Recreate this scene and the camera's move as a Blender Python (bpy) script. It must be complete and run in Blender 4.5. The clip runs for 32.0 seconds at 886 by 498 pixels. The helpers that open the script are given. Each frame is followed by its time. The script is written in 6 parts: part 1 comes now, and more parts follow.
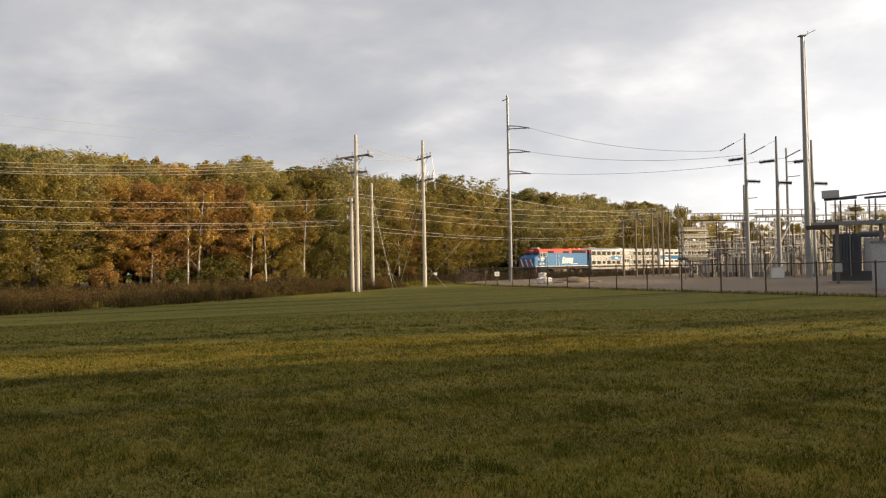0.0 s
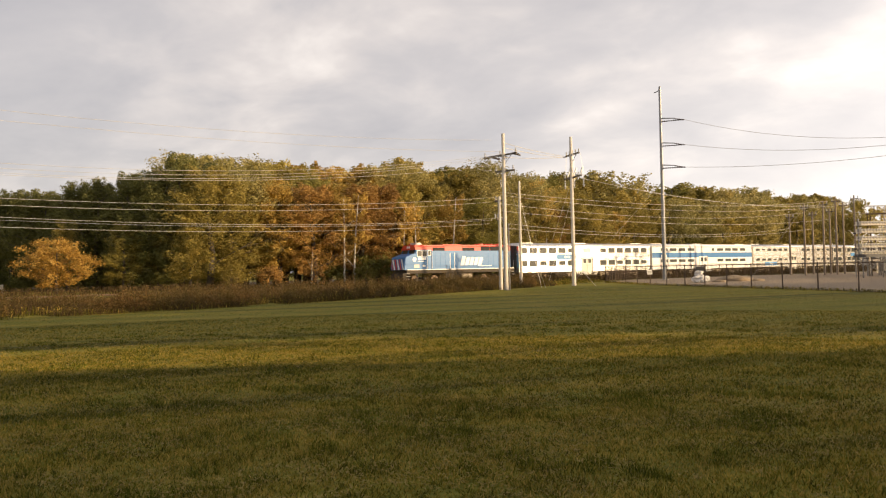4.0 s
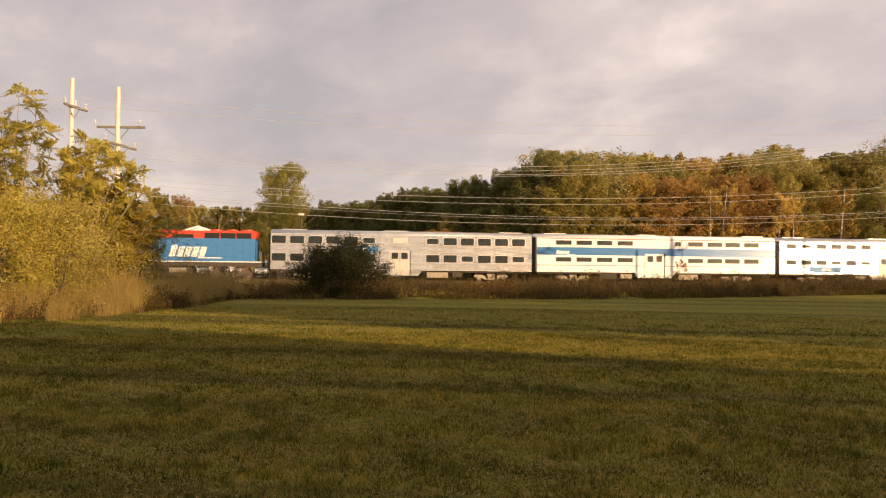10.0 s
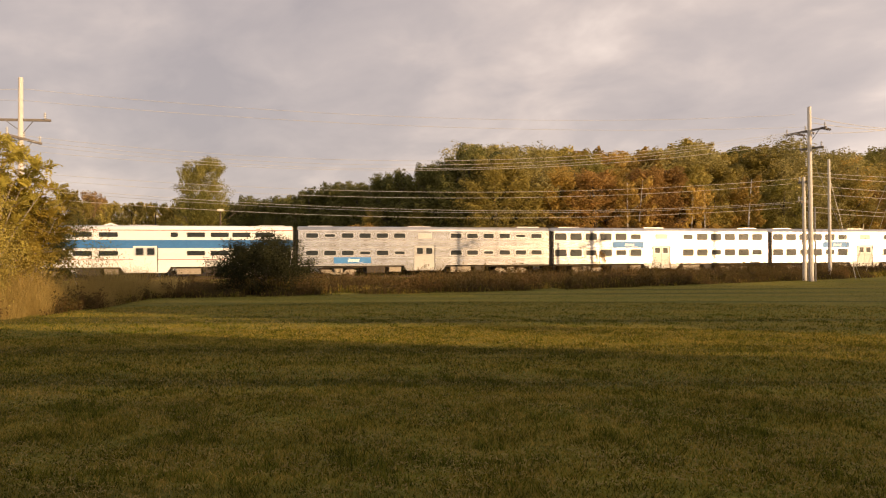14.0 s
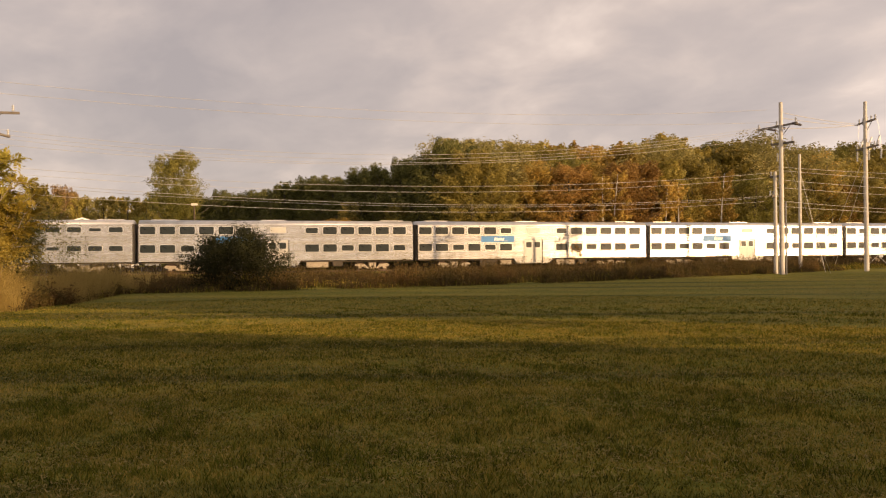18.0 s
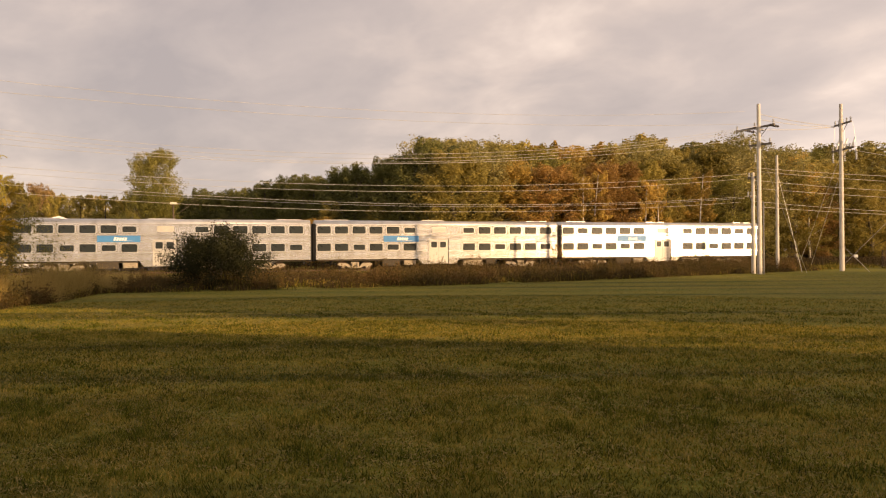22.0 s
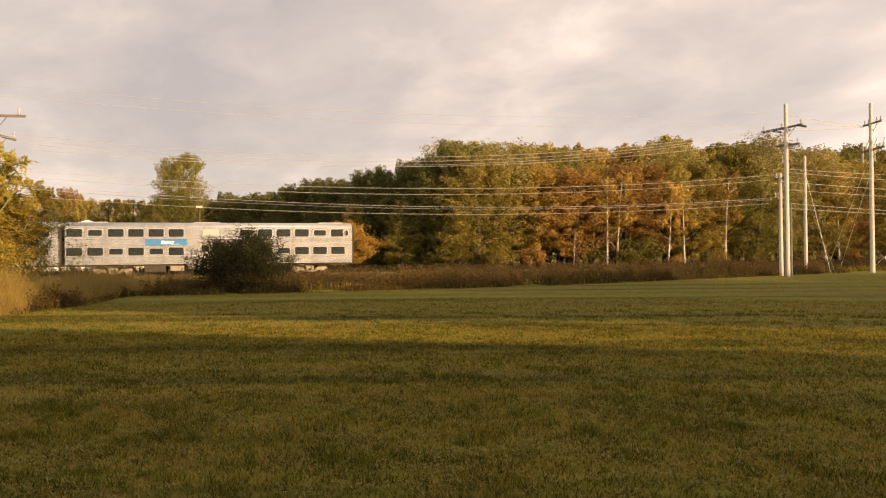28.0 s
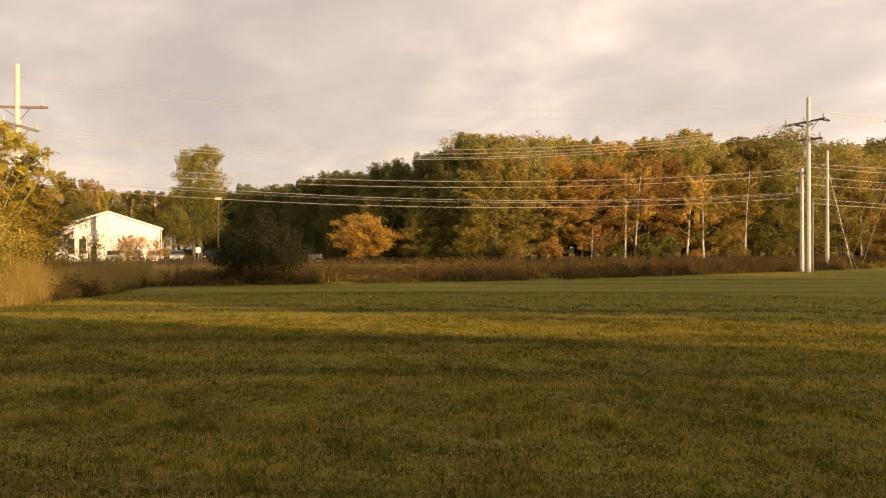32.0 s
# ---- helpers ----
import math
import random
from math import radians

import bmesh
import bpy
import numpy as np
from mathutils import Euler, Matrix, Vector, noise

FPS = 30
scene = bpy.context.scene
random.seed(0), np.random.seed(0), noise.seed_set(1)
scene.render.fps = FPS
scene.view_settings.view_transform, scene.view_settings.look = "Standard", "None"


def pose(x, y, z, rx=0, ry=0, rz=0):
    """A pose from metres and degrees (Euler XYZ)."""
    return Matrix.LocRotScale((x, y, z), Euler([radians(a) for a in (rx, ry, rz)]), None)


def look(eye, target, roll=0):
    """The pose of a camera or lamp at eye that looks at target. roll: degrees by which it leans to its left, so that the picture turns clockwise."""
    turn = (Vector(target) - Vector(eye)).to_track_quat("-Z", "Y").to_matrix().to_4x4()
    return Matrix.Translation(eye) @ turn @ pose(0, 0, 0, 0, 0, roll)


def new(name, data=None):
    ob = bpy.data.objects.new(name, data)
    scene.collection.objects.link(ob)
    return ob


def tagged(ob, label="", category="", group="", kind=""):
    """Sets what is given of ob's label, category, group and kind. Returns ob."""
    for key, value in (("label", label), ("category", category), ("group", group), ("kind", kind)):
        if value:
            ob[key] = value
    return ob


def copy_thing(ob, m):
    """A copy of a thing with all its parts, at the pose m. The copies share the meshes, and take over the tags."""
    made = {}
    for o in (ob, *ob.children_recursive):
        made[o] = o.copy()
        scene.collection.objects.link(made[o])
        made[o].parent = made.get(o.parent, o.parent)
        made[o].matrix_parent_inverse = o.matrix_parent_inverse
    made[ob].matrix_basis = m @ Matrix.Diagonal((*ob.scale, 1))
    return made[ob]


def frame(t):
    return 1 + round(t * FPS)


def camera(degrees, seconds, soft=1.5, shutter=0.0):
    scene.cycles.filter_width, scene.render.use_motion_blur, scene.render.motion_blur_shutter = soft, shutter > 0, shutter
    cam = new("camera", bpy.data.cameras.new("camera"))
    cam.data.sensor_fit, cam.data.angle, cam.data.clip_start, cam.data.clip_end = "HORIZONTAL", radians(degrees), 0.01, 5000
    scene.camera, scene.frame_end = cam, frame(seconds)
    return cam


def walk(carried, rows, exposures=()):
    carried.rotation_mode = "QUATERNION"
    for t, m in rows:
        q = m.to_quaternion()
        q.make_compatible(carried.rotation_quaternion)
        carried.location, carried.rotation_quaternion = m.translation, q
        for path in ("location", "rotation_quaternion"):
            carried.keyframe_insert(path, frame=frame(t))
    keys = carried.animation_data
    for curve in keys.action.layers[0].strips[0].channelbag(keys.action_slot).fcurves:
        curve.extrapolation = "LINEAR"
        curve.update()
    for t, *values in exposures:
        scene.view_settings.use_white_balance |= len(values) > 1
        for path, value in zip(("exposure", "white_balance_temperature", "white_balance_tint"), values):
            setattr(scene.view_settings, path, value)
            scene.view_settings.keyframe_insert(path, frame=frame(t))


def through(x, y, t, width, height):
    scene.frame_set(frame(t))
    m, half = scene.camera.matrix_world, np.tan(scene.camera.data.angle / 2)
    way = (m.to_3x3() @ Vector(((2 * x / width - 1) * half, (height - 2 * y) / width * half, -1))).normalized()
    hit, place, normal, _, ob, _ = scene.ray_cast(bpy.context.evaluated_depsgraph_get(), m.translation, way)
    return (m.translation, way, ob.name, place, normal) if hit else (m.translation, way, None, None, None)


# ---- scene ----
cam = camera(61.95, 32.0, soft=1.15, shutter=0.2)
PATH = [
    (0.0, pose(0, 0, 1.75, 91.510, 1.060, 0.024)),
    (0.5, pose(0, 0, 1.75, 91.222, 0.960, 0.974)),
    (1.0, pose(0, 0, 1.75, 90.873, 1.035, 1.846)),
    (1.5, pose(0, 0, 1.75, 91.224, 1.091, 3.090)),
    (2.0, pose(0, 0, 1.75, 91.698, 1.247, 4.515)),
    (2.5, pose(0, 0, 1.75, 91.784, 1.231, 6.177)),
    (4.5, pose(0, 0, 1.75, 91.547, 1.067, 13.631)),
    (5.0, pose(0, 0, 1.75, 91.607, 0.999, 16.219)),
    (5.5, pose(0, 0, 1.75, 91.757, 1.013, 19.611)),
    (6.0, pose(0, 0, 1.75, 91.506, 0.772, 23.440)),
    (6.5, pose(0, 0, 1.75, 91.603, 0.689, 26.696)),
    (7.0, pose(0, 0, 1.75, 91.716, 0.644, 29.426)),
    (7.5, pose(0, 0, 1.75, 91.609, 0.477, 31.616)),
    (8.0, pose(0, 0, 1.75, 91.243, 0.227, 34.112)),
    (8.5, pose(0, 0, 1.75, 91.401, 0.144, 36.398)),
    (9.0, pose(0, 0, 1.75, 91.083, -0.154, 38.398)),
    (9.5, pose(0, 0, 1.75, 91.098, -0.212, 39.050)),
    (10.0, pose(0, 0, 1.75, 91.209, -0.628, 38.957)),
    (10.5, pose(0, 0, 1.75, 91.314, -0.713, 36.682)),
    (11.0, pose(0, 0, 1.75, 91.628, -0.178, 34.899)),
    (11.5, pose(0, 0, 1.75, 91.133, -0.067, 34.781)),
    (12.0, pose(0, 0, 1.75, 91.394, 0.009, 34.853)),
    (12.5, pose(0, 0, 1.75, 91.202, -0.004, 34.360)),
    (13.0, pose(0, 0, 1.75, 91.035, 0.349, 34.065)),
    (13.5, pose(0, 0, 1.75, 90.764, 0.312, 33.694)),
    (14.0, pose(0, 0, 1.75, 90.769, 0.295, 33.120)),
    (14.5, pose(0, 0, 1.75, 90.929, 0.235, 32.440)),
    (16.5, pose(0, 0, 1.75, 90.930, 0.628, 30.736)),
    (17.0, pose(0, 0, 1.75, 90.720, 0.385, 30.211)),
    (17.5, pose(0, 0, 1.75, 90.567, 0.568, 31.086)),
    (18.0, pose(0, 0, 1.75, 90.310, 0.430, 31.292)),
    (18.5, pose(0, 0, 1.75, 89.756, 0.609, 31.628)),
    (19.0, pose(0, 0, 1.75, 90.198, 0.736, 31.837)),
    (19.5, pose(0, 0, 1.75, 90.136, 0.801, 30.762)),
    (20.0, pose(0, 0, 1.75, 90.433, 0.905, 30.749)),
    (20.5, pose(0, 0, 1.75, 90.469, 0.938, 30.591)),
    (21.0, pose(0, 0, 1.75, 90.229, 0.711, 29.711)),
    (21.5, pose(0, 0, 1.75, 90.252, 0.485, 29.789)),
    (22.0, pose(0, 0, 1.75, 90.267, 0.343, 29.837)),
    (22.5, pose(0, 0, 1.75, 90.633, 0.224, 30.417)),
    (23.0, pose(0, 0, 1.75, 90.819, 0.269, 30.429)),
    (23.5, pose(0, 0, 1.75, 90.717, 0.427, 30.222)),
    (24.0, pose(0, 0, 1.75, 90.649, 0.365, 30.241)),
    (24.5, pose(0, 0, 1.75, 90.726, 0.275, 30.674)),
    (25.0, pose(0, 0, 1.75, 90.624, 0.111, 30.514)),
    (25.5, pose(0, 0, 1.75, 90.508, 0.299, 30.945)),
    (27.5, pose(0, 0, 1.75, 90.521, 0.354, 31.567)),
    (28.0, pose(0, 0, 1.75, 90.486, 0.466, 31.635)),
    (28.5, pose(0, 0, 1.75, 90.768, 0.439, 31.829)),
    (29.0, pose(0, 0, 1.75, 90.605, 0.219, 32.647)),
    (29.5, pose(0, 0, 1.75, 90.605, 0.309, 33.068)),
    (30.0, pose(0, 0, 1.75, 90.270, 0.157, 33.038)),
    (30.5, pose(0, 0, 1.75, 90.083, 0.106, 33.028)),
    (31.0, pose(0, 0, 1.75, 90.122, 0.021, 33.128)),
    (31.5, pose(0, 0, 1.75, 90.091, -0.015, 33.086)),
    (32.0, pose(0, 0, 1.75, 89.949, 0.057, 32.959)),
]
EXPOSURES = [(0.0, 0.25, 6500, 10), (2.5, 0.3, 6700, 11), (5.0, 0.55, 7250, 15), (6.0, 0.53, 7400, 16), (7.0, 0.45, 7450, 17), (9.0, 0.40, 7600, 20), (10.0, 0.36, 7650, 21), (11.0, 0.24, 7700, 21), (13.0, 0.26, 7700, 21), (17.0, 0.2, 7950, 21), (21.0, 0.2, 8100, 23), (22.0, 0.32, 8200, 22), (23.0, 0.25, 7900, 20), (24.0, 0.44, 7800, 18), (25.0, 0.5, 7800, 18), (28.0, 0.53, 8250, 19), (30.0, 0.55, 8250, 19), (31.0, 0.56, 8500, 20), (32.0, 0.57, 8700, 20)]
walk(cam, PATH, EXPOSURES)

# ---- world, sun ----
SUN_TO = Vector((0.964, -0.110, 0.242))        # towards the low evening sun
world = bpy.data.worlds.new("evening_sky")
scene.world = world
world.use_nodes = True
wn, wl = world.node_tree.nodes, world.node_tree.links
wn.clear()
w_out = wn.new("ShaderNodeOutputWorld")
w_bg = wn.new("ShaderNodeBackground")
w_sky = wn.new("ShaderNodeTexSky")
w_sky.sky_type, w_sky.sun_disc = "NISHITA", False
w_sky.sun_elevation, w_sky.sun_rotation = radians(14), math.atan2(0.964, -0.110)
w_sky.dust_density = 2.0
w_bg.inputs[1].default_value = 0.09
w_cloud = wn.new("ShaderNodeBackground")
w_mix = wn.new("ShaderNodeMixShader")
w_tc = wn.new("ShaderNodeTexCoord")
w_sep = wn.new("ShaderNodeSeparateXYZ")
wl.new(w_tc.outputs["Generated"], w_sep.inputs[0])


def wmath(op, a, b=None, c=None, clamp=False):
    n = wn.new("ShaderNodeMath")
    n.operation, n.use_clamp = op, clamp
    for i, v in enumerate((a, b, c)):
        if v is None:
            continue
        if isinstance(v, (int, float)):
            n.inputs[i].default_value = v
        else:
            wl.new(v, n.inputs[i])
    return n.outputs[0]


def wramp(fac, stops):
    n = wn.new("ShaderNodeValToRGB")
    els = n.color_ramp.elements
    while len(els) < len(stops):
        els.new(0.5)
    for e, (p, c) in zip(els, stops):
        e.position, e.color = p, (*c, 1)
    wl.new(fac, n.inputs[0])
    return n.outputs[0]


# a flat cloud deck: the direction is projected on a plane overhead
w_z = wmath("MAXIMUM", w_sep.outputs[2], 0.0)
w_den = wmath("ADD", w_z, 0.32)
w_comb = wn.new("ShaderNodeCombineXYZ")
wl.new(wmath("DIVIDE", w_sep.outputs[0], w_den), w_comb.inputs[0])
wl.new(wmath("DIVIDE", w_sep.outputs[1], w_den), w_comb.inputs[1])


def wnoise(scale, detail, rough, dist, off):
    m = wn.new("ShaderNodeMapping")
    m.inputs["Location"].default_value = off
    m.inputs["Rotation"].default_value = (0, 0, radians(30))
    m.inputs["Scale"].default_value = (0.85, 1.0, 1.0)
    wl.new(w_comb.outputs[0], m.inputs[0])
    n = wn.new("ShaderNodeTexNoise")
    n.inputs["Scale"].default_value, n.inputs["Detail"].default_value = scale, detail
    n.inputs["Roughness"].default_value, n.inputs["Distortion"].default_value = rough, dist
    wl.new(m.outputs[0], n.inputs["Vector"])
    return n.outputs["Fac"]


w_big = wnoise(1.7, 5.0, 0.52, 0.3, (3.1, 1.7, 0))
w_fine = wnoise(4.2, 5.0, 0.55, 0.3, (0.4, 5.2, 0))
w_tex = wmath("ADD", wmath("MULTIPLY", w_big, 0.62), wmath("MULTIPLY", w_fine, 0.38))
# clouds are brighter round the sun's quarter and low down
w_sunward = wmath("ADD", wmath("MULTIPLY", w_sep.outputs[0], 0.5), 0.5, clamp=True)
w_glow = wmath("POWER", w_sunward, 3.4)
w_low = wmath("POWER", wmath("SUBTRACT", 1.0, w_z, clamp=True), 4.0)
w_shade = wramp(w_tex, [(0.36, (0.355, 0.362, 0.398)), (0.50, (0.450, 0.448, 0.470)), (0.58, (0.545, 0.530, 0.535)), (0.69, (0.73, 0.71, 0.695))])
w_vm = wn.new("ShaderNodeVectorMath")
w_vm.operation = "SCALE"
wl.new(w_shade, w_vm.inputs[0])
wl.new(wmath("ADD", wmath("MULTIPLY", w_glow, wmath("ADD", wmath("MULTIPLY", w_low, 3.0), 0.13)), 0.81), w_vm.inputs[3])
w_warm = wn.new("ShaderNodeMix")
w_warm.data_type = "RGBA"
wl.new(wmath("MULTIPLY", wmath("MULTIPLY", w_glow, w_low), 1.65, clamp=True), w_warm.inputs[0])
wl.new(w_vm.outputs[0], w_warm.inputs[6])
w_warm.inputs[7].default_value = (1.02, 0.98, 0.90, 1)
wl.new(w_warm.outputs[2], w_cloud.inputs[0])
w_cloud.inputs[1].default_value = 1.25
w_mix.inputs[0].default_value = 0.88
wl.new(w_sky.outputs[0], w_bg.inputs[0])
wl.new(w_bg.outputs[0], w_mix.inputs[1])
wl.new(w_cloud.outputs[0], w_mix.inputs[2])
wl.new(w_mix.outputs[0], w_out.inputs[0])

sun_data = bpy.data.lights.new("sun", "SUN")
sun_data.energy, sun_data.angle, sun_data.color = 5.0, radians(0.5), (1.0, 0.755, 0.45)
sun = new("sun", sun_data)
sun.matrix_basis = look((60, -8, 40), Vector((60, -8, 40)) - SUN_TO)

# ---- plan: s runs along the railway, n away from the camera's side ----
BEAR = radians(46.5)
COS, SIN = math.cos(BEAR), math.sin(BEAR)
RAIL = 0.10                                     # top of rail
TRACK_N = 72.98                                 # centre line of the track


def T(s, n, z=0.0):
    return Vector((s * COS - n * SIN, s * SIN + n * COS, z))


def A(az, d, z=0.0):
    a = radians(az)
    return Vector((-math.sin(a) * d, math.cos(a) * d, z))

# ---- materials ----
def shader(name):
    m = bpy.data.materials.new(name)
    m.use_nodes = True
    return m, m.node_tree.nodes, m.node_tree.links, m.node_tree.nodes["Principled BSDF"]


def noise_node(nodes, links, scale, detail=4.0, rough=0.55, coords="Object", stretch=(1, 1, 1)):
    tc = nodes.new("ShaderNodeTexCoord")
    mp = nodes.new("ShaderNodeMapping")
    mp.inputs["Scale"].default_value = stretch
    links.new(tc.outputs[coords], mp.inputs[0])
    n = nodes.new("ShaderNodeTexNoise")
    n.inputs["Scale"].default_value, n.inputs["Detail"].default_value, n.inputs["Roughness"].default_value = scale, detail, rough
    links.new(mp.outputs[0], n.inputs["Vector"])
    return n.outputs["Fac"]


def mown_lines(nodes, links, scale, detail, rough):
    """Noise drawn out along the mower's passes."""
    tc = nodes.new("ShaderNodeTexCoord")
    mp = nodes.new("ShaderNodeMapping")
    mp.vector_type = "TEXTURE"
    mp.inputs["Rotation"].default_value = (0, 0, radians(32))
    mp.inputs["Scale"].default_value = (30, 1, 1)
    links.new(tc.outputs["Object"], mp.inputs[0])
    n = nodes.new("ShaderNodeTexNoise")
    n.inputs["Scale"].default_value, n.inputs["Detail"].default_value, n.inputs["Roughness"].default_value = scale, detail, rough
    links.new(mp.outputs[0], n.inputs["Vector"])
    return n.outputs["Fac"]


def ramp(nodes, links, fac, stops):
    n = nodes.new("ShaderNodeValToRGB")
    els = n.color_ramp.elements
    while len(els) < len(stops):
        els.new(0.5)
    for e, (p, c) in zip(els, stops):
        e.position, e.color = p, (*c, 1)
    links.new(fac, n.inputs[0])
    return n.outputs[0]


def blend(nodes, links, fac, a, b, mode="MIX"):
    n = nodes.new("ShaderNodeMix")
    n.data_type, n.blend_type = "RGBA", mode
    for sock, v in ((n.inputs[0], fac), (n.inputs[6], a), (n.inputs[7], b)):
        if isinstance(v, (int, float)):
            sock.default_value = v
        elif isinstance(v, tuple):
            sock.default_value = (*v, 1)
        else:
            links.new(v, sock)
    return n.outputs[2]


def mottled(name, dark, light, rough=0.7, metal=0.0, big=0.8, small=14.0, bump=0.25, dist=0.01, stretch=(1, 1, 1), dirt=None, vary=0.0):
    """A surface that varies at two scales, with fine relief."""
    m, N, L, p = shader(name)
    f1 = noise_node(N, L, big, 3.0, 0.6, "Object", stretch)
    f2 = noise_node(N, L, small, 6.0, 0.65, "Object", stretch)
    c = ramp(N, L, f2, [(0.3, dark), (0.72, light)])
    mid = tuple((a + b) * 0.5 for a, b in zip(dark, light))
    c = blend(N, L, ramp(N, L, f1, [(0.4, (0, 0, 0)), (0.62, (0.6, 0.6, 0.6))]), c, dirt or mid)
    if vary:
        oi = N.new("ShaderNodeObjectInfo")
        c = blend(N, L, vary, c, ramp(N, L, oi.outputs["Random"], [(0.0, dark), (1.0, light)]))
    L.new(c, p.inputs["Base Color"])
    p.inputs["Metallic"].default_value = metal
    mr = N.new("ShaderNodeMapRange")
    mr.inputs[3].default_value, mr.inputs[4].default_value = max(rough - 0.1, 0.03), min(rough + 0.12, 1.0)
    L.new(f2, mr.inputs[0])
    L.new(mr.outputs[0], p.inputs["Roughness"])
    if bump:
        b = N.new("ShaderNodeBump")
        b.inputs["Strength"].default_value, b.inputs["Distance"].default_value = bump, dist
        L.new(f2, b.inputs["Height"])
        L.new(b.outputs[0], p.inputs["Normal"])
    return m


def leafy(name, stops, rough=0.55, through=0.35):
    """Leaves: each one takes its own shade, and lets some light through."""
    m, N, L, p = shader(name)
    g = N.new("ShaderNodeNewGeometry")
    oi = N.new("ShaderNodeObjectInfo")
    add = N.new("ShaderNodeMath")
    add.operation = "MULTIPLY_ADD"
    L.new(oi.outputs["Random"], add.inputs[0])
    add.inputs[1].default_value = 0.30
    mul = N.new("ShaderNodeMath")
    mul.operation = "MULTIPLY"
    L.new(g.outputs["Random Per Island"], mul.inputs[0])
    mul.inputs[1].default_value = 0.17
    L.new(mul.outputs[0], add.inputs[2])
    f = noise_node(N, L, 0.45, 3.0, 0.6)
    tot = N.new("ShaderNodeMath")
    tot.operation = "MULTIPLY_ADD"
    L.new(f, tot.inputs[0])
    tot.inputs[1].default_value = 0.62
    L.new(add.outputs[0], tot.inputs[2])
    c = ramp(N, L, tot.outputs[0], stops)
    L.new(c, p.inputs["Base Color"])
    p.inputs["Roughness"].default_value = rough
    p.inputs["Specular IOR Level"].default_value = 0.25
    tr = N.new("ShaderNodeBsdfTranslucent")
    L.new(c, tr.inputs[0])
    mx = N.new("ShaderNodeMixShader")
    mx.inputs[0].default_value = through
    out = N["Material Output"]
    L.new(p.outputs[0], mx.inputs[1])
    L.new(tr.outputs[0], mx.inputs[2])
    L.new(mx.outputs[0], out.inputs[0])
    return m


def lawn_material(name):
    """Mown grass: green and straw in patches, with faint mowing bands."""
    m, N, L, p = shader(name)
    f0 = noise_node(N, L, 0.05, 3.0, 0.6)
    f1 = noise_node(N, L, 0.55, 5.0, 0.65)
    f2 = noise_node(N, L, 9.0, 6.0, 0.7)
    band = mown_lines(N, L, 0.5, 3.0, 0.55)
    streak = mown_lines(N, L, 0.40, 4.0, 0.66)
    green = ramp(N, L, f2, [(0.3, (0.072, 0.080, 0.009)), (0.7, (0.185, 0.180, 0.024))])
    straw = ramp(N, L, f2, [(0.3, (0.140, 0.107, 0.017)), (0.7, (0.32, 0.240, 0.048))])
    k = N.new("ShaderNodeMath")
    k.operation = "MULTIPLY_ADD"
    L.new(band, k.inputs[0])
    k.inputs[1].default_value = 0.5
    hm = N.new("ShaderNodeMath")
    hm.operation = "MULTIPLY"
    L.new(f1, hm.inputs[0])
    hm.inputs[1].default_value = 0.5
    L.new(hm.outputs[0], k.inputs[2])
    c = blend(N, L, ramp(N, L, k.outputs[0], [(0.44, (0, 0, 0)), (0.66, (0.85, 0.85, 0.85))]), green, straw)
    c = blend(N, L, ramp(N, L, f0, [(0.35, (0, 0, 0)), (0.7, (0.35, 0.35, 0.35))]), c, (0.13, 0.11, 0.032))
    c = blend(N, L, 1.0, c, ramp(N, L, streak, [(0.40, (0.54, 0.57, 0.57)), (0.46, (1.0, 1.0, 1.0)), (0.66, (1.32, 1.26, 1.12))]), "MULTIPLY")
    L.new(c, p.inputs["Base Color"])
    p.inputs["Roughness"].default_value = 0.9
    p.inputs["Specular IOR Level"].default_value = 0.12
    b = N.new("ShaderNodeBump")
    b.inputs["Strength"].default_value, b.inputs["Distance"].default_value = 0.7, 0.05
    L.new(f2, b.inputs["Height"])
    L.new(b.outputs[0], p.inputs["Normal"])
    return m


def grass_material(name, dark, green, pale, straw, through=0.35):
    """Short grass: ragged darker and drier patches, each blade a little different, mowing lines."""
    m, N, L, p = shader(name)
    f1 = noise_node(N, L, 0.85, 5.0, 0.68)
    f2 = noise_node(N, L, 5.5, 4.0, 0.6)
    g = N.new("ShaderNodeNewGeometry")
    streak = mown_lines(N, L, 0.40, 4.0, 0.66)

    def madd(a, k, b):
        n = N.new("ShaderNodeMath")
        n.operation = "MULTIPLY_ADD"
        L.new(a, n.inputs[0])
        n.inputs[1].default_value = k
        if isinstance(b, float):
            n.inputs[2].default_value = b
        else:
            L.new(b, n.inputs[2])
        return n.outputs[0]

    tot = madd(f1, 0.44, madd(f2, 0.46, madd(g.outputs["Random Per Island"], 0.34, -0.12)))
    c = ramp(N, L, tot, [(0.32, dark), (0.46, green), (0.56, pale), (0.70, straw)])
    c = blend(N, L, 1.0, c, ramp(N, L, streak, [(0.40, (0.70, 0.73, 0.73)), (0.46, (1.02, 1.02, 1.02)), (0.66, (1.26, 1.20, 1.10))]), "MULTIPLY")
    L.new(c, p.inputs["Base Color"])
    p.inputs["Roughness"].default_value = 0.85
    p.inputs["Specular IOR Level"].default_value = 0.12
    tr = N.new("ShaderNodeBsdfTranslucent")
    L.new(c, tr.inputs[0])
    mx = N.new("ShaderNodeMixShader")
    mx.inputs[0].default_value = through
    L.new(p.outputs[0], mx.inputs[1])
    L.new(tr.outputs[0], mx.inputs[2])
    L.new(mx.outputs[0], N["Material Output"].inputs[0])
    return m


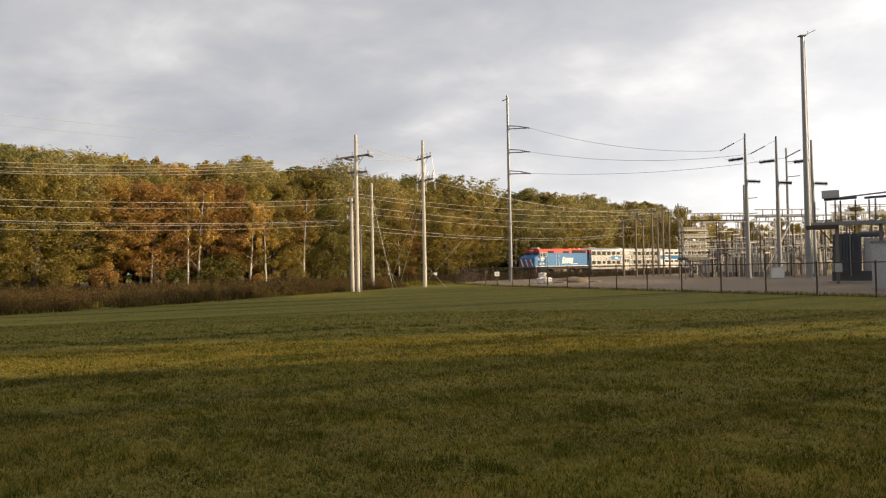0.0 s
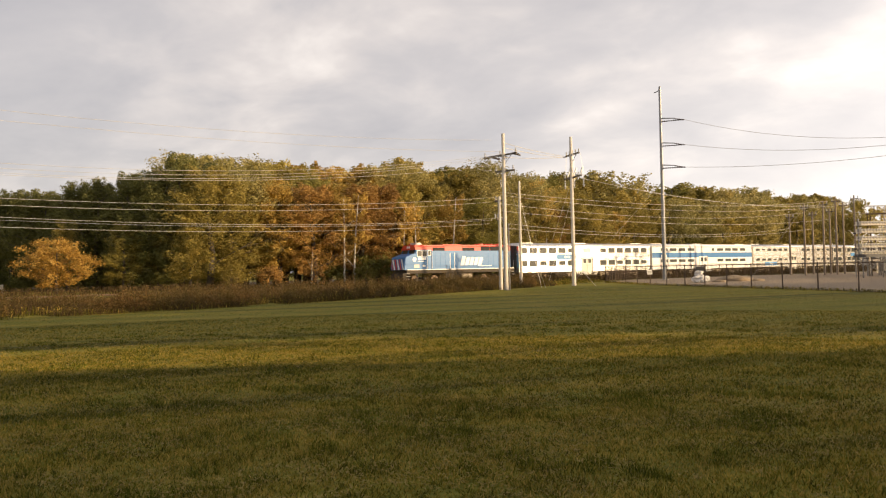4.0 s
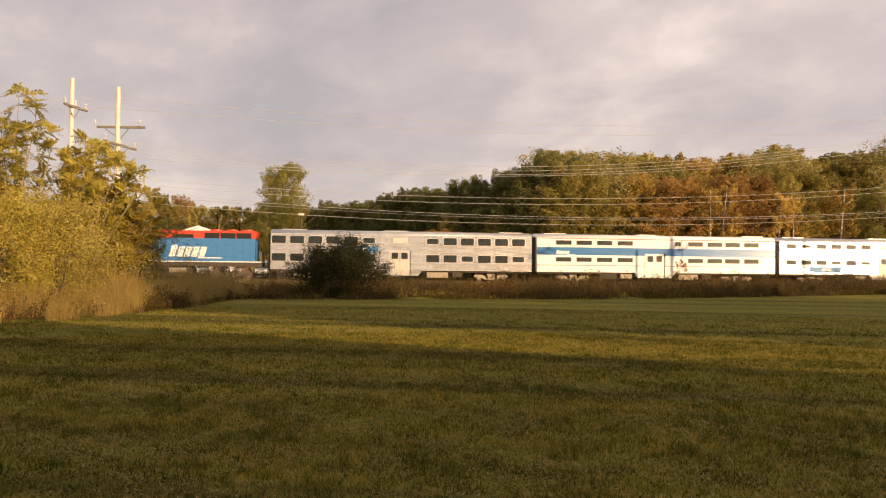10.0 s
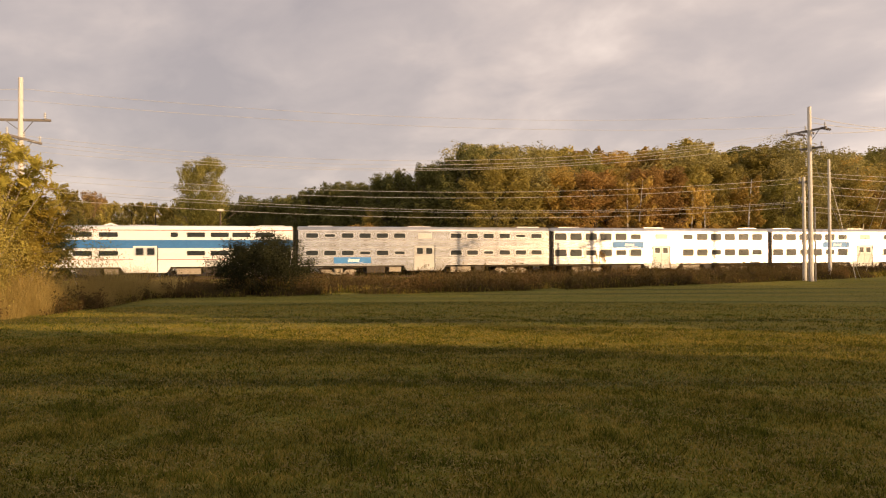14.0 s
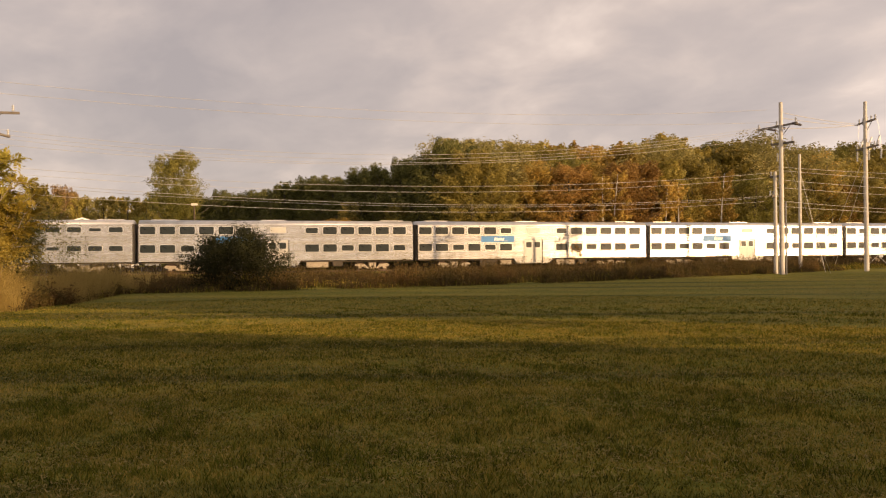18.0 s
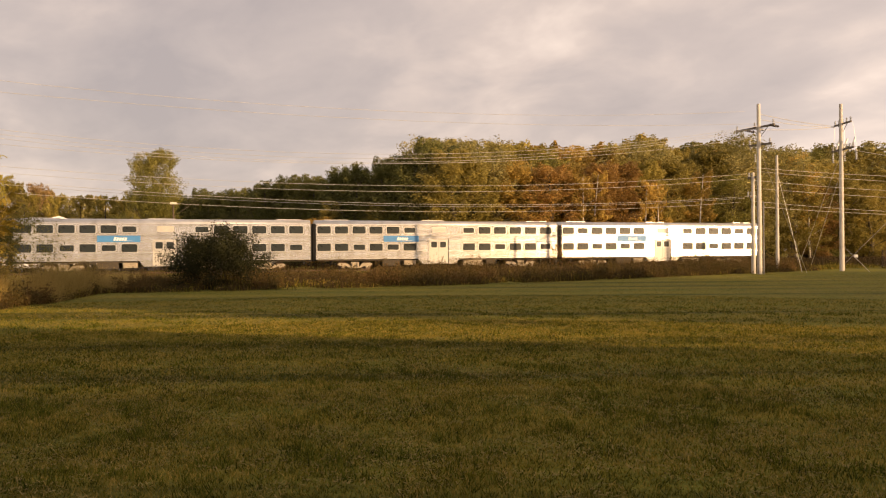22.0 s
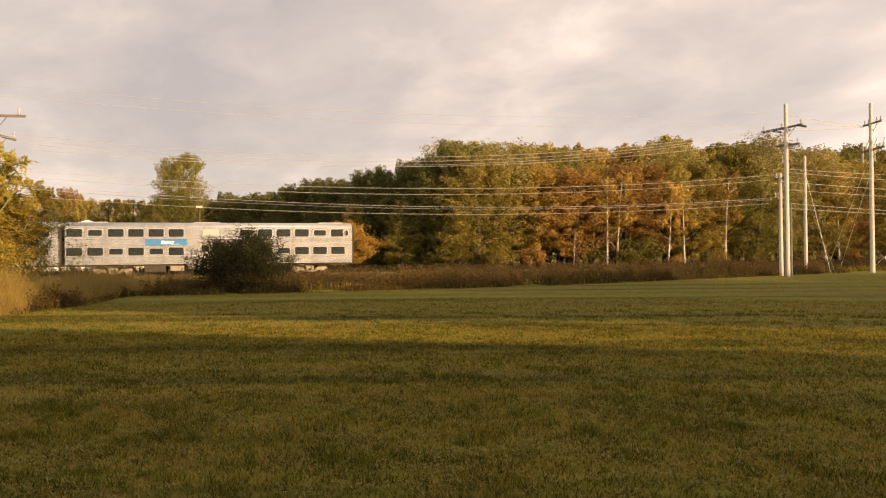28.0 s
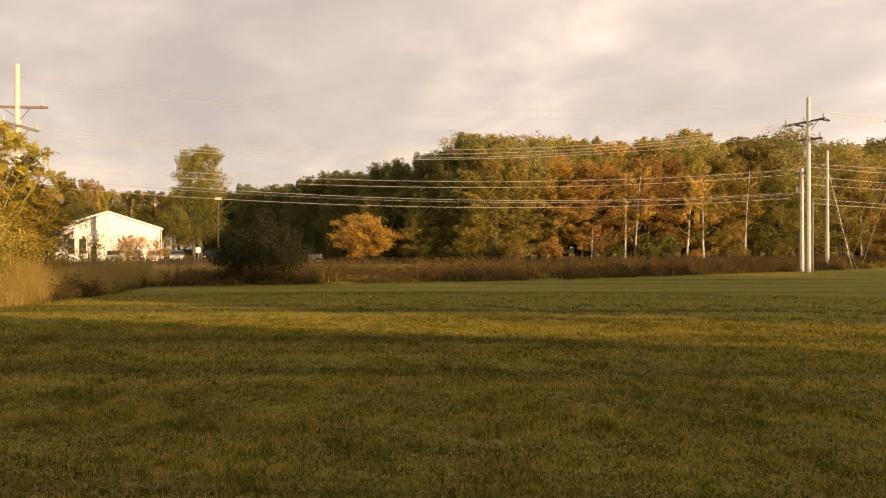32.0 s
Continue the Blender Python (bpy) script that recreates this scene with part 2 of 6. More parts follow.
def steel_side(name, base, rough):
    """Stainless sheet: slightly streaked along its length, dull with road grime."""
    m, N, L, p = shader(name)
    f = noise_node(N, L, 1.6, 5.0, 0.6, "Object", (0.25, 1, 3.5))
    g = noise_node(N, L, 0.5, 3.0, 0.6, "Object", (1, 1, 1))
    c = blend(N, L, f, tuple(v * 0.80 for v in base), base)
    c = blend(N, L, ramp(N, L, g, [(0.42, (0, 0, 0)), (0.7, (0.5, 0.5, 0.5))]), c, tuple(v * k for v, k in zip(base, (0.80, 0.76, 0.70))))
    seam = noise_node(N, L, 0.9, 4.0, 0.7, "Object", (1.0, 1.0, 0.04))
    c = blend(N, L, 1.0, c, ramp(N, L, seam, [(0.34, (0.80, 0.785, 0.77)), (0.5, (0.95, 0.945, 0.94)), (0.66, (1.0, 1.0, 1.0))]), "MULTIPLY")
    L.new(c, p.inputs["Base Color"])
    p.inputs["Metallic"].default_value = 0.78
    mr = N.new("ShaderNodeMapRange")
    mr.inputs[3].default_value, mr.inputs[4].default_value = rough - 0.06, rough + 0.10
    L.new(f, mr.inputs[0])
    L.new(mr.outputs[0], p.inputs["Roughness"])
    return m


M = {
    "lawn": lawn_material("lawn"),
    "gravel": mottled("gravel", (0.14, 0.104, 0.066), (0.31, 0.235, 0.155), 0.95, 0, 0.35, 5.0, 0.9, 0.05),
    "ballast": mottled("ballast", (0.08, 0.07, 0.062), (0.26, 0.23, 0.20), 0.95, 0, 0.6, 16.0, 0.9, 0.06),
    "rail": mottled("rail_steel", (0.09, 0.06, 0.045), (0.20, 0.14, 0.10), 0.6, 0.6, 1.0, 12.0, 0.2),
    "tie": mottled("tie_wood", (0.035, 0.028, 0.022), (0.11, 0.09, 0.07), 0.9, 0, 1.0, 10.0, 0.5),
    "pole": mottled("weathered_pole", (0.42, 0.38, 0.33), (0.74, 0.69, 0.62), 0.85, 0, 0.5, 7.0, 0.5, 0.02, (6, 6, 0.5)),
    "polebrown": mottled("brown_pole_wood", (0.15, 0.118, 0.090), (0.33, 0.27, 0.21), 0.88, 0, 0.5, 7.0, 0.5, 0.02, (6, 6, 0.5)),
    "arm": mottled("crossarm_wood", (0.10, 0.085, 0.07), (0.26, 0.22, 0.18), 0.85, 0, 1.2, 9.0, 0.4),
    "galv": mottled("galvanised_steel", (0.155, 0.155, 0.158), (0.30, 0.295, 0.285), 0.4, 0.45, 0.4, 6.0, 0.1),
    # steel coloured pale and warm: low sunlight on the yard put into the colour
    "palesteel": mottled("sunlit_toned_steel", (0.48, 0.44, 0.36), (0.72, 0.67, 0.57), 0.36, 0.45, 0.5, 7.0, 0.1),
    "doorsteel": mottled("dull_door_paint", (0.40, 0.385, 0.355), (0.54, 0.525, 0.49), 0.5, 0.2, 0.7, 8.0, 0.1),
    "darksteel": mottled("dark_steel", (0.045, 0.048, 0.052), (0.12, 0.12, 0.12), 0.6, 0.4, 0.8, 8.0, 0.15),
    "rust": mottled("rusty_steel", (0.050, 0.034, 0.026), (0.135, 0.095, 0.070), 0.8, 0.3, 0.8, 8.0, 0.2),
    "porcelain": mottled("brown_porcelain", (0.05, 0.035, 0.03), (0.13, 0.10, 0.085), 0.25, 0, 1.0, 9.0, 0.05),
    "greyporc": mottled("grey_porcelain", (0.38, 0.38, 0.37), (0.58, 0.57, 0.55), 0.25, 0, 1.0, 9.0, 0.05),
    "wire": mottled("aluminium_wire", (0.48, 0.46, 0.42), (0.66, 0.64, 0.60), 0.5, 0.25, 0.3, 5.0, 0.0),
    "cream": mottled("cream_enamel", (0.58, 0.53, 0.42), (0.76, 0.71, 0.60), 0.45, 0, 0.7, 8.0, 0.1),
    "concrete": mottled("concrete", (0.30, 0.29, 0.27), (0.48, 0.46, 0.43), 0.9, 0, 0.7, 10.0, 0.4),
    "sign": mottled("white_sign", (0.68, 0.68, 0.66), (0.82, 0.82, 0.80), 0.5, 0, 0.9, 8.0, 0.05),
    "canvas": mottled("white_sack_cloth", (0.55, 0.54, 0.52), (0.82, 0.81, 0.78), 0.85, 0, 1.4, 10.0, 0.5, 0.03),
    "cabinet": mottled("grey_cabinet_paint", (0.36, 0.37, 0.36), (0.50, 0.51, 0.49), 0.5, 0.1, 0.5, 8.0, 0.1),
    "trafo": mottled("blue_grey_tank_paint", (0.055, 0.068, 0.085), (0.10, 0.115, 0.135), 0.45, 0.1, 0.6, 9.0, 0.1),
    "steelside": steel_side("stainless_sheet", (0.74, 0.725, 0.705), 0.22),
    "steelroof": steel_side("stainless_roof", (0.74, 0.72, 0.69), 0.30),
    "whitecar": mottled("white_car_paint", (0.74, 0.73, 0.70), (0.84, 0.83, 0.80), 0.22, 0, 0.6, 7.0, 0.03),
    "bluecar": mottled("blue_car_paint", (0.035, 0.145, 0.34), (0.055, 0.20, 0.43), 0.22, 0, 0.7, 7.0, 0.03),
    "locoblue": mottled("locomotive_blue_paint", (0.024, 0.130, 0.33), (0.050, 0.205, 0.45), 0.34, 0, 0.5, 5.0, 0.04, 0.01, (0.5, 1, 3)),
    "locored": mottled("locomotive_red_paint", (0.50, 0.040, 0.022), (0.66, 0.075, 0.04), 0.36, 0, 0.6, 7.0, 0.04),
    "logoblue": mottled("light_blue_panel", (0.040, 0.19, 0.44), (0.062, 0.25, 0.52), 0.35, 0, 0.8, 7.0, 0.02),
    "stripe_red": mottled("red_stripe", (0.46, 0.05, 0.035), (0.60, 0.09, 0.06), 0.35, 0, 0.8, 7.0, 0.02),
    "white": mottled("white_lettering", (0.74, 0.74, 0.72), (0.84, 0.84, 0.82), 0.4, 0, 0.8, 7.0, 0.0),
    "glass": mottled("dark_window_glass", (0.010, 0.013, 0.013), (0.022, 0.028, 0.026), 0.28, 0, 0.5, 3.0, 0.0),
    "rubber": mottled("grey_rubber", (0.03, 0.028, 0.026), (0.085, 0.075, 0.065), 0.85, 0, 1.0, 9.0, 0.2),
    "under": mottled("grimy_underframe", (0.028, 0.024, 0.02), (0.12, 0.095, 0.07), 0.85, 0.2, 0.9, 8.0, 0.3, 0.02),
    "bogie": mottled("dusty_bogie_steel", (0.24, 0.20, 0.15), (0.48, 0.41, 0.32), 0.7, 0.3, 0.9, 7.0, 0.3),
    "bark": mottled("tree_bark", (0.045, 0.036, 0.028), (0.14, 0.115, 0.09), 0.9, 0, 1.2, 10.0, 0.7, 0.04),
    "birch": mottled("birch_bark", (0.36, 0.33, 0.29), (0.70, 0.66, 0.58), 0.8, 0, 0.9, 5.0, 0.3, 0.02, (1, 1, 2.5)),
    "siding": mottled("white_siding", (0.68, 0.67, 0.64), (0.80, 0.79, 0.76), 0.6, 0, 0.5, 6.0, 0.05),
    "shingle": mottled("pale_roof_shingles", (0.50, 0.48, 0.45), (0.66, 0.64, 0.60), 0.85, 0, 0.6, 9.0, 0.4, 0.02),
    "brick": mottled("brown_brick", (0.20, 0.12, 0.09), (0.36, 0.24, 0.18), 0.85, 0, 0.7, 9.0, 0.4),
    "carsilver": mottled("silver_car_paint", (0.35, 0.36, 0.37), (0.46, 0.47, 0.48), 0.28, 0.5, 0.6, 6.0, 0.0),
    "cardark": mottled("dark_car_paint", (0.03, 0.035, 0.045), (0.06, 0.065, 0.075), 0.25, 0.2, 0.6, 6.0, 0.0),
    "asphalt": mottled("asphalt", (0.035, 0.035, 0.036), (0.075, 0.073, 0.07), 0.92, 0, 0.3, 12.0, 0.4),
    "leaf_green": leafy("green_leaves", [(0.15, (0.050, 0.058, 0.015)), (0.5, (0.160, 0.150, 0.034)), (0.85, (0.40, 0.34, 0.092))], 0.55, 0.42),
    "leaf_olive": leafy("olive_leaves", [(0.15, (0.086, 0.074, 0.020)), (0.5, (0.255, 0.203, 0.048)), (0.85, (0.54, 0.42, 0.118))], 0.55, 0.42),
    "leaf_gold": leafy("golden_leaves", [(0.15, (0.12, 0.082, 0.022)), (0.5, (0.385, 0.255, 0.060)), (0.85, (0.74, 0.52, 0.145))], 0.55, 0.42),
    "leaf_rust": leafy("brown_leaves", [(0.15, (0.092, 0.050, 0.019)), (0.5, (0.270, 0.155, 0.046)), (0.85, (0.56, 0.34, 0.105))], 0.55, 0.42),
    # bush leaves far darker than real foliage: the bush's shade is in the colour
    "leaf_bush": leafy("shade_dark_bush_leaves", [(0.15, (0.008, 0.010, 0.003)), (0.5, (0.018, 0.020, 0.006)), (0.85, (0.045, 0.043, 0.013))], 0.95, 0.2),
    "leaf_sage": leafy("pale_sage_leaves", [(0.15, (0.085, 0.080, 0.030)), (0.5, (0.300, 0.258, 0.086)), (0.85, (0.62, 0.51, 0.20))], 0.5, 0.40),
    "leaf_feather": leafy("feathery_yellow_green_leaves", [(0.15, (0.19, 0.165, 0.030)), (0.5, (0.44, 0.37, 0.075)), (0.85, (0.70, 0.57, 0.15))], 0.55, 0.5),
    "grille": mottled("black_grille", (0.008, 0.008, 0.009), (0.025, 0.024, 0.024), 0.75, 0.2, 1.0, 9.0, 0.2),
    "litter": mottled("leaf_litter", (0.018, 0.012, 0.007), (0.075, 0.048, 0.024), 0.95, 0, 0.5, 9.0, 0.8, 0.05),
    "leaf_amber": leafy("amber_leaves", [(0.15, (0.11, 0.060, 0.016)), (0.5, (0.33, 0.190, 0.040)), (0.85, (0.58, 0.37, 0.09))], 0.6, 0.4),
    # green leaves made darker to add shade by colour in the wood's recess
    "leaf_deep": leafy("shade_deepened_green_leaves", [(0.15, (0.038, 0.044, 0.012)), (0.5, (0.100, 0.104, 0.028)), (0.85, (0.25, 0.23, 0.068))], 0.6, 0.35),
    "greybark": mottled("grey_smooth_bark", (0.17, 0.145, 0.115), (0.36, 0.315, 0.255), 0.85, 0, 1.2, 10.0, 0.4, 0.02),
    "polesteel": mottled("pale_galvanised_pole", (0.20, 0.207, 0.218), (0.33, 0.333, 0.338), 0.42, 0.35, 0.4, 5.0, 0.1),
    "weed": leafy("dry_weeds", [(0.15, (0.024, 0.018, 0.007)), (0.5, (0.070, 0.046, 0.017)), (0.85, (0.18, 0.115, 0.043))], 0.8, 0.35),
    "weed_pale": leafy("pale_tall_grass", [(0.15, (0.21, 0.150, 0.043)), (0.5, (0.46, 0.335, 0.115)), (0.85, (0.66, 0.50, 0.20))], 0.8, 0.45),
    "blade": grass_material("grass_blades", (0.030, 0.036, 0.005), (0.112, 0.112, 0.013), (0.232, 0.182, 0.030), (0.42, 0.295, 0.082), 0.4),
    "straw": leafy("dry_clippings", [(0.15, (0.12, 0.09, 0.026)), (0.5, (0.24, 0.175, 0.055)), (0.85, (0.38, 0.28, 0.10))], 0.8, 0.2),
    "leaf_lime": leafy("yellow_green_leaves", [(0.15, (0.125, 0.108, 0.026)), (0.5, (0.330, 0.268, 0.064)), (0.85, (0.60, 0.48, 0.140))], 0.55, 0.42),
    "leaf_tan": leafy("tan_leaves", [(0.15, (0.16, 0.105, 0.045)), (0.5, (0.33, 0.215, 0.095)), (0.85, (0.52, 0.36, 0.18))], 0.6, 0.4),
    "leaf_honey": leafy("honey_yellow_leaves", [(0.15, (0.13, 0.098, 0.018)), (0.5, (0.31, 0.226, 0.038)), (0.85, (0.52, 0.385, 0.085))], 0.55, 0.42),
    "weed_rust": leafy("reddish_weed_leaves", [(0.15, (0.045, 0.036, 0.012)), (0.4, (0.095, 0.070, 0.020)), (0.6, (0.17, 0.098, 0.034)), (0.85, (0.30, 0.19, 0.075))], 0.75, 0.4),
    "tuft": grass_material("green_tufts", (0.025, 0.036, 0.004), (0.070, 0.086, 0.009), (0.125, 0.130, 0.016), (0.20, 0.17, 0.03), 0.3),
}

# ---- mesh helpers ----
def finish(bm, name, material, smooth=False):
    me = bpy.data.meshes.new(name)
    bm.normal_update()
    bm.to_mesh(me)
    bm.free()
    me.materials.append(M[material])
    if smooth:
        me.polygons.foreach_set("use_smooth", [True] * len(me.polygons))
    return me


def part(name, bm, material, parent=None, label="", loc=None, smooth=False):
    """Link a bmesh as one mesh object under a thing or a part."""
    me = finish(bm, name, material, smooth) if isinstance(bm, bmesh.types.BMesh) else bm
    ob = new(name, me)
    if parent:
        ob.parent = parent
    if loc is not None:
        ob.location = loc
    return tagged(ob, label) if label else ob


def thing(name, label, category, at=(0, 0, 0), rz=0.0, group="", kind=""):
    ob = new(name)
    ob.empty_display_size = 0.2
    ob.matrix_basis = Matrix.Translation(at) @ Matrix.Rotation(rz, 4, "Z")
    return tagged(ob, label, category, group, kind)


def box(bm, x0, x1, y0, y1, z0, z1, bevel=0.0):
    r = bmesh.ops.create_cube(bm, size=1.0)
    vs = r["verts"]
    bmesh.ops.scale(bm, vec=(abs(x1 - x0), abs(y1 - y0), abs(z1 - z0)), verts=vs)
    bmesh.ops.translate(bm, vec=((x0 + x1) / 2, (y0 + y1) / 2, (z0 + z1) / 2), verts=vs)
    if bevel:
        es = list({e for v in vs for e in v.link_edges})
        bmesh.ops.bevel(bm, geom=es, offset=bevel, segments=2, affect="EDGES")
    return bm


def boxed(*a, bevel=0.0):
    return box(bmesh.new(), *a, bevel=bevel)


def rod(bm, p, q, r0, r1=None, seg=8):
    """A tapered round bar from p to q."""
    p, q = Vector(p), Vector(q)
    r1 = r0 if r1 is None else r1
    d = q - p
    m = Matrix.Translation((p + q) / 2) @ d.to_track_quat("Z", "Y").to_matrix().to_4x4()
    bmesh.ops.create_cone(bm, cap_ends=True, segments=seg, radius1=r0, radius2=r1, depth=d.length, matrix=m)
    return bm


def rodded(*a, **k):
    return rod(bmesh.new(), *a, **k)


def insulator(bm, p, q, r=0.1, discs=6, seg=8):
    """A string of porcelain sheds on a rod from p to q."""
    p, q = Vector(p), Vector(q)
    rod(bm, p, q, r * 0.4, seg=6)
    for i in range(discs):
        a, b = (i + 0.2) / discs, (i + 0.62) / discs
        rod(bm, p.lerp(q, a), p.lerp(q, b), r, r * 0.55, seg=seg)
    return bm


def prism(bm, outline, y0, y1):
    """A side outline in (x, z), given depth from y0 to y1."""
    a = [bm.verts.new((x, y0, z)) for x, z in outline]
    b = [bm.verts.new((x, y1, z)) for x, z in outline]
    n = len(a)
    bm.faces.new(a)
    bm.faces.new(b[::-1])
    for i in range(n):
        bm.faces.new((a[(i + 1) % n], a[i], b[i], b[(i + 1) % n]))
    bmesh.ops.recalc_face_normals(bm, faces=bm.faces)
    return bm


def round_outline(w, h, r, steps=3):
    pts = []
    for cx, cz, a0 in ((w / 2 - r, h / 2 - r, 0), (-w / 2 + r, h / 2 - r, 90), (-w / 2 + r, -h / 2 + r, 180), (w / 2 - r, -h / 2 + r, 270)):
        for i in range(steps + 1):
            a = radians(a0 + 90 * i / steps)
            pts.append((cx + r * math.cos(a), cz + r * math.sin(a)))
    return pts


def quads_mesh(name, V, material):
    """Many loose quads or triangles, V of shape (N, 3 or 4, 3), as one mesh."""
    n, k = V.shape[:2]
    me = bpy.data.meshes.new(name)
    me.vertices.add(n * k)
    me.vertices.foreach_set("co", V.reshape(-1).astype(np.float32))
    me.loops.add(n * k)
    me.loops.foreach_set("vertex_index", np.arange(n * k, dtype=np.int32))
    me.polygons.add(n)
    me.polygons.foreach_set("loop_start", np.arange(0, n * k, k, dtype=np.int32))
    me.update(calc_edges=True)
    me.materials.append(M[material])
    return me


def leaf_quads(C, out, size, rng, flat=0.45):
    """Small pointed leaf sprays at C, facing roughly outwards."""
    n = len(C)
    nrm = out + rng.normal(0, flat, (n, 3)) * 1.4
    nrm /= np.linalg.norm(nrm, axis=1)[:, None] + 1e-9
    u = np.cross(nrm, rng.normal(0, 1, (n, 3)))
    u /= np.linalg.norm(u, axis=1)[:, None] + 1e-9
    v = np.cross(nrm, u)
    sz = size * rng.uniform(0.55, 1.35, (n, 1))
    w = sz * rng.uniform(0.45, 0.8, (n, 1))
    bend = nrm * sz * rng.uniform(-0.25, 0.1, (n, 1))
    return np.stack([C - u * sz * 0.6, C + v * w * 0.5 + bend * 0.3, C + u * sz * 0.6 + bend, C - v * w * 0.5 + bend * 0.3], 1)


def wire(bm, p, q, sag, r=0.02, seg=14):
    """A hanging wire as a thin tube."""
    p, q = Vector(p), Vector(q)
    side = (q - p).cross(Vector((0, 0, 1))).normalized()
    rings = []
    for i in range(seg + 1):
        t = i / seg
        c = p.lerp(q, t) - Vector((0, 0, 4 * sag * t * (1 - t)))
        rings.append([bm.verts.new(c + o) for o in (side * r, Vector((0, 0, r)), -side * r, Vector((0, 0, -r)))])
    for a, b in zip(rings, rings[1:]):
        for i in range(4):
            bm.faces.new((a[i], a[(i + 1) % 4], b[(i + 1) % 4], b[i]))
    return bm

# ---- ground, yard, track ----
bm = bmesh.new()
R_IN = [0, 30, 80, 200, 600, 2500]
rings = []
for r in R_IN[1:]:
    rings.append([bm.verts.new((r * math.cos(a), r * math.sin(a) + 20, 0)) for a in (2 * math.pi * i / 48 for i in range(48))])
bm.faces.new(rings[0])
for a, b in zip(rings, rings[1:]):
    for i in range(48):
        bm.faces.new((a[i], b[i], b[(i + 1) % 48], a[(i + 1) % 48]))
tagged(part("ground", bm, "lawn"), "mown lawn of green and straw-coloured grass", "lawn", kind="structure")


def sheet(name, pts, z, material, label, category):
    bm = bmesh.new()
    top = [bm.verts.new((p[0], p[1], z)) for p in pts]
    low = [bm.verts.new((p[0], p[1], -0.05)) for p in pts]
    bm.faces.new(top)
    for i in range(len(pts)):
        j = (i + 1) % len(pts)
        bm.faces.new((top[j], top[i], low[i], low[j]))
    bmesh.ops.recalc_face_normals(bm, faces=bm.faces)
    return tagged(part(name, bm, material), label, category, kind="structure")


FENCE = [Vector((1.3, 81.5, 0)), Vector((5.0, 68.6, 0)), Vector((10.9, 55.3, 0)), Vector((16.3, 43.4, 0)), Vector((20.6, 35.2, 0)), Vector((31.0, 17.0, 0))]
yard_far = [T(190, 56), T(72, 62)]
sheet("gravel_yard", [FENCE[0] + Vector((0.6, 1, 0))] + [p + Vector((0.25, 0.1, 0)) for p in FENCE[1:]] + [Vector((120, 10, 0))] + yard_far, 0.03, "gravel", "pale grey gravel yard inside the chain-link fence", "gravel yard")
sheet("parking_area", [T(-42, 84), T(-6, 84), T(-6, 112), T(-42, 130)], 0.03, "asphalt", "dark asphalt parking area beyond the railway", "parking")

bm = bmesh.new()
prof = [(-3.4, -0.02), (-1.75, -0.10 + RAIL), (1.75, -0.10 + RAIL), (3.4, -0.02)]
a = [bm.verts.new(T(-330, TRACK_N + y, z)) for y, z in prof]
b = [bm.verts.new(T(420, TRACK_N + y, z)) for y, z in prof]
for i in range(3):
    bm.faces.new((a[i], b[i], b[i + 1], a[i + 1]))
bmesh.ops.recalc_face_normals(bm, faces=bm.faces)
tagged(part("track_bed", bm, "ballast"), "grey-brown crushed stone ballast bed of the railway", "ballast", kind="structure")
for y in (-0.75, 0.75):
    bm = bmesh.new()
    for yo, w, z0, z1 in ((0, 0.07, RAIL - 0.05, RAIL), (0, 0.018, RAIL - 0.13, RAIL - 0.05)):
        ps = [(TRACK_N + y - w / 2, z0), (TRACK_N + y + w / 2, z0), (TRACK_N + y + w / 2, z1), (TRACK_N + y - w / 2, z1)]
        va = [bm.verts.new(T(-330, n, z)) for n, z in ps]
        vb = [bm.verts.new(T(420, n, z)) for n, z in ps]
        for i in range(4):
            bm.faces.new((va[i], vb[i], vb[(i + 1) % 4], va[(i + 1) % 4]))
    bmesh.ops.recalc_face_normals(bm, faces=bm.faces)
    tagged(part("rail", bm, "rail"), "rust-brown steel rail on wooden ties", "rail", "rails", "structure")
bm = bmesh.new()
for i in range(-60, 240):
    s = i * 0.56
    vs = [bm.verts.new(T(s + ds, TRACK_N + dn, z)) for z in (RAIL - 0.16, RAIL - 0.085) for ds, dn in ((-0.11, -1.3), (0.11, -1.3), (0.11, 1.3), (-0.11, 1.3))]
    for f in ((4, 5, 6, 7), (0, 1, 5, 4), (1, 2, 6, 5), (2, 3, 7, 6), (3, 0, 4, 7)):
        bm.faces.new([vs[k] for k in f])
tagged(part("railway_ties", bm, "tie"), "dark wooden ties lying in the ballast", "railway tie", kind="stuff")

# ---- the train: a locomotive and seven double-deck cars ----
Y = 1.52                                        # half width of a car


def ribbed_side(x0, x1, z0, z1, y, pitch=0.085, amp=0.0034):
    """A fluted steel side: fine ribs run along the car."""
    bm = bmesh.new()
    sign = -1 if y < 0 else 1
    steps = int((z1 - z0) / pitch * 6)
    prev = None
    for i in range(steps + 1):
        z = z0 + (z1 - z0) * i / steps
        yy = y + sign * amp * math.sin(2 * math.pi * (z - z0) / pitch)
        cur = (bm.verts.new((x0, yy, z)), bm.verts.new((x1, yy, z)))
        if prev:
            bm.faces.new((prev[0], prev[1], cur[1], cur[0]) if sign < 0 else (prev[1], prev[0], cur[0], cur[1]))
        prev = cur
    return bm


WINDOW_MESHES = {}


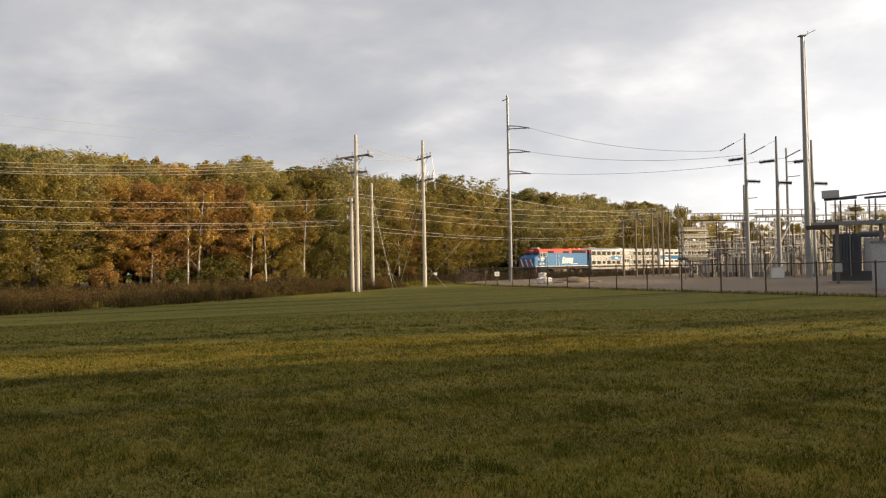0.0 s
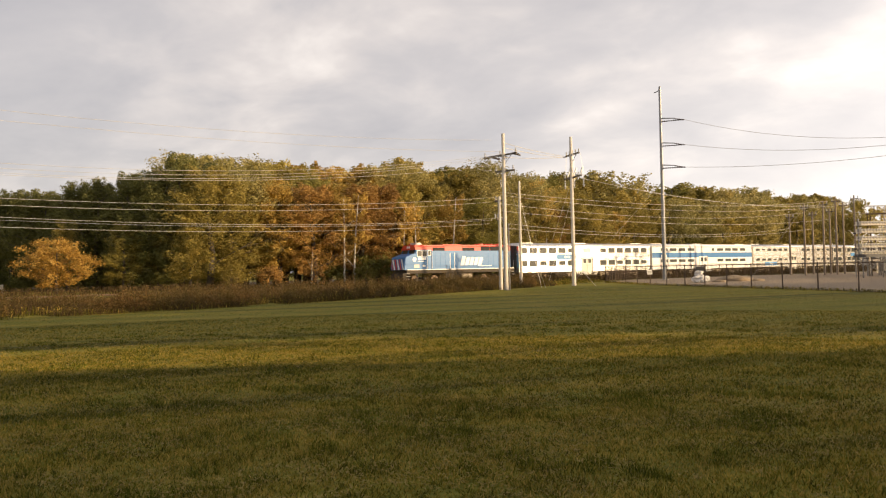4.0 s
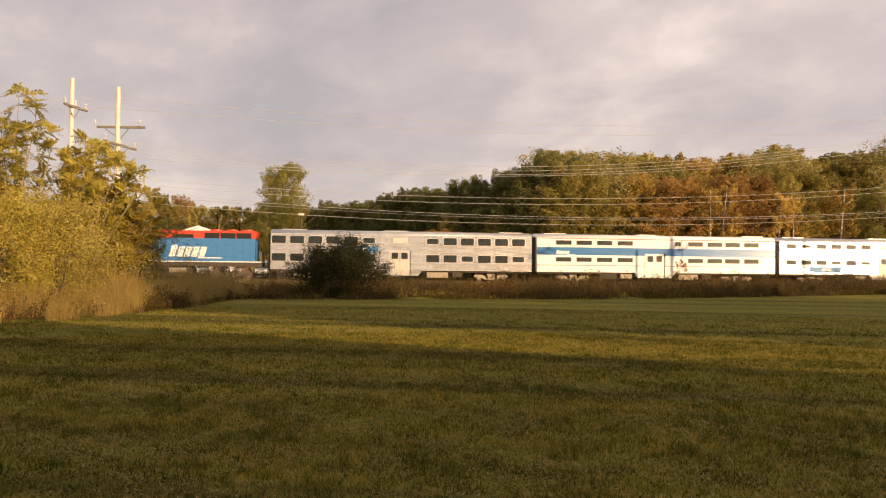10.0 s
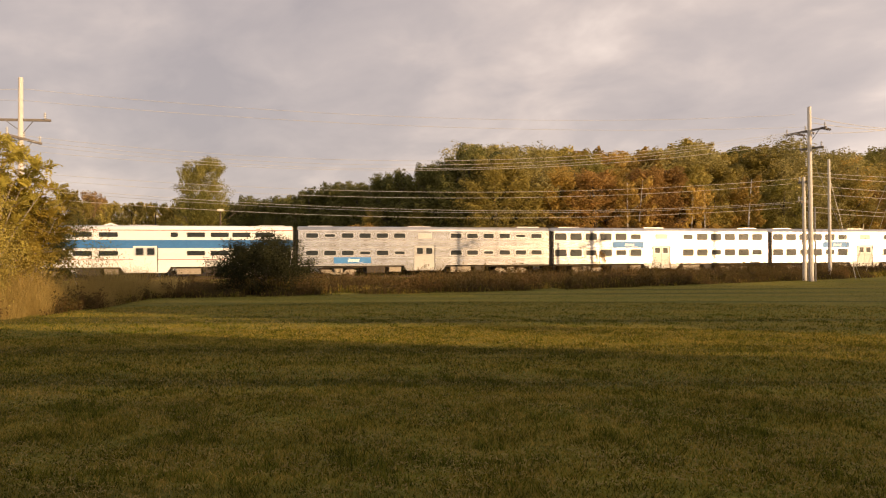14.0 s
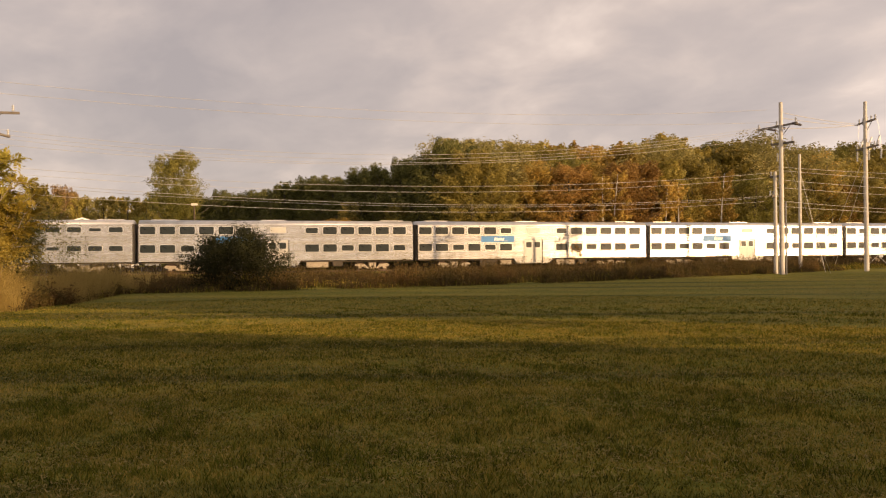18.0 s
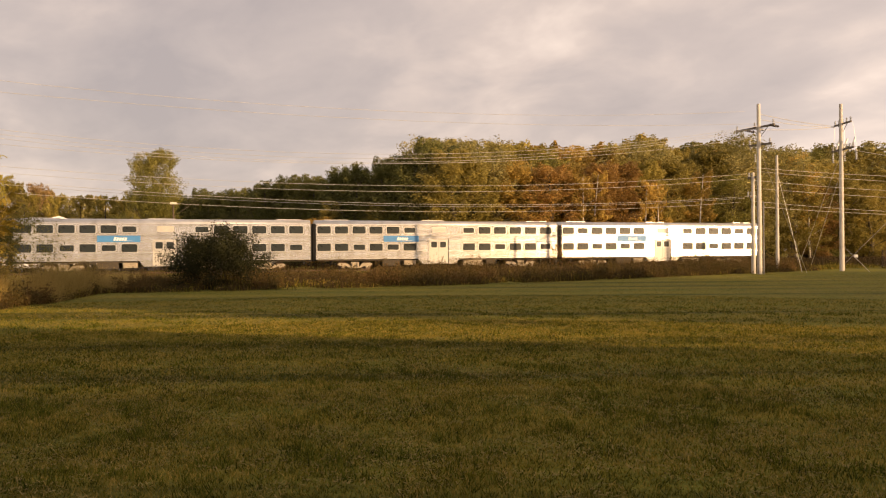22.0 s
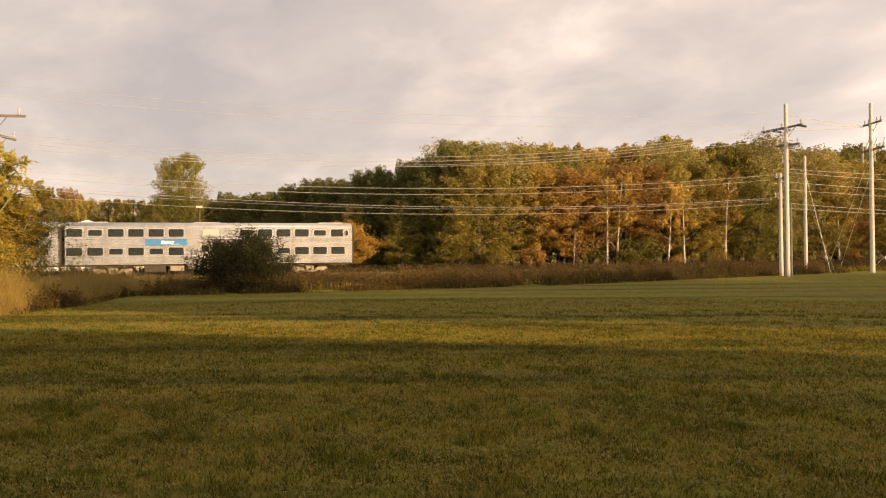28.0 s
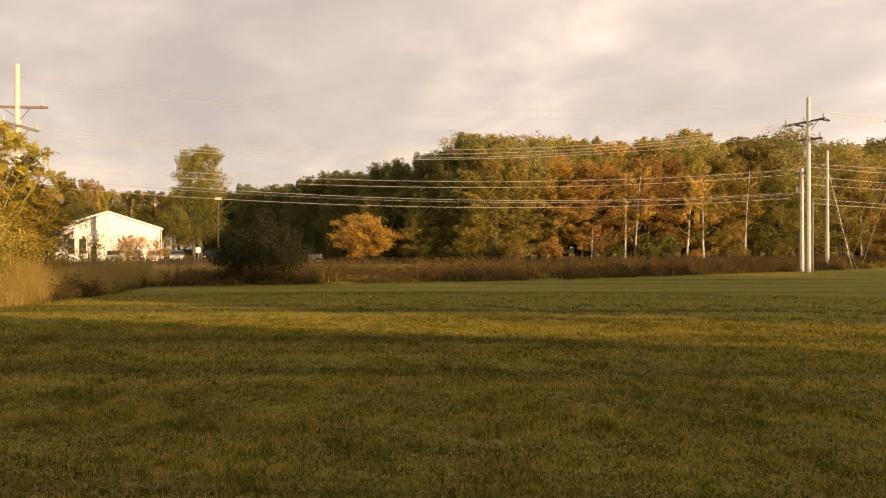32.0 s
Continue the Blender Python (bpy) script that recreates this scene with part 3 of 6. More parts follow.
def window_meshes(w, h, r, mat):
    key = (round(w, 2), round(h, 2), mat)
    if key not in WINDOW_MESHES:
        bm = bmesh.new()
        o, i = round_outline(w + 0.16, h + 0.16, r + 0.06), round_outline(w, h, r)
        rows = [[bm.verts.new((x, y, z)) for x, z in pts] for pts, y in ((o, 0.02), (o, -0.025), (i, -0.025), (i, 0.012))]
        for ra, rb in zip(rows, rows[1:]):
            for k in range(len(ra)):
                bm.faces.new((ra[k], rb[k], rb[(k + 1) % len(ra)], ra[(k + 1) % len(ra)]))
        bmesh.ops.recalc_face_normals(bm, faces=bm.faces)
        frame_me = finish(bm, "window_frame", mat)
        bm = bmesh.new()
        prism(bm, round_outline(w + 0.01, h + 0.01, r), -0.008, 0.012)
        WINDOW_MESHES[key] = (frame_me, finish(bm, "pane", "glass"))
    return WINDOW_MESHES[key]


def add_window(car, x, z, w, h, side, mat="steelroof", r=0.12):
    fm, pm = window_meshes(w, h, r, mat)
    f = part("window", fm, mat, car, loc=(x, side * (Y + 0.004), z))
    if side > 0:
        f.rotation_euler = (0, 0, math.pi)
    part("pane", pm, "glass", f)


def bogie(car, x, r=0.44, base=1.2, mat="bogie", name="bogie"):
    bm = bmesh.new()
    for s in (-1, 1):
        y = s * 1.08
        prism(bm, [(-1.75, 0.62), (-1.55, 0.78), (-0.7, 0.72), (-0.45, 0.42), (0.45, 0.42), (0.7, 0.72), (1.55, 0.78), (1.75, 0.62), (1.5, 0.5), (0.85, 0.46), (0.5, 0.28), (-0.5, 0.28), (-0.85, 0.46), (-1.5, 0.5)], y - 0.07, y + 0.07)
        for dx in (-base, base):
            box(bm, dx - 0.17, dx + 0.17, y - 0.12, y + 0.12, 0.30, 0.62, bevel=0.03)
        for dx in (-0.25, 0.25):
            rod(bm, (dx, y, 0.34), (dx, y, 0.78), 0.13, seg=10)
    box(bm, -0.4, 0.4, -1.1, 1.1, 0.55, 0.86)
    b = part(name, bm, mat, car, loc=(x, 0, 0))
    for dx in (-base, base):
        w = bmesh.new()
        for s in (-1, 1):
            rod(w, (0, s * 0.68, 0), (0, s * 0.82, 0), r, seg=20)
            rod(w, (0, s * 0.62, 0), (0, s * 0.68, 0), r + 0.03, seg=20)
        rod(w, (0, -0.7, 0), (0, 0.7, 0), 0.08, seg=8)
        part("wheelset", w, "rail", b, loc=(dx, 0, r + RAIL))
    return b


def slanted_marks(x, z, w, h, y, car, count=5, name="lettering_mark"):
    """A wordmark as plain leaning bars."""
    pitch = w / count
    bm = bmesh.new()
    for i in range(count):
        a = x - w / 2 + i * pitch
        lean = h * 0.28
        hh = h * (1.0 if i == 0 else 0.86)
        prism(bm, [(a, z - h / 2), (a + pitch * 0.80, z - h / 2), (a + pitch * 0.80 + lean, z - h / 2 + hh), (a + lean, z - h / 2 + hh)], y - 0.006, y + 0.004)
    prism(bm, [(x + w * 0.30, z - h * 0.62), (x + w * 0.95, z - h * 0.62), (x + w * 0.95, z - h * 0.54), (x + w * 0.30, z - h * 0.54)], y - 0.006, y + 0.004)
    part(name, bm, "white", car, "white wordmark of plain slanted bars")


def roof_mesh(x0, x1, z0=4.55, top=4.97, half=Y):
    bm = bmesh.new()
    pts = []
    for i in range(13):
        a = math.pi * i / 12
        c, s = math.cos(a), math.sin(a)
        pts.append((-half * math.copysign(abs(c) ** 0.62, c), z0 + (top - z0) * abs(s) ** 0.75))
    ra = [bm.verts.new((x0, y, z)) for y, z in pts]
    rb = [bm.verts.new((x1, y, z)) for y, z in pts]
    for i in range(12):
        bm.faces.new((ra[i], ra[i + 1], rb[i + 1], rb[i]))
    bm.faces.new(ra)
    bm.faces.new(rb[::-1])
    bmesh.ops.recalc_face_normals(bm, faces=bm.faces)
    return bm


UP_A = [1.02, 2.72, 4.43, 6.11, 7.83, 9.54, 15.73, 17.45, 19.14, 20.85, 22.56, 24.27]
LOW_A = [1.02, 2.72, 4.45, 6.12, 7.84, 9.54, 15.75, 17.45, 19.16, 20.85, 22.56, 24.27]
UP_B = [1.55, 3.25, 4.95, 6.63, 8.33, 10.03, 15.75, 17.45, 19.14, 20.85, 22.56, 24.27]


def build_car(label, style, small_up, small_low, logo):
    """A gallery car, its front end at x = 0. style: steel, slim or painted."""
    car = thing("passenger_car", label, "train car", group="cars of the train")
    paint = style == "painted"
    side_mat = "whitecar" if paint else "steelside"
    x0, x1 = 0.28, 25.62
    for sg in (-1, 1):
        if paint:
            part("side_panel", ribbed_side(x0, x1, 1.14, 4.57, sg * (Y - 0.004)), side_mat, car, smooth=True)
            y = sg * (Y + 0.003)
            part("blue_band", ribbed_side(x0, x1, 2.86, 3.62, sg * (Y + 0.006)), "bluecar", car, "broad blue band", smooth=True)
            for zz, hh in ((4.47, 0.06), (1.80, 0.05)):
                part("stripe", boxed(x0, x1, y - 0.004, y + 0.004, zz, zz + hh), "stripe_red", car, "thin red stripe")
        else:
            part("side_panel", ribbed_side(x0, x1, 1.14, 4.56, sg * Y), side_mat, car, smooth=True)
            for zz in (1.14, 1.86, 2.86, 3.46, 4.52):
                part("belt_rail", boxed(x0, x1, sg * Y - 0.012, sg * Y + 0.012, zz, zz + 0.05), "steelroof", car)
        # stepwell skirt below the doors
        bm = bmesh.new()
        prism(bm, [(10.35, 1.19), (10.75, 0.62), (14.35, 0.62), (14.75, 1.19)], sg * Y - 0.02, sg * Y + 0.012)
        part("door_skirt", bm, side_mat, car)
        for k in (0, 1):
            dx = 11.98 + k * 1.02
            d = part("door_leaf", boxed(dx - 0.50, dx + 0.50, sg * (Y + 0.02) - 0.02, sg * (Y + 0.02) + 0.02, 0.70, 3.06, bevel=0.008), "whitecar" if paint else "doorsteel", car, "pale sliding door leaf")
            fm, pm = window_meshes(0.62, 0.60, 0.07, "steelroof")
            f = part("door_window", fm, "steelroof", d, loc=(dx + (0.06 if k == 0 else -0.02), sg * (Y + 0.045), 2.55))
            f.rotation_euler = (0, 0, 0 if sg < 0 else math.pi)
            g = part("pane", pm, "glass", d, loc=(dx + (0.06 if k == 0 else -0.02), sg * (Y + 0.045), 2.55))
            g.rotation_euler = (0, 0, 0 if sg < 0 else math.pi)
        part("door_post", boxed(13.53, 13.60, sg * (Y + 0.03) - 0.02, sg * (Y + 0.03) + 0.02, 0.7, 3.1), "rubber", car)
        part("destination_panel", boxed(11.85, 13.3, sg * (Y + 0.015) - 0.012, sg * (Y + 0.015) + 0.012, 3.76, 4.30, bevel=0.01), "doorsteel" if not paint else "whitecar", car, "blank cream destination panel")
        ups = UP_A if style == "steel" else UP_B
        lows = LOW_A if style == "steel" else UP_B
        if paint:
            for x in (3.0, 5.11, 7.24, 9.40, 16.9, 19.0, 20.92, 23.0):
                add_window(car, x, 4.09, 1.6, 0.43, sg, "whitecar", 0.05)
                add_window(car, x, 2.40, 1.6, 0.43, sg, "whitecar", 0.05)
            add_window(car, 15.0, 4.09, 0.62, 0.43, sg, "whitecar", 0.05)
        else:
            big = (1.30, 0.70) if style == "steel" else (1.12, 0.44)
            sml = (1.14, 0.52) if style == "steel" else (1.0, 0.26)
            for rowx, zc, small in ((ups, 3.99, small_up), (lows, 2.31, small_low)):
                for k, x in enumerate(rowx):
                    w, h = sml if k in small else big
                    add_window(car, x, zc + (0.06 if style == "slim" else 0.0), w, h, sg)
        if logo:
            lx, lz = logo
            part("logo_panel", boxed(lx - 1.79, lx + 1.79, sg * (Y + 0.016) - 0.008, sg * (Y + 0.016) + 0.008, lz - 0.29, lz + 0.29), "logoblue", car, "light blue sign panel")
            slanted_marks(lx + 0.1, lz, 1.1, 0.32, sg * (Y + 0.03), car)
        if paint:
            slanted_marks(2.9, 3.12, 1.35, 0.40, sg * (Y + 0.012), car)
    part("roof", roof_mesh(x0, x1), "whitecar" if paint else "steelroof", car, smooth=True)
    for x in (1.2, 11.0, 22.5):
        part("roof_vent", boxed(x, x + 2.4, -0.55, 0.55, 4.90, 5.03, bevel=0.04), "steelroof", car)
    for x in (x0, x1):
        part("end_wall", boxed(x - 0.02, x + 0.02, -Y, Y, 1.1, 4.57), side_mat, car)
        o = -0.24 if x < 5 else 0.24
        part("diaphragm", boxed(min(x, x + o), max(x, x + o), -0.95, 0.95, 0.95, 4.62, bevel=0.05), "rubber", car, "dark folded rubber gangway")
    part("underframe", boxed(x0 + 0.1, x1 - 0.1, -1.3, 1.3, 0.98, 1.18), "under", car)
    for xa, xb, z0 in ((6.8, 8.6, 0.45), (9.0, 10.2, 0.52), (15.2, 17.3, 0.45), (17.7, 18.7, 0.55)):
        part("equipment_box", boxed(xa, xb, -1.32, 1.32, z0, 1.0, bevel=0.03), "bogie" if xa in (9.0, 15.2) else "under", car)
    bogie(car, 4.1)
    bogie(car, 21.6)
    return car


def build_loco():
    lo = thing("locomotive", "blue and red diesel passenger locomotive with white wordmark", "locomotive")
    H = 1.52
    part("underframe", boxed(-16.6, -0.55, -1.5, 1.5, 1.35, 1.78, bevel=0.03), "under", lo)
    for sg in (-1, 1):
        part("sill_stripe", boxed(-16.5, -0.55, sg * 1.515 - 0.01, sg * 1.515 + 0.01, 1.75, 1.835), "white", lo, "white sill stripe")
    # cab with its sloped nose and windscreen
    bm = bmesh.new()
    prism(bm, [(-16.97, 1.78), (-16.80, 3.12), (-16.66, 3.28), (-15.47, 3.68), (-15.28, 4.12), (-13.10, 4.12), (-13.10, 1.78)], -H, H)
    bmesh.ops.bevel(bm, geom=[e for e in bm.edges if abs(e.verts[0].co.y) > 1.4 and e.verts[0].co.y == e.verts[1].co.y], offset=0.05, segments=2, affect="EDGES")
    part("cab", bm, "locoblue", lo)
    bm = bmesh.new()
    prism(bm, [(-13.10, 1.78), (-13.10, 3.98), (-1.15, 3.98), (-1.15, 1.78)], -H, H)
    part("hood", bm, "locoblue", lo)
    bm = bmesh.new()
    prism(bm, [(-15.42, 4.10), (-15.36, 4.66), (-11.4, 4.66), (-11.3, 4.74), (-8.8, 4.74), (-8.7, 4.70), (-1.1, 4.70), (-1.1, 3.98), (-13.1, 3.98), (-13.1, 4.10)], -1.47, 1.47)
    bmesh.ops.bevel(bm, geom=[e for e in bm.edges if e.verts[0].co.y == e.verts[1].co.y and min(e.verts[0].co.z, e.verts[1].co.z) > 4.6], offset=0.22, segments=3, affect="EDGES")
    part("roof", bm, "locored", lo, "bright red roof")
    # striped front plate, leaning
    for i in range(6):
        bm = bmesh.new()
        y0 = -1.45 + i * 0.48
        a = [(-16.985, y0, 1.80), (-16.985, y0 + 0.24, 1.80), (-16.83, min(y0 + 0.84, 1.5), 3.02), (-16.83, min(y0 + 0.60, 1.48), 3.02)]
        vs = [bm.verts.new(p) for p in a] + [bm.verts.new((p[0] + 0.02, p[1], p[2])) for p in a]
        bm.faces.new(vs[:4])
        bm.faces.new(vs[7:3:-1])
        for k in range(4):
            bm.faces.new((vs[k], vs[k + 4], vs[(k + 1) % 4 + 4], vs[(k + 1) % 4]))
        bmesh.ops.recalc_face_normals(bm, faces=bm.faces)
        part("nose_stripe", bm, "stripe_red" if i % 2 else "white", lo)
    part("headlight", rodded((-15.44, -0.2, 4.4), (-15.30, -0.2, 4.4), 0.14, seg=12), "sign", lo)
    part("headlight", rodded((-15.44, 0.2, 4.4), (-15.30, 0.2, 4.4), 0.14, seg=12), "sign", lo)
    part("pilot", boxed(-17.05, -16.6, -1.35, 1.35, 0.35, 1.4, bevel=0.04), "under", lo)
    bm = bmesh.new()
    rod(bm, (-17.35, 0, 0.85), (-16.9, 0, 0.85), 0.12)
    part("coupler", bm, "rail", lo)
    for y in (-0.72, 0.72):
        bm = bmesh.new()
        prism(bm, [(-15.47, 3.66), (-15.49, 3.67), (-15.34, 4.08), (-15.32, 4.07)], y - 0.55, y + 0.55)
        part("windscreen", bm, "glass", lo, "dark windscreen pane")
    for sg in (-1, 1):
        y = sg * H
        for xa, xb, za, zb in ((-15.12, -14.52, 3.36, 3.96), (-14.44, -13.86, 3.36, 3.96), (-13.62, -13.30, 3.45, 4.02)):
            part("cab_window", boxed(xa, xb, y - 0.012, y + 0.012, za, zb, bevel=0.01), "glass", lo)
            part("cab_window_frame", boxed(xa - 0.05, xb + 0.05, y - 0.007, y + 0.007, za - 0.06, zb + 0.06), "sign", lo)
        for xa in (-13.82, -13.14):
            part("grab_rail", rodded((xa, y * 1.03, 1.9), (xa, y * 1.03, 4.0), 0.030, seg=6), "sign", lo, "white grab rail")
        for xa in (-10.50, -9.86):
            part("panel_trim", boxed(xa - 0.03, xa + 0.03, y - 0.015, y + 0.015, 1.86, 3.72), "sign", lo, "white upright trim")
        part("recessed_door", boxed(-10.42, -9.94, y - 0.006, y + 0.006, 1.86, 3.66), "bluecar", lo)
        for xa in (-12.6, -11.9, -11.2, -4.7, -3.9, -3.1, -2.3, -1.6):
            part("panel_seam", boxed(xa - 0.018, xa + 0.018, y - 0.007, y + 0.007, 1.88, 3.8), "bluecar", lo)
        for xa, xb, za, zb in ((-12.95, -11.25, 3.98, 4.36), (-8.62, -6.82, 3.98, 4.34)):
            part("air_intake", boxed(xa, xb, sg * 1.48 - 0.03, sg * 1.48 + 0.03, za, zb, bevel=0.02), "grille", lo, "dark intake grille")
            for k in range(7):
                zz = za + 0.05 + k * 0.045
                part("louvre", boxed(xa + 0.05, xb - 0.05, sg * 1.515 - 0.01, sg * 1.515 + 0.01, zz, zz + 0.012), "rust", lo)
        for k in range(3):
            xa = -5.82 + k * 1.46
            part("radiator_grille", boxed(xa, xa + 1.38, sg * 1.48 - 0.035, sg * 1.48 + 0.035, 3.98, 4.50, bevel=0.02), "grille", lo, "dark radiator grille")
        slanted_marks(-7.35, 2.78, 3.3, 1.10, sg * (H + 0.008), lo)
        bm = bmesh.new()
        rod(bm, (-15.55, y - 0.01, 2.98), (-15.55, y + 0.01, 2.98), 0.27, seg=20)
        part("round_emblem", bm, "white", lo, "round white emblem")
        for xa, xb, za, zb, mt in ((-15.05, -13.95, 2.92, 3.22, "white"), (-15.05, -14.2, 2.72, 2.80, "white"), (-15.6, -14.9, 2.02, 2.40, "doorsteel"), (-14.45, -14.05, 2.12, 2.34, "white")):
            part("marking", boxed(xa, xb, y - 0.008, y + 0.008, za, zb), mt, lo)
        for k in range(4):
            part("step", boxed(-16.75, -16.2, sg * 1.42 - 0.1, sg * 1.42 + 0.1, 0.42 + k * 0.3, 0.46 + k * 0.3), "galv", lo)
            part("step", boxed(-0.95, -0.55, sg * 1.42 - 0.1, sg * 1.42 + 0.1, 0.42 + k * 0.3, 0.46 + k * 0.3), "galv", lo)
        part("handrail", rodded((-0.62, sg * 1.45, 1.8), (-0.62, sg * 1.45, 2.8), 0.03, seg=6), "galv", lo)
    part("fuel_tank", boxed(-11.25, -7.0, -1.4, 1.4, 0.42, 1.36, bevel=0.12), "under", lo)
    bm = bmesh.new()
    rod(bm, (-8.9, -1.42, 0.95), (-7.4, -1.42, 0.95), 0.26, seg=14)
    part("air_tank", bm, "bogie", lo)
    part("air_conditioner", boxed(-14.85, -13.95, -0.7, 0.7, 4.62, 4.95, bevel=0.1), "doorsteel", lo, "cream rooftop air conditioner")
    part("beacon", rodded((-15.2, 0, 4.66), (-15.2, 0, 4.86), 0.09, seg=10), "stripe_red", lo)
    for x in (-5.0, -3.55, -2.1):
        part("fan_housing", rodded((x, 0, 4.66), (x, 0, 4.86), 0.62, 0.58, seg=20), "locored", lo)
    part("exhaust", boxed(-9.4, -8.9, -0.3, 0.3, 4.7, 4.88), "under", lo)
    bogie(lo, -13.7, 0.50, 1.37, "under", "bogie")
    bogie(lo, -3.5, 0.50, 1.37, "under", "bogie")
    part("end_door", boxed(-1.15, -1.10, -0.4, 0.4, 1.8, 3.8), "bluecar", lo)
    return lo


loco = build_loco()
STEEL = "double-deck stainless steel passenger car with dark windows, blue logo panel"
car_a = build_car(STEEL, "steel", (5, 6), (2, 4, 8, 11), (8.67, 3.14))
car_b = build_car("white double-deck passenger car with blue band and red stripes", "painted", (), (), None)
car_c = build_car("older stainless steel double-deck car with slim windows, low blue panel", "slim", (1, 10), (3, 5, 8), (5.4, 1.66))
car_d = copy_thing(car_a, Matrix())
car_e = copy_thing(car_a, Matrix())
car_f = copy_thing(car_a, Matrix())
car_g = build_car("stainless steel cab car at the tail of the train", "steel", (1, 6, 10), (2, 4, 8), (8.67, 3.14))
for sg in (-1, 1):                               # driver's window and marker at the tail
    add_window(car_g, 25.05, 3.98, 0.42, 0.52, sg)
for y in (-0.9, 0.9):
    part("tail_light", rodded((25.62, y, 3.3), (25.70, y, 3.3), 0.10, seg=10), "stripe_red", car_g, "red tail lamp")
    part("end_window", boxed(25.63, 25.66, y - 0.35, y + 0.35, 3.0, 3.75), "glass", car_g)
CARS = [car_a, car_b, car_c, car_d, car_e, car_f, car_g]

# ---- trees ----
TIPS = []


def limb(bm, p, q, r0, r1, rng, depth=0, spread=0.5):
    """A branch that forks; returns nothing, adds tapered bars."""
    mid = p.lerp(q, 0.5) + Vector(rng.normal(0, 0.06, 3)) * (q - p).length
    rod(bm, p, mid, r0, (r0 + r1) / 2, seg=6)
    rod(bm, mid, q, (r0 + r1) / 2, r1, seg=6)
    TIPS.append(tuple(q))
    if depth > 0:
        for _ in range(3):
            t = rng.uniform(0.45, 0.95)
            a = mid.lerp(q, t)
            d = (q - p).normalized() + Vector(rng.normal(0, spread, 3))
            limb(bm, a, a + d.normalized() * (q - p).length * rng.uniform(0.45, 0.75), r1 * 0.9, r1 * 0.35, rng, depth - 1, spread)


def trunk_mesh(name, h, r, fork, rng, mat, limbs=7, lean=0.03, spread=1.0, depth=1):
    bm = bmesh.new()
    top = Vector((rng.normal(0, lean * h), rng.normal(0, lean * h), h * 0.86))
    base = Vector((0, 0, -0.1))
    pts = [base.lerp(top, t) + Vector((rng.normal(0, 0.012 * h), rng.normal(0, 0.012 * h), 0)) * (1 if 0 < t < 1 else 0) for t in (0, 0.3, 0.65, 1.0)]
    rr = (r * 1.25, r, r * 0.62, r * 0.2)
    for i in range(3):
        rod(bm, pts[i], pts[i + 1], rr[i], rr[i + 1], seg=8)
    for k in range(limbs):
        t = fork + (0.95 - fork) * k / limbs
        i = 0 if t < 0.3 else 1 if t < 0.65 else 2
        a = base.lerp(top, t)
        ang = k * 2.4 + rng.uniform(-0.4, 0.4)
        ln = h * 0.30 * (1.15 - t) * spread + 0.4
        limb(bm, a, a + Vector((math.cos(ang) * ln, math.sin(ang) * ln, ln * rng.uniform(0.5, 1.0))), r * 0.42 * (1.1 - t), r * 0.1, rng, depth)
    return finish(bm, name, mat, smooth=True)


def crown_points(rng, n, h, low, width, lobes, point=0.0, rise=1.0):
    """Leaf places on many plumes that point outwards and up, as branch ends do, with gaps between them."""
    C, O = [], []
    for k in range(lobes):
        t = rng.uniform(0, 1) ** 0.85
        prof = (math.sin(math.pi * min(max(0.16 + 0.76 * t, 0), 1)) ** 0.6) * (1 - point * t)
        rad = width * prof * math.sqrt(rng.uniform(0.12, 1.0)) * 0.86
        ang = rng.uniform(0, 2 * math.pi)
        out = np.array([math.cos(ang), math.sin(ang), 0.0])
        c = out * rad + np.array([0, 0, (low + (0.90 - low) * t) * h])
        axis = out * (0.35 + 0.65 * rad / width) + np.array([0, 0, rise * (0.35 + 0.75 * t)]) + rng.normal(0, 0.18, 3)
        axis /= np.linalg.norm(axis)
        far = width * rng.uniform(0.20, 0.36) * (0.7 + 0.4 * prof)
        thick = far * rng.uniform(0.42, 0.66)
        m = int(n / lobes)
        d = rng.normal(0, 1, (m, 3))
        d /= np.linalg.norm(d, axis=1)[:, None]
        rr = rng.uniform(0.45, 1.1, (m, 1)) ** 0.55
        along = (d @ axis)[:, None]
        side = d - along * axis
        taper = 1 - 0.35 * np.clip(along, 0, 1)
        C.append(c + (along * axis * far + side * thick * taper) * rr)
        O.append(side / thick * far * 0.75 + along * axis * 0.7 + np.array([0, 0, 0.25]))
    return np.vstack(C), np.vstack(O)


def build_tree(name, label, leaf, seed, h=10.0, low=0.12, width=3.0, n=5500, size=0.30, lobes=34, r=0.16, bark="bark", point=0.25, fork=0.2, group="", limbs=7, spread=1.0, depth=1, category="tree", sprays=False, rise=1.0):
    TIPS.clear()
    rng = np.random.default_rng(seed)
    ob = thing(name, label, category, group=group)
    part("trunk", trunk_mesh("trunk", h, r, fork, rng, bark, limbs=limbs, spread=spread, depth=depth), bark, ob)
    C, O = crown_points(rng, n, h, low, width, lobes, point, rise)
    if sprays:
        tip = np.array(TIPS)[rng.integers(0, len(TIPS), n // 2)]
        d = rng.normal(0, 1, tip.shape)
        C, O = np.vstack([C, tip + d * np.array([0.36, 0.36, 0.22])]), np.vstack([O, d + np.array([0, 0, 0.6])])
    L = leaf_quads(C, O / (np.linalg.norm(O, axis=1)[:, None] + 1e-9), size, rng, 0.30)
    part("crown", quads_mesh("crown", L[:, 1:4] if n > 9500 else L, leaf), leaf, ob)
    return ob


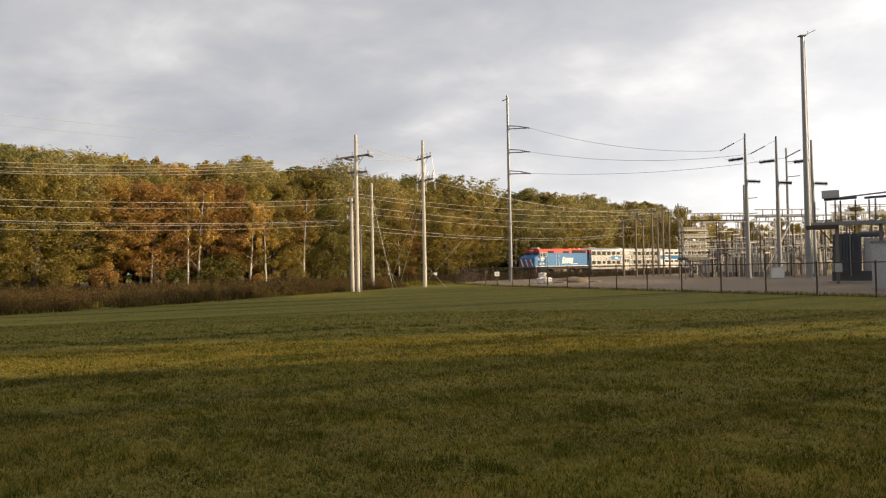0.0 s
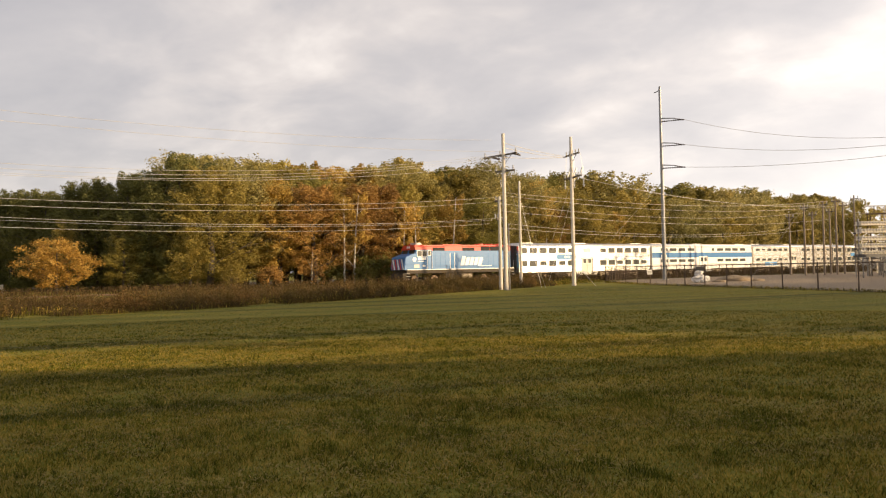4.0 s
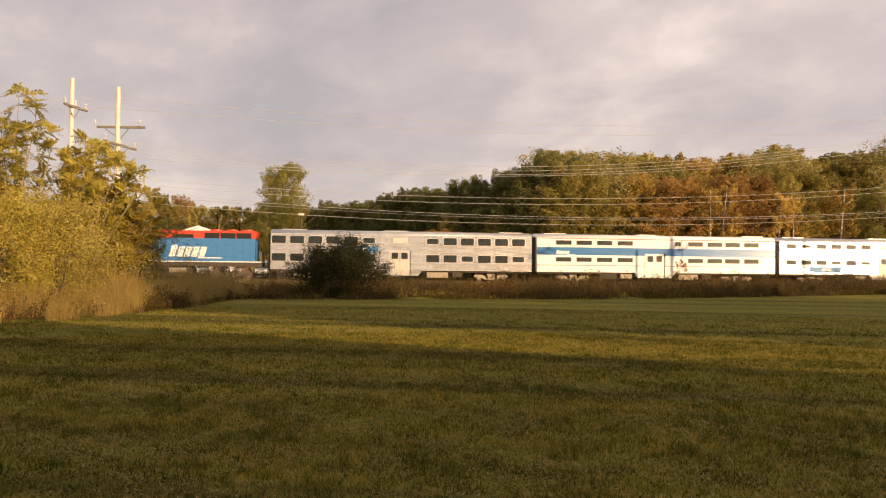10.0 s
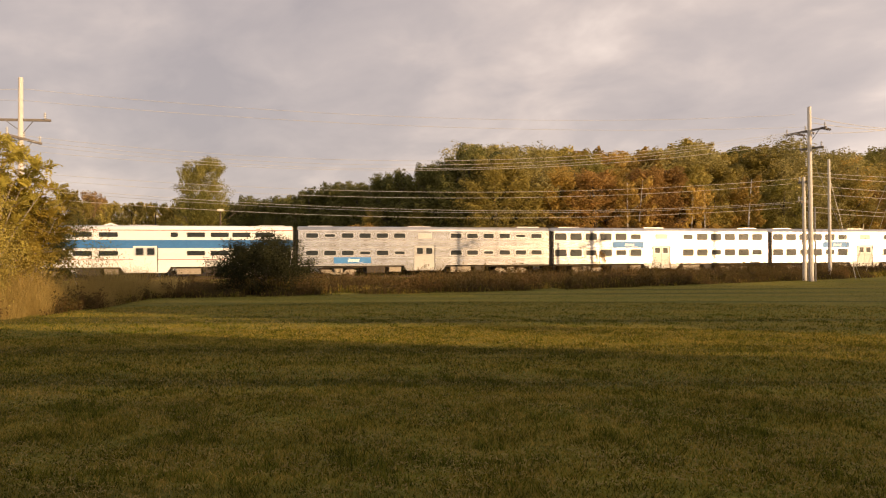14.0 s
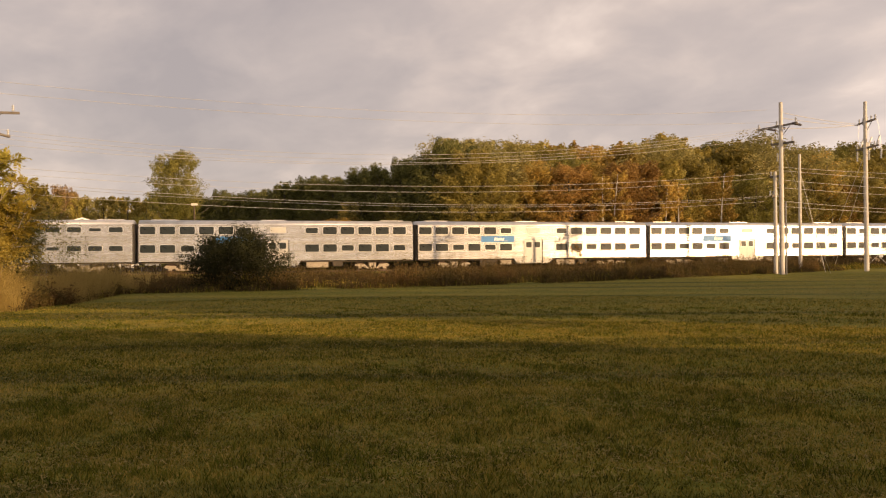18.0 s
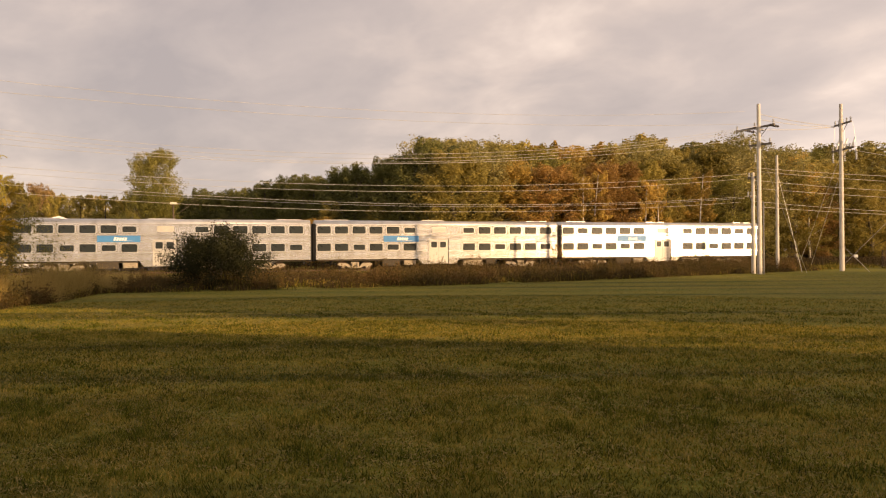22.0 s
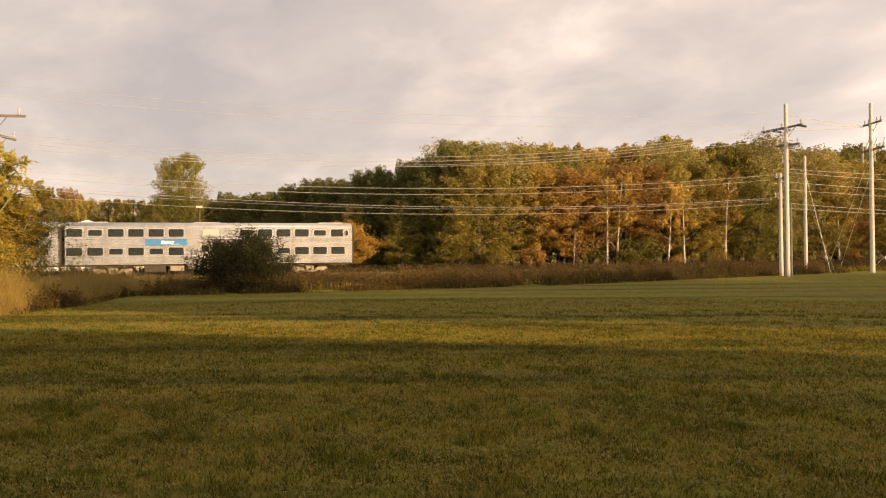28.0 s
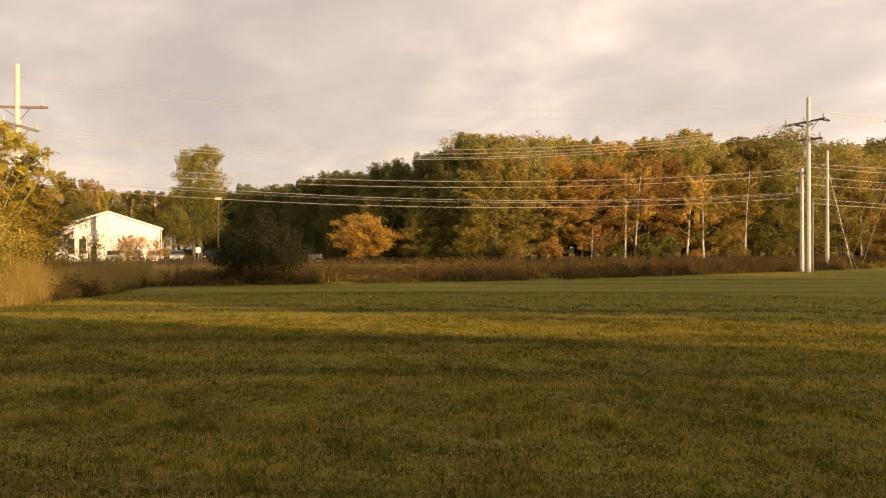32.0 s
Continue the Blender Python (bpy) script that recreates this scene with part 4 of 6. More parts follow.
def plant(src, p, scale, turn, label="", wide=1.0):
    ob = copy_thing(src, pose(p[0], p[1], p[2], 0, 0, turn))
    ob.scale = (scale * wide, scale * wide, scale)
    return tagged(ob, label) if label else ob


WOOD = "trees of the wood behind the railway"
KINDS, LIGHT = [], []
for i, (leaf, lab, low, wid, pt) in enumerate((
        ("leaf_green", "tall dark green broadleaf tree at the wood's edge", 0.10, 3.0, 0.2),
        ("leaf_olive", "olive-green broadleaf tree turning in autumn", 0.08, 2.7, 0.3),
        ("leaf_gold", "golden autumn tree at the wood's edge", 0.18, 2.4, 0.35),
        ("leaf_rust", "rust-brown autumn tree at the wood's edge", 0.13, 2.5, 0.25),
        ("leaf_sage", "pale green tree with a broad rounded crown", 0.14, 3.5, 0.0),
        ("leaf_olive", "tall olive-green tree with an open crown", 0.26, 2.5, 0.3),
        ("leaf_deep", "green tree with upright branch tips, leaves deepened for shade", 0.04, 2.8, 0.35),
        ("leaf_lime", "pale yellow-green tree in evening light", 0.12, 2.7, 0.25))):
    rise = 1.6 if i == 6 else 0.6
    KINDS.append(build_tree("tree", lab, leaf, 11 + i, low=low, width=wid, point=pt, group=WOOD, n=26000, size=0.15, lobes=150, spread=0.7, rise=rise))
    LIGHT.append(build_tree("tree", lab, leaf, 211 + i, low=low + 0.1, width=wid, point=pt, group=WOOD, n=9600, size=0.25, lobes=90, limbs=5, spread=0.7, depth=0, rise=rise))
birch = build_tree("birch_tree", "slim birch with pale trunk and thin golden leaves", "leaf_gold", 31, low=0.32, width=1.9, n=3200, size=0.17, lobes=40, r=0.085, bark="birch", group=WOOD, limbs=5, spread=0.35, depth=0)

# height of the wood along the railway
WOOD_S = [24, 31, 36, 42, 50, 61, 72, 84, 95, 103, 112, 133, 172, 206, 260]
WOOD_H = [18.6, 18.0, 16.6, 17.0, 17.4, 18.6, 18.8, 18.0, 17.0, 19.4, 16.0, 18.0, 18.4, 19.2, 19.2]
rngw = np.random.default_rng(5)
first = {}


def wood_tree(kind, s, n, h, light=False, wide=1.5):
    p = T(s, n, -0.05)
    turn = float(rngw.uniform(0, 360))
    src = (LIGHT if light else KINDS)[kind]
    if src.name not in first:
        first[src.name] = True
        src.matrix_basis = pose(p.x, p.y, p.z, 0, 0, turn)
        src.scale = (h / 10 * wide, h / 10 * wide, h / 10)
    else:
        plant(src, p, h / 10, turn, wide=wide)


for row, (n0, step, k) in enumerate(((83.5, 4.6, 0.66), (88.5, 4.5, 0.86), (94.5, 4.7, 0.97), (102.0, 5.2, 1.03))):
    s = 26.0 + row * 1.3
    while s < (150 if row < 3 else 200):
        h = float(np.interp(s, WOOD_S, WOOD_H)) * k * rngw.uniform(0.95, 1.09) * (1 + max(row - 1, 0) * 0.03)
        u = rngw.uniform()
        if row == 0 and s < 50:
            h *= 1.16
        if row == 0:
            kind = (1, 5, 3, 1)[int(u * 4)] if s < 34 else (3, 3, 5, 3, 2)[int(u * 5)] if s < 50 else (3, 1, 3, 3, 2)[int(u * 5)] if s < 62 else (0, 1, 4, 3, 0)[int(u * 5)] if s < 80 else (1, 0, 1)[int(u * 3)] if s < 95 else (1, 4, 5, 0)[int(u * 4)]
        else:
            kind = (7, 2, 5, 7, 1, 2, 0)[int(u * 7)] if 36 < s < 56 else (1, 5, 2, 4, 0, 4, 5)[int(u * 7)] if 36 < s < 95 else (4, 1, 4, 5)[int(u * 4)] if s > 36 else (4, 4, 0)[int(u * 3)]
        # mostly paler leaf kinds in the back rows: sunlit tops put into the colour
        if row > 1 and u > 0.35:
            kind = 4 if s < 37 else (7, 4, 7, 2)[int(u * 40) % 4] if s < 62 else (0, 1, 4, 0)[int(u * 40) % 4]
        wood_tree(kind, s + rngw.uniform(-1, 1), n0 + rngw.uniform(-1.4, 1.4), h, light=row == 3 or s > 100)
        s += step * rngw.uniform(0.75, 1.2) * (1.0 if s < 110 else 1.35)
# at its left end the wood's edge turns away from the railway, in line with the low sun, and shades itself
for row in range(3):
    t = 1.5 + 1.9 * row
    while t < 74:
        h = float(np.interp(t, [0, 4, 9, 15, 33, 45, 61], [17.2, 16.2, 15.0, 14.0, 13.6, 13.3, 13.4])) * rngw.uniform(0.93, 1.04)
        u = rngw.uniform()
        # the darker leaf kind adds to the recess's cast shade
        wood_tree(6 if row < 2 or u < 0.6 else 4, 24.6 - 0.52 * t + 0.854 * row * 4.6 + rngw.uniform(-0.7, 0.7), 84.6 + 0.854 * t + 0.52 * row * 4.6 + rngw.uniform(-0.7, 0.7), h, light=row == 2, wide=1.25)
        t += 4.0 * rngw.uniform(0.8, 1.2)
for az, d, h, kind in ((34.9, 90, 8.4, 7), (30.4, 87, 8.2, 7), (38.4, 97, 9.2, 5), (32.6, 90, 6.0, 1)):
    p = A(az, d)
    wood_tree(kind, p.x * COS + p.y * SIN, -p.x * SIN + p.y * COS, h, wide=1.2)
for az, n, h, tilt in ((19.1, 80.6, 12.5, 2), (18.35, 80.9, 13.0, -3), (14.7, 80.4, 12.0, 7), (13.5, 81.0, 11.5, 3), (10.7, 80.8, 13.5, -2), (21.6, 82.5, 11.0, -4), (3.4, 82.0, 12.5, 3), (-2.0, 82.2, 12.0, -2)):
    p = A(az, n / math.cos(radians(46.5 - az)), -0.05)
    ob = plant(birch, p, h / 10, float(rngw.uniform(0, 360)))
    ob.rotation_euler = (0, radians(tilt), ob.rotation_euler[2])
p = T(75.0, 82.6, -0.05)
birch.matrix_basis, birch.scale = pose(p.x, p.y, p.z, 0, 0, 40), (1.25,) * 3

# low trees in the darkened leaves, added as dark backing behind the trunks
for k in range(27):
    s = 25 + 4.6 * k
    wood_tree(6, s + rngw.uniform(-1, 1), 98.5 + rngw.uniform(-1.5, 1.5), 7.2 * rngw.uniform(0.85, 1.15), light=True, wide=2.0)
sheet("forest_floor", [T(25.5, 82.0), T(210, 82.0), T(230, 140), T(-14, 150)], 0.035, "litter", "dark leaf litter on the floor of the wood", "forest floor")

# undergrowth along the wood's edge
shrubs = [build_tree("shrub", lab, leaf, 51 + i, h=2.4, low=0.05, width=1.7, n=2600, size=0.17, lobes=24, r=0.05, group="undergrowth", category="shrub", sprays=True) for i, (leaf, lab) in enumerate((("leaf_olive", "low olive shrub at the foot of the wood"), ("leaf_rust", "low rust-brown shrub at the foot of the wood"), ("leaf_green", "low green shrub at the foot of the wood")))]
for k in range(19):
    s = 27 + k * 6.1 + rngw.uniform(-1.2, 1.2)
    p = T(s, 80.4 + rngw.uniform(-0.8, 2.0), -0.05)
    if k < 3:
        shrubs[k].matrix_basis = pose(p.x, p.y, p.z)
    else:
        plant(shrubs[int(rngw.integers(0, 3))], p, rngw.uniform(0.45, 1.0), float(rngw.uniform(0, 360)))

p = A(16.9, 93, -0.05)
plant(shrubs[2], p, 1.55, 20.0, "bright green shrub among the pale birch trunks")

# trees beyond the house and parking area, and far woods to the right
for az, d, h, kind in ((62.5, 150, 14.5, 1), (61.2, 140, 13.0, 7), (59.2, 142, 13.0, 1), (57.4, 140, 12.8, 7), (55.8, 138, 12.6, 1), (54.3, 136, 12.6, 7), (53.0, 134, 12.2, 1), (50.3, 140, 13, 1), (60.0, 158, 16.5, 5), (58.2, 165, 15.5, 5), (56.6, 150, 13.4, 4), (55.0, 155, 14.0, 1), (53.6, 146, 12.4, 5), (52.6, 150, 13.2, 1), (49.2, 138, 12.2, 0), (64.5, 150, 13.0, 0), (67.0, 140, 13.0, 1), (70.0, 140, 13.0, 5), (73.0, 130, 13.0, 4)):
    p = A(az, d, -0.05)
    plant(LIGHT[kind], p, h / 10, float(rngw.uniform(0, 360)), "green and olive tree standing beyond the white house")
for az, d, h, kind in ((-20.2, 205, 16.0, 7), (-19.2, 200, 15.5, 7), (-18.0, 190, 17.0, 7), (-22.5, 225, 14.5, 7), (-23.5, 218, 13.0, 7), (-24.5, 225, 15.0, 1), (-25.5, 215, 13.0, 7), (-26.5, 222, 14.5, 7), (-27.4, 212, 13.0, 7), (-28.2, 220, 15.0, 7), (-29.2, 200, 16.0, 1), (-30.6, 205, 15.0, 7), (-32.0, 190, 16.0, 5), (-34.5, 190, 16.0, 0), (-16.8, 195, 17.0, 4), (-21.4, 235, 13.0, 5)):
    p = A(az, d, -0.05)
    plant(LIGHT[kind], p, h / 10, float(rngw.uniform(0, 360)), "distant tree behind the electrical substation")
for k in range(13):
    p = A(-19.5 - 1.0 * k, 172 + 6 * (k % 3), -0.05)
    plant(LIGHT[(7, 1, 7)[k % 3]], p, 0.82 + 0.12 * (k % 4), 70.0 * k, "pale green tree behind the electrical substation")
for k, ob in enumerate(KINDS + LIGHT):
    if ob.name not in first:
        ob.matrix_basis, ob.scale = pose(*A(-20.7 - 0.6 * k, 222 + 3 * k, -0.05)), (1.4,) * 3

tall = build_tree("tall_tree", "tall single tree with a narrow olive-green head", "leaf_green", 61, h=19.0, low=0.40, width=4.7, n=30000, size=0.24, lobes=150, r=0.35, point=0.0, fork=0.3)
tall.matrix_basis = pose(*A(51.1, 121), 0, 0, 30)
broad = build_tree("broad_tree", "broad olive-green tree with a bare lower trunk beside parked cars", "leaf_green", 65, h=12.0, low=0.24, width=5.6, n=26000, size=0.24, lobes=120, r=0.26, point=0.35, fork=0.2, limbs=9)
broad.matrix_basis = pose(*A(51.6, 113, -0.05), 0, 0, 100)
ytree = build_tree("small_tree", "small orange-gold autumn tree behind the railway", "leaf_amber", 62, h=5.4, low=0.16, width=2.9, n=8000, size=0.15, lobes=40, r=0.10, point=0.15, limbs=9, spread=1.2, rise=1.0, sprays=True)
ytree.matrix_basis = pose(*A(39.1, 87), 0, 0, 70)
ytree.location.z = -0.05
ytree.scale = (1.3, 1.3, 1.02)
# the bush is dark by its leaf colour, which stands in for shade
bush = build_tree("bush", "large dense green bush beside the lawn, leaves darkened for shade", "leaf_bush", 63, h=2.8, low=0.0, width=3.5, n=30000, size=0.105, lobes=80, r=0.07, point=0.25, fork=0.05, limbs=12, spread=1.1, depth=2, category="bush", sprays=True, rise=1.0)
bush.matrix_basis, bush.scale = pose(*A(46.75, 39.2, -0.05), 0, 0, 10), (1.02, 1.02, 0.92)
sapling = build_tree("sapling", "small reddish leafy sapling among the weeds", "leaf_rust", 64, h=2.5, low=0.2, width=0.7, n=700, size=0.085, lobes=24, r=0.025, category="sapling")
sapling.matrix_basis = pose(*A(21.1, 55, -0.05))

hazy = build_tree("tan_tree", "pale tan half-bare tree far beyond the white house", "leaf_tan", 66, h=16.0, low=0.3, width=4.4, n=7000, size=0.28, lobes=60, r=0.25, point=0.1)
hazy.matrix_basis = pose(*A(58.5, 158, -0.05), 0, 0, 15)

# a slatted crate in the grass beyond the railway
crate = thing("slatted_crate", "open slatted wooden crate lying beyond the railway", "crate", A(42.8, 95, 0.0), radians(35))
for x in (-0.75, 0.75):
    for y in (-0.5, 0.5):
        part("post", boxed(x - 0.05, x + 0.05, y - 0.05, y + 0.05, 0, 1.05), "pole", crate)
for k in range(4):
    z = 0.12 + k * 0.24
    for y in (-0.565, 0.565):
        part("slat", boxed(-0.82, 0.82, y - 0.012, y + 0.012, z, z + 0.14), "pole", crate)
    for x in (-0.815, 0.815):
        part("slat", boxed(x - 0.012, x + 0.012, -0.54, 0.54, z, z + 0.14), "pole", crate)
part("base_board", boxed(-0.7, 0.7, -0.45, 0.45, 0.02, 0.07), "pole", crate)

# the yellowing thicket at the lawn's left corner: stems that arch up to feathery leaves
def fronds(P, D, length, rng, pairs=6):
    """Feather-shaped leaves: leaflets in pairs along a drooping stalk from P in direction D."""
    n = len(P)
    D = D / (np.linalg.norm(D, axis=1)[:, None] + 1e-9)
    S = np.cross(D, rng.normal(0, 0.35, (n, 3)) + np.array([0, 0, 1.0]))
    S /= np.linalg.norm(S, axis=1)[:, None] + 1e-9
    ln = length * rng.uniform(0.7, 1.25, (n, 1))
    out = []
    for k in range(pairs + 1):
        t = (k + 0.6) / (pairs + 0.6)
        c = P + D * ln * t - np.array([0, 0, 1.0]) * ln * 0.42 * t * t
        for sg in ((-1, 1) if k < pairs else (0,)):
            u = (S * sg * 0.95 + D * (0.45 if sg else 1.0) + np.array([0, 0, -0.28])) + rng.normal(0, 0.12, (n, 3))
            u = u / np.linalg.norm(u, axis=1)[:, None] * ln * 0.34 * (1.1 - 0.5 * abs(t - 0.45))
            v = np.cross(u, np.cross(D, S)) * 0.24 + np.cross(D, S) * ln * 0.012
            out.append(np.stack([c, c + u * 0.45 + v, c + u, c + u * 0.45 - v], 1))
    return np.concatenate(out)


def frond_tree(label, leaf, seed, at, h, width, stems, per, lean=(0.0, 0.0), name="sumac_tree"):
    """Several slim grey stems fork from one foot; their outer ends carry the feathery leaves."""
    rng = np.random.default_rng(seed)
    ob = thing(name, label, "tree", at)
    bm = bmesh.new()
    P, D = [], []
    for k in range(stems):
        t = (k + 0.5) / stems
        ang = k * 2.4 + rng.uniform(-0.5, 0.5)
        rad = width * math.sqrt(t) * rng.uniform(0.7, 1.05)
        top = Vector((rad * math.cos(ang) + lean[0], rad * math.sin(ang) + lean[1], h * (1 - 0.5 * t * t) * rng.uniform(0.80, 1.0)))
        foot = Vector((rng.normal(0, 0.12), rng.normal(0, 0.12), -0.05))
        knee = Vector((top.x * 0.35, top.y * 0.35, top.z * 0.5))
        prev, r0 = foot, 0.055
        pts = []
        for j in range(1, 8):
            a = j / 7
            q = foot * (1 - a) ** 2 + knee * 2 * a * (1 - a) + top * a * a + Vector(rng.normal(0, 0.03, 3))
            r1 = 0.055 * (1 - a) + 0.008
            rod(bm, prev, q, r0, r1, seg=6)
            prev, r0 = q, r1
            pts.append(q)
        for j in range(3, 7):
            for _ in range(2):
                d = Vector((rng.normal(0, 1), rng.normal(0, 1), rng.uniform(0.1, 0.9))).normalized() * rng.uniform(0.35, 0.85)
                e = pts[j] + d
                rod(bm, pts[j], e, 0.014, 0.005, seg=4)
                m = int(per * (0.5 + 0.25 * (j - 3)))
                w = rng.uniform(0.35, 1.0, (m, 1))
                P.append(np.array(pts[j]) * (1 - w) + np.array(e) * w)
                D.append(np.tile(np.array(d.normalized()), (m, 1)) * 0.5 + rng.normal(0, 0.6, (m, 3)) + np.array([0, 0, 0.15]))
    part("trunk", bm, "greybark", ob, "bare grey arching trunk and branches")
    part("foliage", quads_mesh("foliage", fronds(np.vstack(P), np.vstack(D), 0.46, rng), leaf), leaf, ob)
    return ob


frond_tree("tall feathery-leaved tree with bare grey arching branches", "leaf_feather", 71, A(69.2, 30.0, -0.05), 7.9, 1.7, 13, 7)
frond_tree("yellow-green feathery-leaved tree leaning over the thicket", "leaf_feather", 72, A(65.6, 30.5, -0.05), 6.6, 1.9, 16, 9, (0.4, 0.6))
frond_tree("golden feathery-leaved small tree at the thicket's end", "leaf_honey", 73, A(63.0, 32.0, -0.05), 4.9, 1.5, 14, 9, (0.1, 0.2))
frond_tree("feathery-leaved tree with yellowing leaves above the thicket", "leaf_feather", 74, A(73.5, 28.5, -0.05), 8.2, 2.2, 15, 8)
for az, d, h, leaf, lab, seed, w, n in ((66.6, 28.6, 4.0, "leaf_lime", "olive-yellow thicket at the lawn's corner", 75, 2.0, 24000), (69.8, 27.5, 3.9, "leaf_feather", "yellow-green thicket at the lawn's corner", 76, 2.1, 24000), (73.5, 27, 4.4, "leaf_gold", "golden-brown thicket at the lawn's corner", 77, 2.2, 13000), (61.3, 36.5, 4.2, "leaf_green", "dark green shrub beside the railway weeds", 78, 1.35, 21000), (63.6, 31.5, 3.2, "leaf_honey", "golden-leaved shrub at the thicket's end", 79, 1.4, 11000), (64.6, 36, 4.4, "leaf_green", "green shrub tree behind the thicket", 80, 2.0, 12000), (78.0, 26, 5.0, "leaf_olive", "olive-green thicket behind the lawn", 81, 2.4, 6000)):
    b = build_tree("thicket", lab, leaf, seed, h=h, low=0.16, width=w, n=n, size=0.08, lobes=220, r=0.05, point=0.2, fork=0.1, limbs=14, spread=0.9, depth=2, category="shrub", sprays=True, rise=1.2)
    b.matrix_basis = pose(*A(az, d, -0.05), 0, 0, seed * 17)

tan = build_tree("shrub", "pale tan half-bare shrub in front of the white house", "leaf_tan", 79, h=3.1, low=0.04, width=2.7, n=2600, size=0.12, lobes=30, r=0.06, point=0.3, fork=0.06, limbs=11, category="shrub", sprays=True)
tan.matrix_basis = pose(*A(55.5, 84, -0.05))

# off to the sun's side, unseen: tree belt and flats added to shade the lawn
belt = "trees of the belt beside the lawn"
for x, y, h, kind in ((46, 23.5, 18.5, 4), (50, 27.0, 19.0, 0), (47, 31.5, 18.5, 4), (52, 35.0, 19.0, 4), (49, 40.0, 18.0, 0), (57, 29.0, 19.5, 4), (58, 38, 19, 0), (44, 28.0, 16.0, 0), (45, 36.5, 17.0, 0)):
    ob = plant(LIGHT[kind], (x, y, -0.05), h / 10, float(rngw.uniform(0, 360)), "unseen dense green tree, added in a belt to shade the lawn")
    ob["group"] = belt
# more unseen trees, added to keep the low sun off weeds and gravel
for x, y, h, kind in ((52, 46, 16, 4), (54, 51, 16.5, 0), (50, 56, 16, 4), (56, 60, 16.5, 0), (86, 42, 10, 4), (87, 49, 12.5, 0), (85, 56, 16.5, 4), (88, 62, 17.5, 0), (87, 67, 17.5, 4), (89, 72, 16.5, 0), (86, 77, 14.5, 4), (90, 81, 15.5, 0), (88, 86, 14, 4)):
    ob = plant(LIGHT[kind], (x, y, -0.05), h / 10, float(rngw.uniform(0, 360)), "unseen dense green tree, added in a belt to shade the yard")
    ob["group"] = belt
# unseen poplars, added so their crowns cut off the far edge of the sunlit strip
poplar = build_tree("tall_poplar", "unseen tall poplar, its high crown added to block sun above the flats", "leaf_green", 91, h=26.0, low=0.555, width=3.3, n=6000, size=0.50, lobes=60, r=0.10, point=0.2, fork=0.52, group="row of poplars")
for k in range(2, 13):
    p = (31.5 + 4.2 * k, 8.2 + 0.92 * k, -0.05)
    if k == 2:
        poplar.matrix_basis = pose(*p)
    else:
        plant(poplar, p, 1.0, 50.0 * k)

# ---- weeds and grass ----
EDGE_S = [-60, -14, -8.4, -7.2, -5.8, -5.2, 0.8, 11.6, 19.3, 29.6, 47.0, 60]
EDGE_N = [16, 18, 22.0, 25.1, 29.5, 35.8, 36.2, 37.4, 39.4, 43.7, 50.7, 57]
rngg = np.random.default_rng(9)


def stalks(P, height, width, rng, lean=0.18):
    """Upright stalks, each a narrow leaning blade with a seed head."""
    n = len(P)
    ang = rng.uniform(0, 2 * math.pi, n)
    h = height * rng.uniform(0.45, 1.15, n)
    side = np.stack([np.cos(ang), np.sin(ang), np.zeros(n)], 1) * (width * rng.uniform(0.6, 1.4, n))[:, None]
    top = P + np.stack([rng.normal(0, lean, n) * h, rng.normal(0, lean, n) * h, h], 1)
    mid = P * 0.45 + top * 0.55
    return np.stack([P - side * 0.35, P + side * 0.35, mid + side, top], 1), top


def world_pts(s, n, z=None):
    P = np.zeros((len(s), 3))
    P[:, 0], P[:, 1] = s * COS - n * SIN, s * SIN + n * COS
    if z is not None:
        P[:, 2] = z
    return P


def weed_field(count, s0, s1, depth, height, width, material, label, bias=1.6, n_max=68.5, inset=0.0, head=0.06, lean=0.18, gap=-0.16):
    s = rngg.uniform(s0, s1, count)
    n = np.interp(s, EDGE_S, EDGE_N) + inset + depth * rngg.uniform(0, 1, count) ** bias + rngg.normal(0, 0.25, count)
    keep = n < n_max
    P = world_pts(s[keep], n[keep])
    clump = np.array([noise.noise(Vector((p[0] * 0.55, p[1] * 0.55, 3.0))) for p in P])
    P = P[clump > gap]
    inward = n[keep][clump > gap] - np.interp(s[keep][clump > gap], EDGE_S, EDGE_N)
    hh = height * (0.45 + 0.55 * np.clip(inward / 3.5, 0, 1)) * (0.85 + 0.6 * np.array([noise.noise(Vector((p[0] * 0.13, p[1] * 0.13, 60.0))) for p in P])) * (1.0 + 0.7 * np.array([noise.noise(Vector((p[0] * 0.42, p[1] * 0.42, 33.0))) for p in P])) * (1.0 + 1.0 * clump[clump > gap])
    hh *= np.interp(s[keep][clump > gap], [-6, 9], [0.74, 1.0]) if s1 > 0 else 1.0
    V, top = stalks(P, hh, width, rngg, lean)
    heads = leaf_quads(top, rngg.normal(0, 1, top.shape), head, rngg)
    tagged(part("weeds", quads_mesh("weeds", np.concatenate([V, heads]), material), material), label, "weeds", kind="stuff")


weed_field(80000, -7, 50, 19, 0.60, 0.012, "weed", "brown dry weeds and goldenrod along the lawn's edge")
weed_field(9000, -6, 62, 3.0, 0.55, 0.03, "blade", "tangled green grass at the foot of the weeds", 1.0)
weed_field(60000, -12.5, -4.3, 9, 1.0, 0.007, "weed_pale", "tall pale golden grass at the lawn's corner", 1.0, head=0.028, lean=0.30, gap=0.05)
# dark weed colour in place of pale grass: the thicket's shade put into the colour
weed_field(10000, -40, -9, 9, 0.85, 0.012, "weed", "brown weeds under the thicket, coloured dark for its shade", 1.0)
weed_field(9000, -40, -4, 36, 0.60, 0.020, "weed", "brown weeds between the thicket and the railway", 1.0, inset=2.5)
s = rngg.uniform(-30, 120, 9000)
n = rngg.uniform(76.5, 82.0, 9000)
